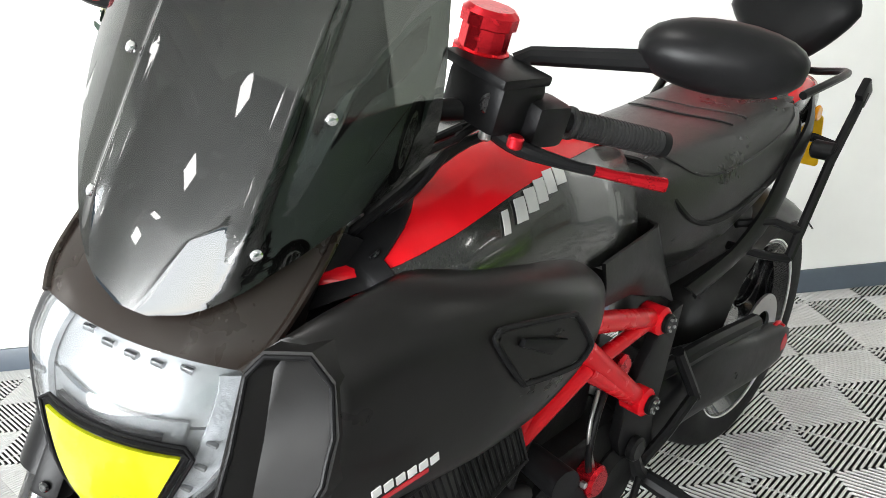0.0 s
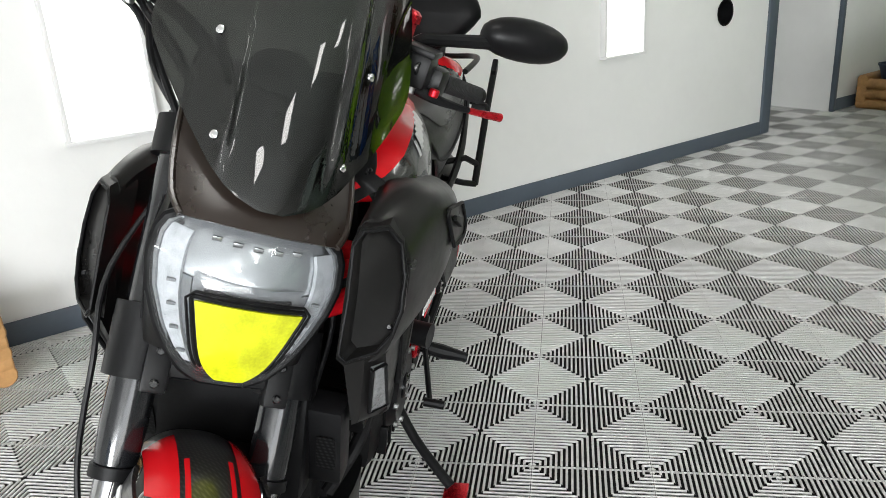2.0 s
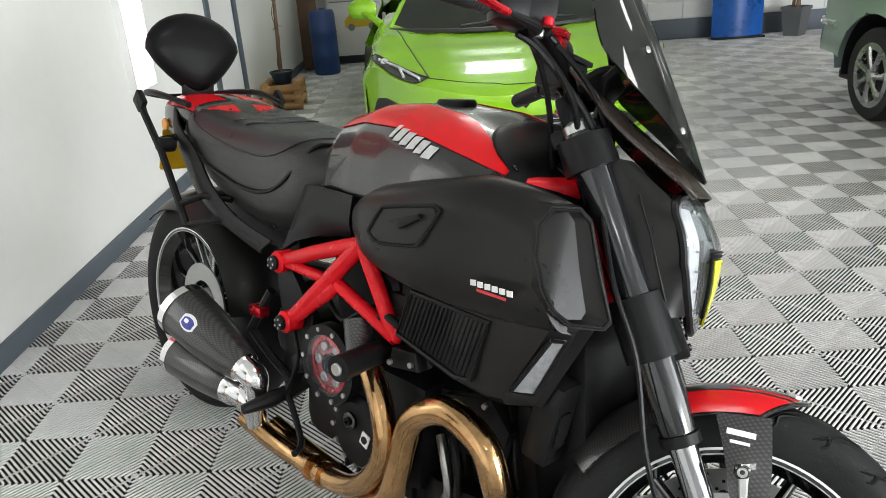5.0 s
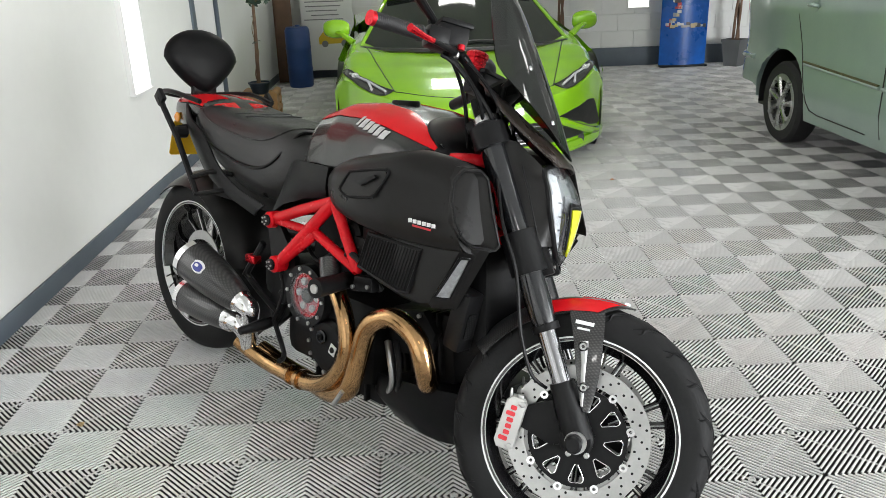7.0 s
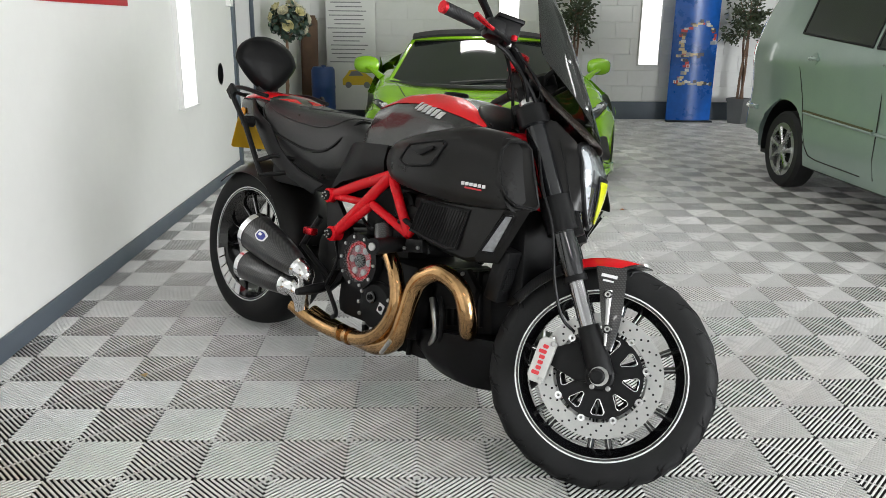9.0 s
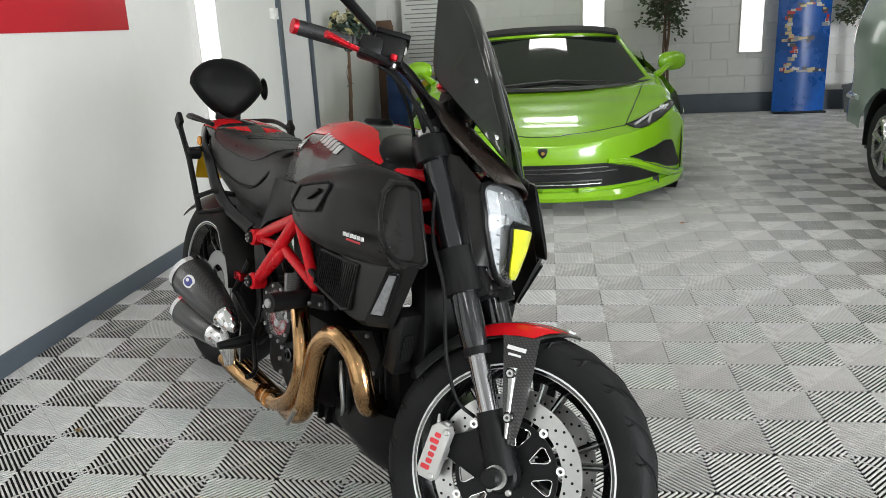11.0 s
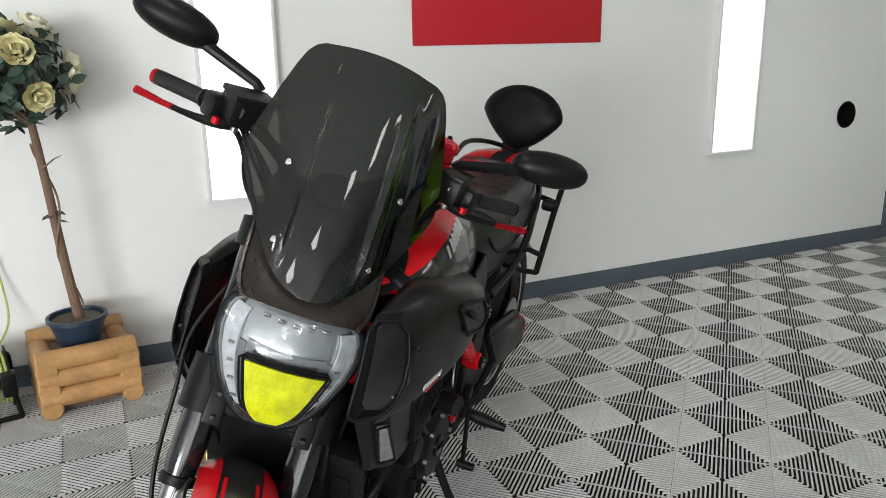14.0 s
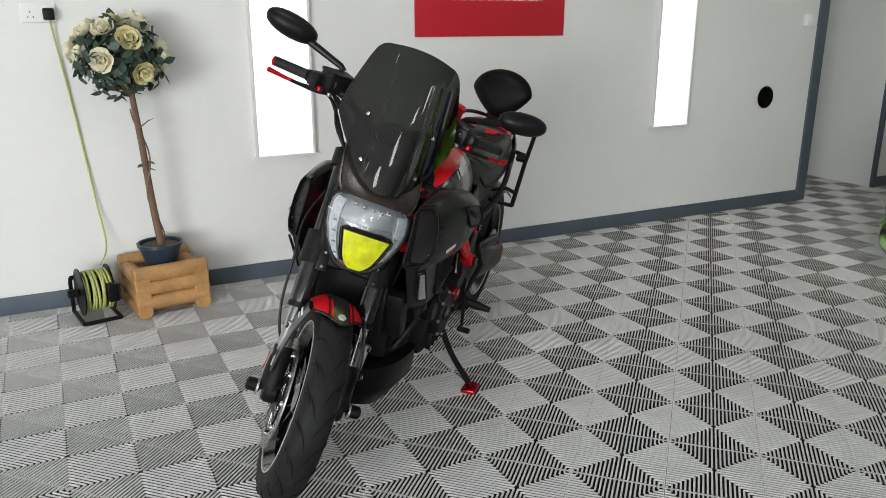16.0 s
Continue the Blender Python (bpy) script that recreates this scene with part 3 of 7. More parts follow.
for s in (-1, 1):
    y = s * 0.108
    up = bp("fork_tube", tube([(leg(0.545), y, 0.545), (leg(0.565), y, 0.565), (leg(0.60), y, 0.60), (leg(1.0), y, 1.0)], [0.028, 0.031, 0.033, 0.033], 24), DARK_METAL, "dark polished upper fork tube", True)
    bp("fork_collar", tube([(leg(0.535), y, 0.535), (leg(0.550), y, 0.550)], 0.0335, 24), BLACK, "", True, up)
    bp("fork_cap", tube([(leg(0.997), y, 0.997), (leg(1.013), y, 1.013), (leg(1.019), y, 1.019)], [0.028, 0.028, 0.018], 20), STEEL, "silver fork cap", True, up)
    bp("adjuster", tube([(leg(1.018), y, 1.018), (leg(1.032), y, 1.032)], 0.011, 6), BLACK, "", True, up)
    lo = bp("fork_slider", tube([(leg(0.40), y, 0.40), (leg(0.55), y, 0.55)], 0.0235, 24), DARK_CHROME, "dark polished lower fork leg", True)
    bp("fork_foot", tube([(leg(0.30), y, 0.30), (leg(0.36), y, 0.36), (leg(0.425), y, 0.425)], [0.036, 0.036, 0.030], 16), BLACK, "", True, lo)
    bp("caliper_bracket", plate([(-0.02, -0.02), (0.03, 0.03), (-0.05, 0.09), (-0.135, 0.045), (-0.14, -0.005), (-0.06, -0.03)], Matrix.Translation((FW[0], s * 0.088, FW[2])) @ Matrix.Rotation(PI / 2, 4, "X"), 0.016, 0.003), BLACK, "", True, lo)
    bp("axle_clamp", disc(0.040, 0.044, hub_pose(FW[0], s * 0.106, FW[2]), 28, 0.006), BLACK, "", True, lo)
    bp("axle_washer", ring(0.014, 0.026, 0.006, hub_pose(FW[0], s * 0.148, FW[2]), 24), STEEL, "", True, lo)
    bp("axle_nut", disc(0.013, 0.012, hub_pose(FW[0], s * 0.150, FW[2]), 6, 0.002), BLACK, "", True, lo)
    for dx in (-0.012, 0.030):
        bp("pinch_bolt", disc(0.007, 0.012, hub_pose(FW[0] + dx, s * 0.126, FW[2] - 0.036 + abs(dx) * 0.3), 12, 0.002), STEEL, "", True, lo)
    bp("axle_slider", disc(0.021, 0.045, hub_pose(FW[0] - 0.004, s * (0.165 if s > 0 else 0.160), FW[2]), 16, 0.006), BLACK, "black axle slider", True, lo)
    # clamps
    for zc, hh, nm in ((0.706, 0.092, "lower_clamp"), (0.968, 0.050, "upper_clamp")):
        cl = bp(nm, tube([(leg(zc - hh / 2), y, zc - hh / 2), (leg(zc + hh / 2), y, zc + hh / 2)], 0.0455, 28), BLACK, "", True)
        bp("clamp_yoke", box((leg(zc) + 0.012, s * 0.055, zc), (0.07, 0.085, hh * 0.85), 0.012, rot=Matrix.Rotation(-RAKE, 3, "Y")), BLACK, "", True, cl)
        if nm == "lower_clamp":
            bp("clamp_ear", box((leg(zc) + 0.046, s * 0.086, zc - 0.002), (0.034, 0.036, 0.088), 0.006, rot=Matrix.Rotation(-RAKE, 3, "Y")), BLACK, "", True, cl)
            for dz in (-0.02, 0.02):
                bp("clamp_bolt", disc(0.0065, 0.01, axis_to((1, 0, 0.3), (leg(zc) + 0.064 - dz * 0.53, s * 0.086, zc + dz)), 12, 0.002), BLACK_GLOSS, "", True, cl)

# front mudguard
FR = 0.335


def fend_at(a, b, off=0.0):
    """The mudguard's skin: a is the angle round the axle, b runs across it."""
    rr = FR + off - 0.030 * abs(b) ** 2.8 - 0.006 * b * b
    return V(FW[0] + rr * math.cos(a), (0.076 + off) * b, FW[2] + rr * math.sin(a))


def fender_rows(n=20):
    rows = []
    for q in range(n + 1):
        row = []
        for k in range(15):
            b = -1 + 2 * k / 14
            a0 = 77 + 14 * abs(b) ** 1.6
            row.append(fend_at(radians(a0 + (152 - a0) * q / n), b))
        rows.append(row)
    return rows


def shell(rows, t=0.004):
    """A thin skin with thickness."""
    bm = grid(rows)
    bmesh.ops.recalc_face_normals(bm, faces=bm.faces)
    bmesh.ops.solidify(bm, geom=bm.faces[:], thickness=t)
    return bm


fend = bp("front_mudguard", shell(fender_rows()), CARBON, "carbon fibre front mudguard with red stripes", True)
for s in (-1, 1):
    for b0, b1 in ((0.33, 0.42), (0.50, 0.985)):
        rows = []
        for q in range(19):
            row = []
            for k in range(7):
                b = b0 + (b1 - b0) * k / 6
                a0 = 78.5 + 14 * abs(b) ** 1.6
                a1 = 116 if b1 > 0.6 else 100
                row.append(fend_at(radians(a0 + (a1 - a0) * q / 18), s * b, 0.0022))
            rows.append(row)
        bp("mudguard_stripe", grid(rows), RED_GLOSS, "glossy red stripe", True, fend)
    # tapered carbon stay with a machined channel between its two bolts
    edge_f = [(1.640, 0.088, 0.604), (1.650, 0.112, 0.53), (1.656, 0.126, 0.45), (1.650, 0.128, 0.372)]
    edge_b = [(1.556, 0.088, 0.594), (1.580, 0.112, 0.53), (1.604, 0.126, 0.45), (1.632, 0.128, 0.372)]
    rows = []
    for f_, b_ in zip(catmull(edge_f, 4), catmull(edge_b, 4)):
        rows.append([V(p.x, s * (p.y + 0.004 * (1 - (k / 3 - 1) ** 2)), p.z) for k, p in enumerate(f_.lerp(b_, q / 6) for q in range(7))])
    bp("mudguard_stay", shell(rows, 0.006), CARBON, "carbon side stay", True, fend)
    b0_, b1_ = V(1.606, s * 0.126, 0.520), V(1.626, s * 0.135, 0.428)
    bp("stay_channel", tube([b0_ + V(0, -s * 0.003, 0.012), b0_.lerp(b1_, 0.5) - V(0, s * 0.003, 0), b1_ + V(0.004, -s * 0.003, -0.045)], [0.010, 0.006, 0.0035], 10), STEEL, "", True, fend)
    for q in (b0_, b1_):
        bp("stay_bolt", disc(0.0125, 0.010, hub_pose(*(q + V(0, s * 0.003, 0))), 16, 0.003), BLACK_GLOSS, "", True, fend)
        bp("bolt_socket", ring(0.004, 0.008, 0.004, hub_pose(*(q + V(0, s * 0.009, 0))), 12), STEEL, "", True, fend)
    for dz, wd, hh in ((0.0, 0.044, 0.009), (-0.014, 0.030, 0.005)):
        bp("stay_mark", box((1.598, s * 0.1025 - s * dz * 0.33, 0.572 + dz), (wd, 0.002, hh), rot=Matrix.Rotation(s * 0.31, 3, "X")), WHITE_DECAL, "pale lettering bar", True, fend)
_p = fend_at(radians(82), 0, 0.003)
bp("mudguard_badge", disc(0.013, 0.006, axis_to((_p - V(*FW)), _p), 6, 0.001), SILVER_DECAL, "small shield badge", True, fend)

# --- screen ---
def scr_mid(z):
    t = [(0.92, 1.500), (1.04, 1.440), (1.18, 1.362), (1.30, 1.290), (1.375, 1.238)]
    for (a, xa), (b, xb) in zip(t, t[1:]):
        if z <= b or b == 1.375:
            return xa + (xb - xa) * (z - a) / (b - a)


def scr_half(z):
    t = [(0.961, 0.018), (0.966, 0.040), (0.976, 0.062), (0.995, 0.088), (1.03, 0.122), (1.075, 0.162), (1.11, 0.188), (1.13, 0.194), (1.16, 0.191), (1.20, 0.182), (1.25, 0.168), (1.30, 0.153), (1.33, 0.141), (1.348, 0.126), (1.358, 0.106), (1.363, 0.080)]
    for (a, wa), (b, wb) in zip(t, t[1:]):
        if z <= b:
            return wa + (wb - wa) * max(0, z - a) / (b - a)
    return t[-1][1]


def scr(y, z):
    """The screen's face: bowed, with two raised pleats."""
    k = 0.010 * math.exp(-((abs(y) - 0.078) / 0.0075) ** 2) * max(0, min(1, (z - 0.985) / 0.06)) * max(0, min(1, (1.34 - z) / 0.05))
    return V(scr_mid(z) - 2.9 * y * y + k, y, z)


rows = []
for q in range(47):
    z = 0.961 + (1.363 - 0.961) * q / 46
    w = scr_half(z)
    rows.append([scr(w * b, z + 0.010 * (q / 46) ** 4 * (1 - b * b)) for b in (-1 + k / 36 for k in range(73))])
screen = bp("windscreen", shell(rows, 0.0035), SMOKE, "dark smoked windscreen", True, sharp=60)
for s in (-1, 1):
    for y, z in ((0.108, 1.150), (0.089, 1.030)):
        p = scr(s * y, z)
        bp("screen_bolt", lathe([(0, 0.004), (0.0035, 0.004), (0.006, 0.0025), (0.0068, 0), (0.0068, -0.012)], axis_to((0.85, s * 0.75, 0.45), p), 14), CHROME, "chrome dome bolt", True, screen)
    bp("screen_strut", tube([scr(s * 0.108, 1.150) - V(0.01, 0, 0), (1.285, s * 0.085, 1.10), (1.28, s * 0.05, 1.02)], 0.008, 8), BLACK, "", True, screen)

# --- headlight ---
def hl(y, z):
    """The lens: a bulged shield."""
    return V(1.524 - 3.6 * y * y - (1.0 if z < 0.83 else 3.4) * (z - 0.83) ** 2 - 0.25 * max(0.0, z - 0.86), y, z)


def hl_half(z):
    t = [(0.706, 0.030), (0.716, 0.056), (0.74, 0.080), (0.775, 0.103), (0.82, 0.123), (0.86, 0.131), (0.89, 0.129), (0.908, 0.120), (0.921, 0.102), (0.930, 0.072)]
    for (a, wa), (b, wb) in zip(t, t[1:]):
        if z <= b:
            return wa + (wb - wa) * max(0, z - a) / (b - a)
    return t[-1][1]


rows = []
for q in range(25):
    z = 0.706 + 0.224 * q / 24
    w = hl_half(z) * 1.0
    rows.append([hl(w * (-1 + 2 * k / 20), z) for k in range(21)])
head = bp("headlight", shell([[p - V(0.05, 0, 0) for p in r] for r in rows], 0.02), BLACK, "wide headlight with a clear lens and a yellow film on its lower half", True)
bp("lens", shell(rows, 0.003), CLEAR, "clear moulded lens", True, head)


def hl_patch(name, z0, z1, f0, f1, off, material, label="", n=14, bend=0.0):
    r = []
    for q in range(n + 1):
        z = z0 + (z1 - z0) * q / n
        w = hl_half(z)
        r.append([hl(w * (f0 + (f1 - f0) * k / 16), z - bend * (f0 + (f1 - f0) * k / 16) ** 2) - V(off, 0, 0) for k in range(17)])
    return bp(name, shell(r, 0.006), material, label, True, head)


hl_patch("reflector_bowl", 0.706, 0.926, -0.95, 0.95, 0.030, REFLECTOR, "silver reflector bowl")
hl_patch("upper_reflector", 0.852, 0.924, -0.80, 0.80, 0.020, REFLECTOR, "milky silver upper reflector")
for s in (-1, 1):
    hl_patch("side_light_guide", 0.728, 0.905, s * 0.93, s * 0.70, 0.010, INDICATOR, "white light guide")
    hl_patch("prism_edge", 0.720, 0.918, s * 0.985, s * 0.94, 0.004, LENS_GREY, "")
    hl_patch("inner_guide", 0.728, 0.850, s * 0.69, s * 0.58, 0.018, LENS_GREY, "")
    for k in range(4):
        z = 0.745 + 0.032 * k
        bp("led", box(hl(s * 0.78 * hl_half(z), z) - V(0.006, 0, 0), (0.006, 0.012, 0.004), 0.001), LENS_GREY, "", True, head)
hl_patch("dark_slot", 0.840, 0.851, -0.46, 0.46, 0.003, BLACK_DARK, "dark slot above the film")
hl_patch("slot_frame", 0.826, 0.862, -0.57, 0.57, 0.012, LENS_GREY, "")
rows = []
for q in range(15):
    u = q / 14
    z = 0.718 + 0.121 * u
    w = 0.040 + 0.034 * u - 0.020 * (1 - u) ** 7
    rows.append([hl(w * b + 0.006, z - 0.007 * b * b * u) + V(0.006, 0, 0) for b in (-1 + k / 7 for k in range(15))])
bp("yellow_film", shell(rows, 0.004), YELLOW, "fluorescent yellow film", True, head)
for off, r in ((0.004, 0.0034), (0.011, 0.0022)):
    rim_ = [r_[0] + V(-0.006, -off, 0) for r_ in rows[2:]] + [p + V(-0.006, 0, off) for p in rows[-1]] + [r_[-1] + V(-0.006, off, 0) for r_ in rows[:1:-1]]
    bp("film_gasket", tube(rim_, r, 6), BLACK_DARK, "dark gasket round the film", True, head)
for k in range(5):
    f = -0.5 + 0.25 * k
    w = 0.118
    bp("led", box(hl(f * 0.110, 0.905) - V(0.017, 0, 0), (0.006, 0.014, 0.007), 0.002), CHROME, "", True, head)

# bezel round the lens
edge = [hl(hl_half(0.706 + 0.224 * q / 40), 0.706 + 0.224 * q / 40) for q in range(41)]
edge = edge + [V(p.x, -p.y, p.z) for p in edge[::-1]]
bp("bezel", tube([p - V(0.008, 0, 0) for p in edge] + [edge[0] - V(0.008, 0, 0)], 0.008, 8), BLACK, "", True, head)

# cowl over the headlight, under the screen
rows = []
for x, z, w, d in ((1.492, 0.940, 0.108, 0.010), (1.474, 0.957, 0.122, 0.010), (1.430, 0.992, 0.128, 0.014), (1.365, 1.032, 0.128, 0.010), (1.30, 1.075, 0.122, -0.004), (1.255, 1.100, 0.112, -0.010)):
    rows.append([V(x - 2.6 * (w * b) ** 2, w * b, z - 0.004 - d * abs(b) ** 2) for b in (-1 + 2 * k / 16 for k in range(17))])
cowl = bp("nose_cowl", shell(smooth_rows(rows), 0.004), BROWN_BLACK, "bronze-black nose cowl", True)
for s in (-1, 1):
    bp("cowl_edge", tube([r[16 if s > 0 else 0] for r in rows], 0.005, 8, k=4), BROWN_BLACK, "", True, cowl)
    rows2 = []
    for q in range(10):
        f = q / 9
        z = 0.735 + 0.232 * f
        if z < 0.905:
            p = hl(hl_half(z), z)
            xf, yf = p.x - 0.010, p.y + 0.006
        else:
            g = (z - 0.905) / 0.062
            xf, yf = 1.440 - 0.085 * g, 0.122 - 0.006 * g
        xb = min(leg(z) + 0.030, xf - 0.006)
        rows2.append([V(xf + (xb - xf) * k / 7, s * (yf + (0.128 - yf) * (k / 7) ** 0.6 - 0.010 * (k / 7) ** 3), z - 0.012 * (k / 7) * (1 - f)) for k in range(8)])
    sc_ = bp("side_cowl", shell(smooth_rows(rows2, 3), 0.006), BLACK_MATT, "satin black side cowl", True)
    bp("cowl_crease", tube([r[4] + V(0, s * 0.0008, 0) for r in rows2[1:8]], 0.0022, 6), BLACK, "", True, sc_)

# --- handlebar ---
BAR = [(1.235, 0.05, 1.055), (1.22, 0.10, 1.095), (1.19, 0.17, 1.135), (1.145, 0.26, 1.148), (1.02, 0.44, 1.128)]
for s, sd in SIDES:
    pts = [(x, s * y, z) for x, y, z in BAR]
    hb = bp("handlebar", tube(pts[:-1] + [(1.05, s * 0.40, 1.133)], 0.0125, 14, k=5), BLACK, "black tapered handlebar half", True)
    a, b = V(1.115, s * 0.302, 1.1435), V(1.040, s * 0.410, 1.131)
    gp = bp("grip", tube([a, a.lerp(b, 0.04), a.lerp(b, 0.06), b], [0.0195, 0.0195, 0.0158, 0.0158], 20), GRIP_RUBBER, "ribbed black rubber grip", True, hb)
    for k in range(22):
        p = a.lerp(b, 0.10 + 0.040 * k)
        d = (b - a).normalized()
        bp("grip_rib", tube([p, p + 0.0028 * d], 0.0167, 16), GRIP_RUBBER, "", True, hb)
    bp("bar_end", tube([b, b + 0.010 * (b - a).normalized()], 0.0165, 16), RED_ALU if s < 0 else BLACK, "", True, hb)
    # switch cluster and master cylinder
    bp("switch_housing", box((1.145, s * 0.272, 1.146), (0.055, 0.05, 0.052), 0.012, rot=Matrix.Rotation(-s * 0.6, 3, "Z")), BLACK, "", True, hb)
    mc = bp("master_cylinder", box((1.160, s * 0.218, 1.160), (0.075, 0.085, 0.058), 0.010, rot=Matrix.Rotation(-s * 0.5, 3, "Z")), BLACK, "black fluid reservoir housing", True)
    bp("reservoir_cap", box((1.162, s * 0.214, 1.193), (0.08, 0.095, 0.012), 0.004, rot=Matrix.Rotation(-s * 0.5, 3, "Z")), BLACK, "", True, mc)
    bp("reservoir_plug", disc(0.014, 0.006, axis_to((1, s * 0.5, 0), (1.200, s * 0.226, 1.165)), 16, 0.002), BLACK_GLOSS, "", True, mc)
    # lever
    lv = [(1.178, s * 0.230, 1.130), (1.190, s * 0.268, 1.124), (1.174, s * 0.325, 1.119), (1.154, s * 0.375, 1.117), (1.133, s * 0.430, 1.118)]
    lt = V(*lv[2]).lerp(V(*lv[3]), 0.5)
    lever = bp("lever", tube(lv[:3] + [lt], [0.011, 0.0095, 0.0065, 0.006], 10, k=4), BLACK, "folding lever with a red tip", True)
    bp("lever_tip", tube([lt] + lv[3:], [0.0062, 0.0062, 0.0085], 10), RED_ALU, "red anodised lever tip", True, lever)
    bp("lever_adjuster", disc(0.009, 0.014, axis_to((0, 0, 1), (1.205, s * 0.262, 1.135)), 12, 0.002), RED_ALU, "", True, lever)
    bp("lever_pivot", disc(0.008, 0.022, axis_to((0, 0, 1), (1.187, s * 0.226, 1.130)), 12, 0.002), STEEL, "", True, lever)
    # cables
    for k, (dx, dz) in enumerate(((0.0, 0.0), (0.012, -0.012))):
        bp("cable", tube([(1.20 + dx, s * 0.20, 1.13 + dz), (1.25 + dx, s * 0.15, 1.09 + dz), (1.30, s * 0.10, 1.03 + dz), (1.30, s * 0.06, 0.94)], 0.0045, 8, k=4), BLACK, "", True)
    for x0, z0, x1, y1, z1, r in ((1.175, 1.10, 1.285, 0.13, 0.985, 0.006), (1.165, 1.115, 1.25, 0.165, 1.02, 0.0055), (1.15, 1.12, 1.20, 0.12, 1.03, 0.005)):
        bp("control_hose", tube([(x0 - 0.02, s * 0.235, z0 + 0.02), (x0 + 0.02, s * 0.20, z0), (x1, s * y1, z1 + 0.02), (x1 + 0.02, s * 0.05, z1 - 0.09)], r, 8, k=5), BLACK, "", True)
    bp("bar_clamp", disc(0.020, 0.03, axis_to((-0.45, s * 0.9, 0.1), (1.165, s * 0.232, 1.142)), 20, 0.005), BLACK, "", True, hb)
    for dz in (-0.012, 0.012):
        bp("clamp_bolt", disc(0.004, 0.008, axis_to((1, 0, 0), (1.186, s * 0.236, 1.142 + dz)), 8), STEEL, "", True, hb)
    # mirror
    ma, mb = V(1.110, s * 0.205, 1.197), V(1.075, s * 0.355, 1.245)
    if s > 0:
        ma, mb = V(1.122, 0.228, 1.192), V(1.105, 0.360, 1.235)
    mir = bp("mirror_arm", tube([ma, ma + V(-0.005, s * 0.012, 0.012), mb, mb + V(-0.01, s * 0.05, 0.015)], [0.013, 0.011, 0.013, 0.020], 10), BLACK, "slim black mirror arm", True)
    mc_ = mb + V(-0.008, s * 0.06 + (0.014 if s > 0 else 0.012), 0.018 + (0.008 if s > 0 else 0))
    rows = []
    for q in range(13):
        th = PI * q / 12
        rr = math.sin(th) ** 0.8
        x = -math.cos(th)
        row = []
        for k in range(20):
            al = 2 * PI * k / 20
            row.append(mc_ + V((0.020 if math.cos(al) < 0 else 0.045) * rr * math.cos(al), s * 0.088 * x, rr * (0.040 * math.sin(al)) + 0.010 * x))
        rows.append(row)
    bp("mirror_shell", grid(rows, closed=True), BLACK, "teardrop black mirror shell", True, mir)
    bp("mirror_glass", plate([(0.068 * math.cos(2 * PI * k / 24), 0.027 * math.sin(2 * PI * k / 24)) for k in range(24)], Matrix.Translation(mc_ + V(-0.020, 0, 0.0)) @ Matrix.Rotation(PI / 2, 4, "Z") @ Matrix.Rotation(PI / 2, 4, "X"), 0.003), CHROME, "", True, mir)
# red hydraulic reservoir, left bar
res = bp("clutch_reservoir", lathe([(0, 0.033), (0.026, 0.033), (0.033, 0.027), (0.033, 0.014), (0.029, 0.012), (0.029, -0.012), (0.033, -0.014), (0.033, -0.024), (0.028, -0.028), (0, -0.028)], Matrix.Translation((1.136, 0.186, 1.214)), 12), RED_ALU, "red anodised fluid reservoir", True, sharp=20)
bp("reservoir_stem", tube([(1.136, 0.186, 1.188), (1.15, 0.20, 1.165)], 0.008, 8), BLACK, "", True, res)
# instrument pod
bp("instrument_pod", lathe([(0, 0.028), (0.042, 0.026), (0.05, 0.015), (0.045, -0.02), (0.02, -0.03), (0, -0.03)], axis_to((-0.6, 0, 0.8), (1.265, 0.0, 1.095)), 24), BLACK, "black instrument pod", True)
bp("steering_yoke", box((1.255, 0, 1.0), (0.09, 0.2, 0.035), 0.012, rot=Matrix.Rotation(-RAKE, 3, "Y")), BLACK, "", True)
bp("bar_riser", box((1.235, 0, 1.045), (0.05, 0.13, 0.06), 0.012, rot=Matrix.Rotation(-RAKE, 3, "Y")), BLACK, "", True)
bp("steering_stem", tube([(1.44, 0, 0.70), (1.26, 0, 1.03)], 0.030, 16), BLACK, "", True)

# --- tank ---
TK = [(0.56, 0.86, 0.055, 0.78), (0.60, 0.925, 0.105, 0.78), (0.68, 0.995, 0.158, 0.80), (0.80, 1.032, 0.190, 0.83), (0.92, 1.043, 0.210, 0.86), (1.04, 1.035, 0.222, 0.885), (1.14, 1.010, 0.222, 0.90), (1.205, 0.982, 0.205, 0.91), (1.245, 0.955, 0.17, 0.905)]


def tank_at(x):
    for a, b in zip(TK, TK[1:]):
        if x <= b[0]:
            f = (x - a[0]) / (b[0] - a[0])
            f = max(0.0, min(1.0, f))
            return [p + (q - p) * f for p, q in zip(a[1:], b[1:])]
    return TK[-1][1:]


def tank(x, th, off=0.0):
    """The tank's skin; th runs over it from the right flank to the left."""
    zt, w, zl = tank_at(x)
    c, s = math.cos(th), math.sin(th)
    return V(x, -(w + off) * math.copysign(abs(c) ** 0.75, c), zl + (zt - zl + off) * s ** 0.8)


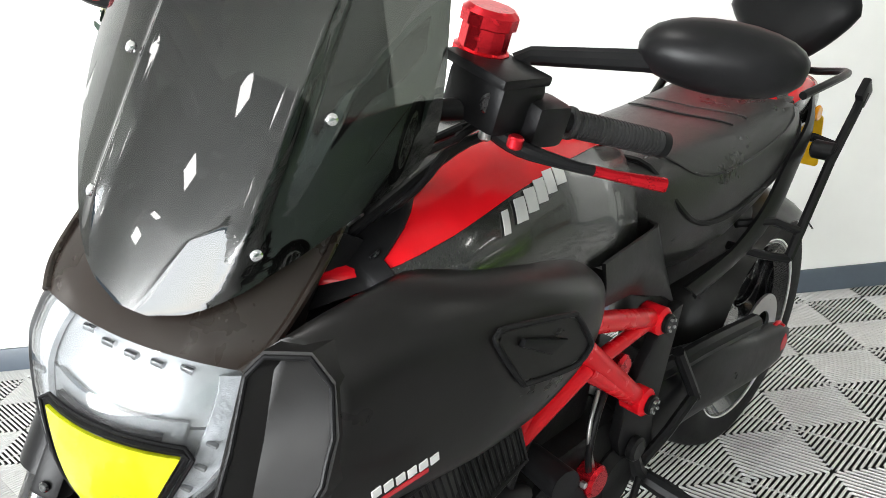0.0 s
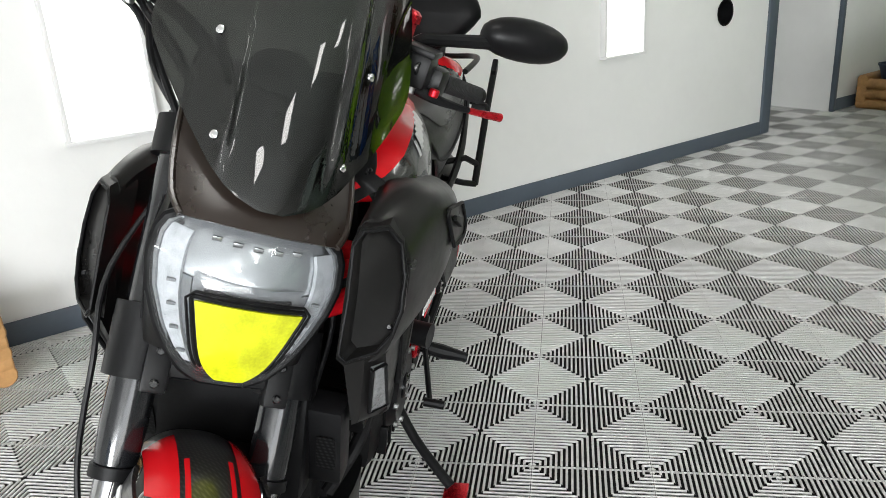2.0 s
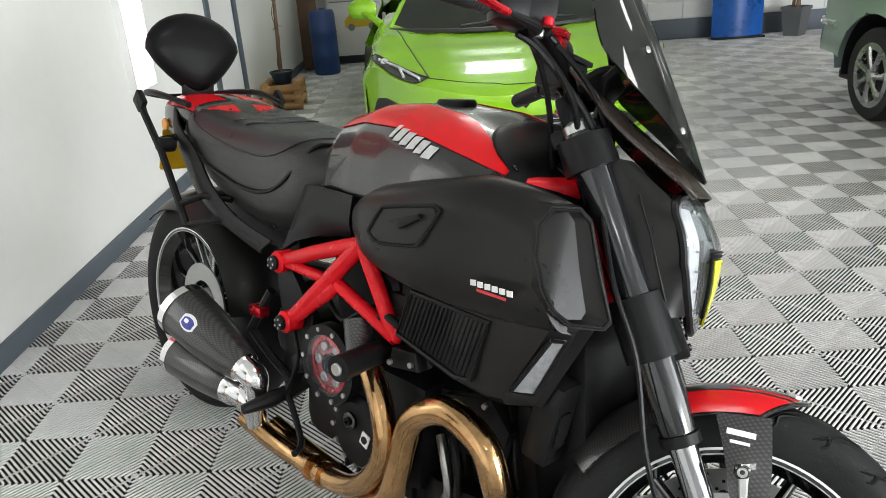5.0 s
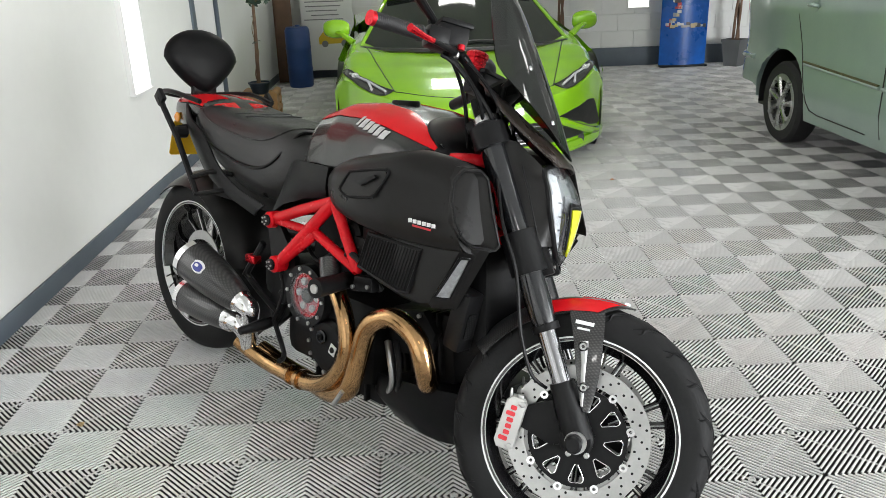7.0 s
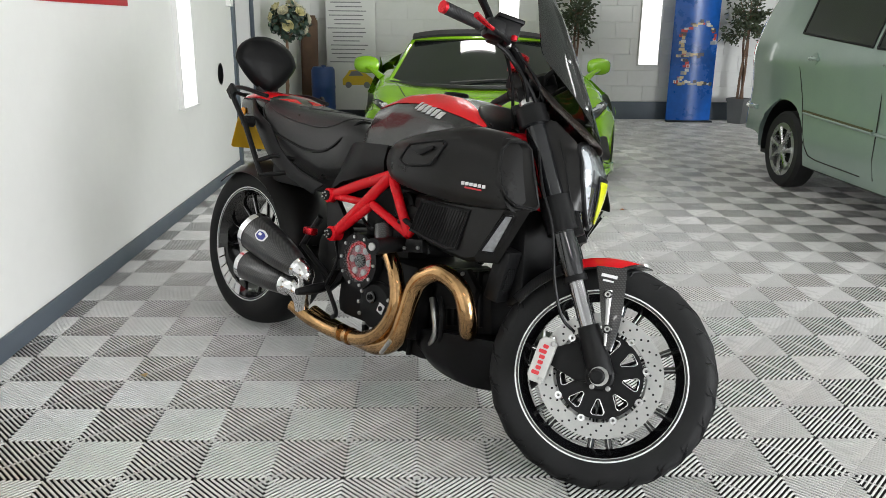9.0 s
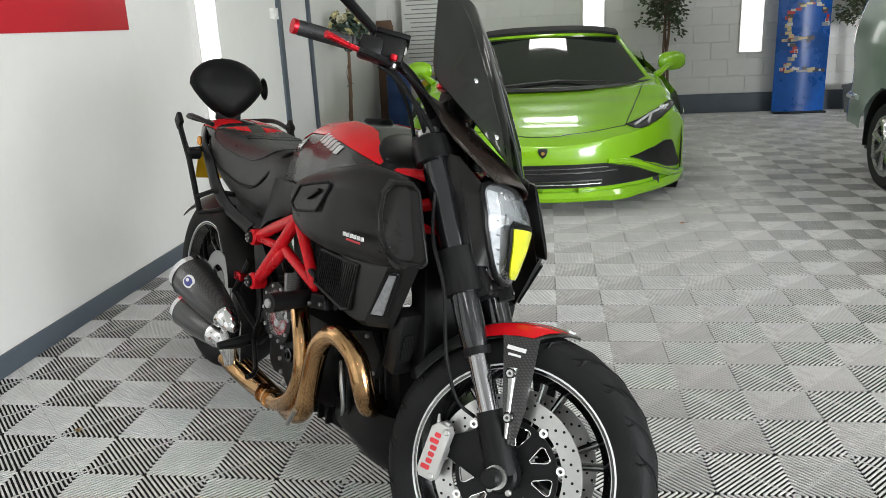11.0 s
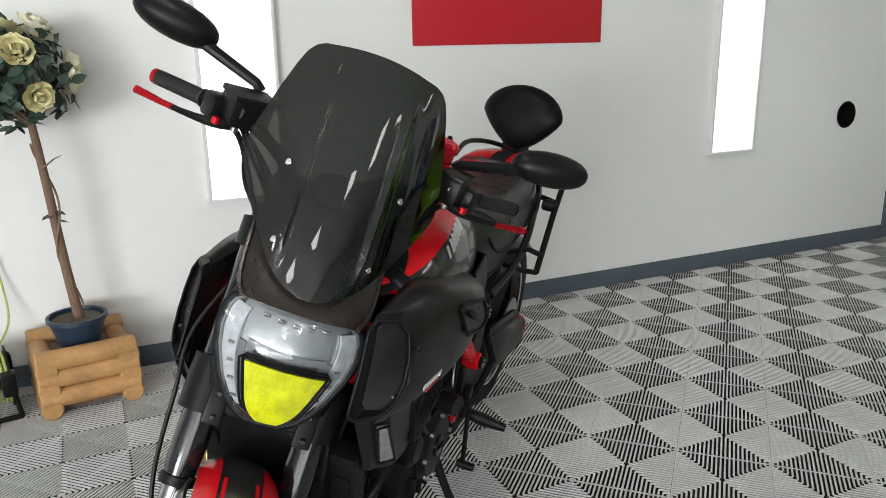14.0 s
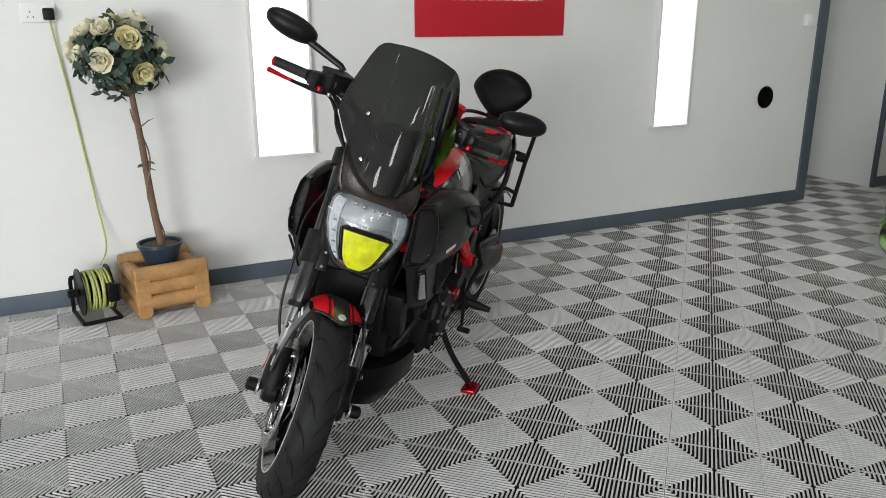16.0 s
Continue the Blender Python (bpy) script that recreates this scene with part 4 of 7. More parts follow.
xs = [0.56 + (1.245 - 0.56) * q / 34 for q in range(35)]
bm = grid([[tank(x, PI * k / 32) for k in range(33)] for x in xs], cap=False)
tk = bp("fuel_tank", bm, TANK_CARBON, "satin carbon fuel tank with red bands", sharp=50)
for s in (-1, 1):
    rows = []
    for q in range(29):
        f = q / 28
        x = 0.62 + (1.232 - 0.62) * f
        t0 = PI / 2 - s * (0.20 + 0.28 * f ** 3 + 0.30 * max(0.0, f - 0.75) / 0.25)
        t1 = PI / 2 - s * (0.50 + 0.52 * f ** 0.8)
        rows.append([tank(x, t0 + (t1 - t0) * k / 10, 0.0025) for k in range(11)])
    bp("tank_band", shell(rows, 0.0015), RED_GLOSS, "glossy red band", False, tk)
    # silver lettering bars on the flank, leaning forward
    for k in range(6):
        x0, tc_ = 1.073 - 0.0262 * k, 1.06 - 0.042 * k
        wd = (0.0225, 0.021, 0.022, 0.022, 0.021, 0.011)[k if s > 0 else 5 - k]
        r2 = []
        for q in range(3):
            r2.append([tank(x0 - wd * q / 2 + (0.010 if s < 0 else -0.010) * (m / 4 - 0.5), PI / 2 - s * (tc_ - 0.095 + 0.19 * m / 4), 0.003) for m in range(5)])
        bp("tank_lettering_bar", shell(r2, 0.0012), SILVER_DECAL, "silver lettering bar", False, tk)
bp("filler_cap", lathe([(0, 0.006), (0.038, 0.006), (0.042, 0.0), (0.042, -0.01)], axis_to((-0.05, 0, 1), (0.93, 0, 1.045)), 28), BLACK, "", False, tk)
rows = []
for u, o in ((0.0, 0.003), (0.12, 0.008), (0.45, 0.008), (0.75, 0.006), (1.0, 0.002)):
    row = []
    for k in range(25):
        th = PI * (0.12 + 0.76 * k / 24)
        x0 = 1.105 + 0.115 * min(1.0, (abs(th - PI / 2) / 0.85) ** 2)
        row.append(tank(x0 + (1.245 - x0) * u, th, o))
    rows.append(row)
c_ = rows[-1]
for g, dx, dz in ((0.80, 0.045, -0.022), (0.55, 0.075, -0.05), (0.40, 0.085, -0.075)):
    rows.append([V(p.x + dx, p.y * g, 0.90 + (p.z - 0.90) * g + dz * 0.6) for p in c_])
bp("tank_collar", shell(smooth_rows(rows, 3), 0.004), BLACK, "black collar at the front of the tank")
for s in (-1, 1):
    bp("collar_bolt", disc(0.008, 0.006, axis_to((0.4, s * 0.5, 0.75), tank(1.225, PI / 2 - s * 0.8, 0.008)), 14, 0.002), BLACK_GLOSS, "")
bp("air_duct_neck", box((1.25, 0, 0.93), (0.10, 0.13, 0.06), 0.02, rot=Matrix.Rotation(0.2, 3, "Y")), BLACK, "")

# --- shoulder panels with the intake scoops ---
SP = [(0.855, 0.815, 0.785, 0.205), (0.885, 0.865, 0.762, 0.235), (0.95, 0.895, 0.748, 0.268), (1.05, 0.920, 0.736, 0.286), (1.15, 0.940, 0.727, 0.286), (1.23, 0.950, 0.722, 0.278), (1.30, 0.944, 0.724, 0.266), (1.355, 0.932, 0.730, 0.256)]
for s, sd in SIDES:
    rows = []
    for x, zt, zb, y in SP:
        h = zt - zb
        yi = 0.135 + 0.045 * max(0.0, min(1.0, (x - 1.13) / 0.12))
        dx = 0.065 * max(0.0, min(1.0, (x - 1.23) / 0.12))
        sec = [(yi, zt - 0.012), (yi + 0.4 * (y - 0.04 - yi), zt), (y - 0.040, zt - 0.010), (y - 0.010, zt - 0.20 * h), (y, zt - 0.42 * h), (y - 0.004, zb + 0.25 * h), (y - 0.016, zb + 0.05 * h), (y - 0.036, zb), (yi, zb + 0.006)]
        rows.append([V(x + dx * (zt - v.y) / h + 0.02 * (x > 1.29) - 0.62 * max(0.0, v.x - 0.18) * max(0.0, (x - 1.20) / 0.155), s * v.x, v.y) for v in catmull([(p, q, 0) for p, q in sec], 3)])
    sp = bp("shoulder_panel", grid(smooth_rows(rows, 4), closed=True, cap=True), BLACK_MATT, "satin black carbon shoulder panel", sharp=50)
    # recessed vent
    vo = [(0.86 * a_, 0.86 * b_) for a_, b_ in ((-0.100, -0.020), (-0.092, -0.006), (-0.064, 0.028), (-0.045, 0.034), (0.075, 0.041), (0.094, 0.037), (0.097, 0.024), (0.050, -0.034), (0.032, -0.042), (-0.050, -0.043), (-0.080, -0.036))]
    vm = Matrix.Translation((1.092, s * 0.291, 0.852)) @ Matrix.Rotation(radians(-s * 1.5), 4, "Z") @ Matrix.Rotation(radians(s * 9), 4, "X") @ Matrix.Rotation(PI / 2, 4, "X") @ Matrix.Rotation(radians(8), 4, "Z")
    vp = [V(*(vm @ V(x, y, 0))) for x, y in vo]
    bp("vent_rim", tube(catmull(vp + [vp[0]], 5), 0.0036, 8, cap=False), BLACK_DARK, "", False, sp)
    bp("vent_panel", plate([(0.94 * x, 0.92 * y) for x, y in vo], vm @ Matrix.Translation((0, 0, s * 0.004)), 0.006), BLACK_MATT, "satin black vent insert", False, sp)
    bp("vent_fin", plate([(0.0, -0.008), (0.05, 0.012), (0.045, 0.020), (-0.03, 0.004)], vm @ Matrix.Translation((0, 0, -s * 0.004)), 0.008, 0.002), BLACK, "", False, sp)
    # lettering
    for k in range(6):
        bp("panel_lettering_bar", box((1.262 + 0.0150 * k, s * (0.2852 - 0.0006 * k), 0.788), (0.0115, 0.0016, 0.0095), 0, rot=Matrix.Rotation(s * 0.12, 3, "Y")), WHITE_DECAL, "pale lettering bar", False, sp)
    bp("panel_lettering_line", box((1.300, s * 0.2832, 0.777), (0.062, 0.0016, 0.0045), 0), RED_DECAL, "red lettering line", False, sp)
    # scoop at the front of the panel: a tall box with a rim, a recessed flat back and mesh patches
    oc = []
    for y, z in ((0.180, 0.908), (0.190, 0.926), (0.222, 0.926), (0.243, 0.900), (0.256, 0.850), (0.258, 0.800), (0.250, 0.765), (0.232, 0.745), (0.194, 0.743), (0.184, 0.755)):
        oc.append(V(1.400 + (0.926 - z) * 0.40 - 0.95 * (y - 0.18), s * y, z))
    oc2 = []
    for i, p in enumerate(oc):
        oc2 += [p, p.lerp(oc[(i + 1) % len(oc)], 0.5)]
    mid = sum(oc2, V(0, 0, 0)) / len(oc2)
    back = [p + V(-0.07, -s * 0.004, 0.006) for p in oc2]
    inn = [p + (mid - p).normalized() * 0.006 for p in oc2]
    inb = [p.lerp(mid, 0.06) + V(-0.040, s * 0.006, 0.0) for p in inn]
    sc = bp("intake_scoop", grid([back, oc2, inn, inb], closed=True), BLACK_MATT, "black air intake scoop", sharp=40)
    bp("scoop_lip", tube(inn + [inn[0]], 0.0028, 8, cap=False), BLACK, "", False, sc)
    bm = bmesh.new()
    bm.faces.new([bm.verts.new(p + V(0.002, 0, 0)) for p in inb])
    bp("scoop_back", bm, MESH, "black wire mesh", False, sc)
    ib = sum(inb, V(0, 0, 0)) / len(inb)
    for dz, hh in ((0.045, 0.03), (-0.045, 0.016)):
        for k in range(6):
            bp("mesh_bar", box((ib.x + 0.004 - dz * 0.40 + 0.4 * (0.5 - k / 5) * hh, ib.y, ib.z + dz + (k / 5 - 0.5) * hh), (0.003, 0.026, 0.0022), rot=Matrix.Rotation(s * 0.76, 3, "Z")), BLACK_GLOSS, "", False, sc)
    for dy, dz in ((0.004, 0.072), (0.014, -0.055)):
        bp("scoop_screw", disc(0.005, 0.012, axis_to((1, 0, 0.4), (ib.x + 0.004 - dz * 0.40, ib.y + s * dy, ib.z + dz)), 10, 0.002), BLACK_GLOSS, "", False, sc)

# --- radiator side fairings with grille and indicator ---
for s, sd in SIDES:
    rows = []
    for x, zt, zb, y, yi in ((0.985, 0.715, 0.592, 0.185, 0.15), (1.06, 0.722, 0.574, 0.214, 0.16), (1.18, 0.726, 0.562, 0.234, 0.17), (1.26, 0.730, 0.558, 0.238, 0.18)):
        rows.append([V(x, s * a, b) for a, b in ((yi, zt), (y - 0.008, zt), (y, zt - 0.010), (y - 0.002, zb + 0.5 * (zt - zb)), (y - 0.010, zb + 0.012), (y - 0.022, zb), (yi, zb + 0.006))])
    rows.append([V(x, s * a, b) for x, a, b in ((1.425, 0.188, 0.742), (1.395, 0.232, 0.742), (1.388, 0.240, 0.732), (1.345, 0.239, 0.655), (1.297, 0.232, 0.580), (1.300, 0.220, 0.566), (1.348, 0.188, 0.570))])
    rows.append([V(x, s * a, b) for x, a, b in ((1.440, 0.188, 0.742), (1.428, 0.212, 0.742), (1.424, 0.216, 0.736), (1.388, 0.208, 0.655), (1.350, 0.200, 0.586), (1.346, 0.196, 0.574), (1.352, 0.188, 0.572))])
    lf = bp("radiator_fairing", grid(rows, closed=True, cap=True), BLACK_MATT, "satin black radiator side fairing", sharp=25)
    sh_ = bp("radiator_shroud", box((1.345, s * 0.150, 0.535), (0.055, 0.06, 0.16), 0.010, rot=Matrix.Rotation(0.18, 3, "Y")), BLACK, "black shroud with a small mesh window")
    bp("shroud_mesh", plate(rounded(0.032, 0.07, 0.008), axis_to((1, 0, -0.18), (1.374, s * 0.155, 0.525)) @ Matrix.Identity(4), 0.003), MESH, "wire mesh window", False, sh_)
    go = [(1.055, 0.706), (1.265, 0.708), (1.225, 0.590), (1.19, 0.582), (1.01, 0.606)]
    gm = [V(x, s * (0.2375 - 0.28 * max(0, 1.17 - x) ** 1.4 - 0.1 * max(0, 0.62 - z)), z) for x, z in go]
    bp("grille_rim", tube(gm + [gm[0]], 0.006, 8, cap=False), BLACK, "", False, lf)
    bm = bmesh.new()
    bm.faces.new([bm.verts.new(p + V(0, s * 0.0005, 0)) for p in gm])
    bp("grille_back", bm, BLACK_DARK, "", False, lf)
    for k in range(19):
        f = (k + 0.5) / 19
        a, b = gm[0].lerp(gm[1], f), gm[4].lerp(gm[2], f)
        bp("grille_fin", tube([a + V(0, s * 0.001, 0), b + V(0, s * 0.001, 0)], 0.0022, 6), BLACK_DARK, "", False, lf)
    im = [V(x + 0.002, s * y, z) for x, y, z in ((1.392, 0.239, 0.718), (1.412, 0.2245, 0.718), (1.352, 0.213, 0.604), (1.318, 0.234, 0.604))]
    bm = bmesh.new()
    bm.faces.new([bm.verts.new(p + V(0, s * 0.004, 0)) for p in im])
    bmesh.ops.recalc_face_normals(bm, faces=bm.faces)
    bmesh.ops.solidify(bm, geom=bm.faces[:], thickness=0.006)
    bp("indicator_lens", bm, LENS_GREY, "milky clear indicator lens", False, lf)
    bp("indicator_rim", tube([p + V(0, s * 0.003, 0) for p in im + [im[0]]], 0.004, 6, cap=False), BLACK, "", False, lf)
# radiator and dark front of the engine
bp("radiator", box((1.36, 0, 0.62), (0.06, 0.25, 0.36), 0.01, rot=Matrix.Rotation(-0.12, 3, "Y")), BLACK_DARK, "black radiator core behind the fork")
for k in range(13):
    bp("radiator_fin", box((1.392 - 0.0036 * k, 0, 0.475 + 0.024 * k), (0.012, 0.235, 0.004)), BLACK, "")
bp("horn_bracket", box((1.40, 0.03, 0.50), (0.06, 0.12, 0.07), 0.012), BLACK_DARK, "")
bp("air_box", box((1.02, 0, 0.83), (0.26, 0.26, 0.17), 0.04), BLACK_DARK, "")

# --- red trellis frame ---
FN = dict(a=(0.575, 0.188, 0.648), b=(0.640, 0.212, 0.524), t=(0.895, 0.215, 0.763), u=(1.030, 0.210, 0.755), v=(0.990, 0.200, 0.585), m=(0.810, 0.208, 0.655), w=(1.072, 0.205, 0.705), e=(1.11, 0.19, 0.757))
for s, sd in SIDES:
    P = {k: V(x, s * y, z) if s < 0 else V(x + 0.028, y - 0.020, z + 0.008) for k, (x, y, z) in FN.items()}
    fr = bp("trellis_frame", tube([P["a"], P["t"], P["u"], P["e"]], 0.0175, 14, k=2), RED_FRAME, "red tubular trellis frame side")
    for i, j, r in (("b", "t", 0.0185), ("a", "m", 0.013), ("m", "v", 0.015), ("t", "v", 0.0165), ("v", "w", 0.013), ("b", "m", 0.017)):
        bp("frame_tube", tube([P[i], P[j]], r, 12), RED_FRAME, "", False, fr)
    for k in ("a", "b"):
        bp("frame_boss", disc(0.026, 0.05, hub_pose(*P[k]), 20, 0.006), RED_FRAME, "", False, fr)
        bp("frame_bolt", disc(0.018, 0.012, hub_pose(P[k].x, P[k].y + s * 0.029, P[k].z), 12, 0.003), BLACK, "", False, fr)
        for q in range(5):
            a = 2 * PI * q / 5
            bp("bolt_stud", disc(0.003, 0.006, hub_pose(P[k].x + 0.011 * math.cos(a), P[k].y + s * 0.035, P[k].z + 0.011 * math.sin(a)), 8), STEEL, "", False, fr)
    # tubes by the steering head
    for p, q, r in (((1.33, 0.035, 0.93), (1.19, 0.185, 0.925), 0.019), ((1.36, 0.035, 0.885), (1.28, 0.18, 0.84), 0.016), ((1.28, 0.18, 0.84), (1.39, 0.035, 0.77), 0.016), ((1.40, 0.04, 0.745), (1.24, 0.19, 0.765), 0.020)):
        bp("head_tube", tube([V(p[0], s * p[1], p[2]), V(q[0], s * q[1], q[2])], r, 12), RED_FRAME, "", False, fr)
    bp("foot_plate", plate([(0.53, 0.665), (0.58, 0.66), (0.685, 0.545), (0.70, 0.45), (0.67, 0.36), (0.60, 0.30), (0.56, 0.36), (0.59, 0.44), (0.56, 0.55)], Matrix.Translation((0, s * (0.175), 0)) @ Matrix.Rotation(PI / 2, 4, "X") @ Matrix.Diagonal((1, 1, 1, 1)), 0.022, 0.005), BLACK, "black cast footrest plate")
    bp("plate_bolt", disc(0.024, 0.02, hub_pose(0.652, s * 0.195, 0.418), 16, 0.005), BLACK, "")
    peg = bp("foot_peg", tube([(0.60, s * 0.18, 0.325), (0.595, s * 0.24, 0.315), (0.59, s * 0.31, 0.308)], [0.016, 0.02, 0.012], 10), BLACK, "black rubber foot peg")
    bp("peg_bracket", tube([(0.655, s * 0.185, 0.42), (0.63, s * 0.19, 0.36), (0.60, s * 0.19, 0.325)], 0.015, 8), BLACK, "", False, peg)
    bp("passenger_peg_hanger", tube([(0.52, s * 0.185, 0.56), (0.47, s * 0.20, 0.47), (0.455, s * 0.205, 0.44)], 0.012, 8), BLACK, "")
    bp("passenger_peg_hanger", tube([(0.61, s * 0.19, 0.36), (0.54, s * 0.20, 0.40), (0.455, s * 0.205, 0.45)], 0.011, 8), BLACK, "")
bp("rear_brake_reservoir", box((0.488, -0.200, 0.503), (0.05, 0.03, 0.026), 0.005), RED_ALU, "small red anodised reservoir cap")
bp("red_oil_cap", disc(0.024, 0.05, hub_pose(0.70, 0.155, 0.60), 12, 0.005), RED_ALU, "red anodised cap")

# --- engine ---
eng = bp("engine", box((0.84, 0, 0.36), (0.42, 0.34, 0.26), 0.05), BLACK_DARK, "black V-twin engine")
bp("front_cylinder", box((1.16, 0, 0.40), (0.28, 0.24, 0.20), 0.03, rot=Matrix.Rotation(-0.2, 3, "Y")), BLACK_DARK, "", False, eng)
bp("rear_cylinder", box((0.80, 0, 0.58), (0.22, 0.25, 0.26), 0.03, rot=Matrix.Rotation(-0.15, 3, "Y")), BLACK_DARK, "", False, eng)
for k in range(7):
    bp("cooling_rib", box((1.10 + 0.026 * k, 0, 0.40 + 0.006 * k), (0.008, 0.27, 0.17), 0.002, rot=Matrix.Rotation(-0.2, 3, "Y")), BLACK, "", False, eng)
cl = bp("clutch_cover", ring(0.070, 0.094, 0.03, hub_pose(0.765, -0.188, 0.452), 40), BLACK, "round black clutch cover ring with a clear window")
bp("clutch_plate", disc(0.072, 0.012, hub_pose(0.765, -0.180, 0.452), 36, 0.002), mat("pale_red_clutch_plate", (0.42, 0.10, 0.12), 0.35, metal=0.2, vary=0.1), "red clutch pressure plate", False, cl)
for k in range(6):
    a = 2 * PI * k / 6
    bp("clutch_spring", disc(0.012, 0.014, hub_pose(0.765 + 0.043 * math.cos(a), -0.188, 0.452 + 0.043 * math.sin(a)), 14, 0.003), STEEL, "", False, cl)
bp("clutch_ring", ring(0.056, 0.066, 0.008, hub_pose(0.765, -0.192, 0.452), 36), RED_ALU, "red anodised ring", False, cl)
bp("clutch_hub", disc(0.024, 0.02, hub_pose(0.765, -0.190, 0.452), 20, 0.004), DARK_METAL, "", False, cl)
bp("clutch_window", disc(0.072, 0.004, hub_pose(0.765, -0.203, 0.452), 36), CLEAR, "clear window", False, cl)
for k in range(10):
    a = 2 * PI * k / 10
    bp("cover_bolt", disc(0.006, 0.008, hub_pose(0.765 + 0.083 * math.cos(a), -0.205, 0.452 + 0.083 * math.sin(a)), 8, 0.001), STEEL, "", False, cl)
# ribs, bolts, hoses and cast shapes on the right of the engine
for k in range(9):
    a = radians(150 + 30 * k)
    bp("case_bolt", disc(0.0065, 0.010, hub_pose(0.86 + 0.077 * math.cos(a), -0.192, 0.315 + 0.077 * math.sin(a)), 6, 0.001), STEEL, "", False, eng)
bp("cover_plug", disc(0.021, 0.012, hub_pose(0.845, -0.195, 0.345), 20, 0.003), BLACK_GLOSS, "", False, eng)
bp("plug_socket", ring(0.005, 0.010, 0.006, hub_pose(0.845, -0.203, 0.345), 12), BLACK_DARK, "", False, eng)
bp("sump", box((0.90, -0.02, 0.225), (0.34, 0.22, 0.10), 0.03), BLACK_DARK, "", False, eng)
for k in range(6):
    bp("sump_fin", box((0.77 + 0.045 * k, -0.135, 0.225), (0.010, 0.02, 0.09), 0.003), BLACK, "", False, eng)
bp("cylinder_cover", plate([(1.10, 0.37), (1.24, 0.40), (1.26, 0.47), (1.21, 0.52), (1.09, 0.49)], Matrix.Translation((0, -0.140, 0)) @ Matrix.Rotation(PI / 2, 4, "X"), 0.03, 0.008), BLACK_DARK, "", False, eng)
bp("cam_cover", plate([(0.99, 0.53), (1.075, 0.545), (1.07, 0.585), (1.00, 0.575)], Matrix.Translation((0, -0.205, 0)) @ Matrix.Rotation(PI / 2, 4, "X"), 0.03, 0.006), BLACK, "", False, eng)
for x, z in ((1.0, 0.545), (1.06, 0.558), (1.12, 0.40), (1.235, 0.415), (1.20, 0.505), (1.10, 0.48)):
    bp("cover_screw", disc(0.006, 0.012, hub_pose(x, -0.158 if x > 1.08 else -0.222, z), 8, 0.001), STEEL, "", False, eng)
for pts, r, mt in (([(1.09, -0.16, 0.40), (1.12, -0.175, 0.36), (1.13, -0.17, 0.30), (1.10, -0.15, 0.25)], 0.010, STEEL),
                   ([(1.12, -0.16, 0.41), (1.155, -0.175, 0.36), (1.15, -0.165, 0.29), (1.12, -0.14, 0.24)], 0.008, BLACK),
                   ([(0.92, -0.19, 0.60), (0.97, -0.21, 0.63), (1.03, -0.20, 0.60), (1.06, -0.17, 0.54)], 0.009, BLACK),
                   ([(0.72, -0.17, 0.60), (0.80, -0.19, 0.57), (0.86, -0.19, 0.60), (0.95, -0.17, 0.66)], 0.006, BLACK),
                   ([(0.90, -0.18, 0.68), (0.96, -0.19, 0.64), (1.0, -0.18, 0.66), (1.05, -0.17, 0.63)], 0.007, BLACK),
                   ([(0.62, -0.19, 0.50), (0.66, -0.205, 0.44), (0.64, -0.21, 0.37), (0.60, -0.20, 0.31)], 0.005, BLACK)):
    bp("hose", tube(pts, r, 10, k=5), mt, "", False, eng)
bp("throttle_body", disc(0.045, 0.05, hub_pose(0.93, -0.165, 0.67), 22, 0.010), BLACK, "", False, eng)
bp("ignition_coil", box((0.985, -0.175, 0.655), (0.06, 0.035, 0.045), 0.008), BLACK_DARK, "", False, eng)
bp("lower_cover", disc(0.085, 0.05, hub_pose(0.86, -0.165, 0.315), 30, 0.012), BLACK, "", False, eng)
bp("cover_badge", plate([(-0.013, -0.016), (0.013, -0.016), (0.013, 0.016), (-0.013, 0.016)], hub_pose(0.895, -0.193, 0.318) @ Matrix.Rotation(radians(20), 4, "Z"), 0.003), WHITE_DECAL, "", False, eng)
bp("badge_mark", disc(0.009, 0.004, hub_pose(0.895, -0.195, 0.318), 12), BLACK, "", False, eng)
bp("generator_cover", disc(0.10, 0.06, hub_pose(0.88, 0.165, 0.37), 32, 0.018), BLACK, "", False, eng)
bp("sprocket_cover", disc(0.065, 0.06, hub_pose(0.69, 0.16, 0.36), 28, 0.015), BLACK_DARK, "", False, eng)
bp("water_pump", disc(0.045, 0.07, hub_pose(1.02, 0.155, 0.43), 24, 0.012), BLACK, "", False, eng)
for pts in ([(1.05, 0.15, 0.45), (1.18, 0.17, 0.50), (1.30, 0.14, 0.55)], [(0.95, 0.17, 0.48), (1.05, 0.18, 0.53), (1.25, 0.17, 0.50)]):
    bp("coolant_hose", tube(pts, 0.018, 12, k=5), BLACK, "", False, eng)
for k in range(8):
    a = 2 * PI * k / 8
    bp("case_bolt", disc(0.0065, 0.010, hub_pose(0.88 + 0.090 * math.cos(a), 0.196, 0.37 + 0.090 * math.sin(a)), 6, 0.001), STEEL, "", False, eng)
bp("generator_plug", disc(0.030, 0.012, hub_pose(0.88, 0.197, 0.37), 24, 0.003), BLACK_GLOSS, "", False, eng)
for k in range(5):
    bp("case_rib", box((0.80 + 0.045 * k, 0.176, 0.285), (0.010, 0.02, 0.07), 0.003), BLACK, "", False, eng)
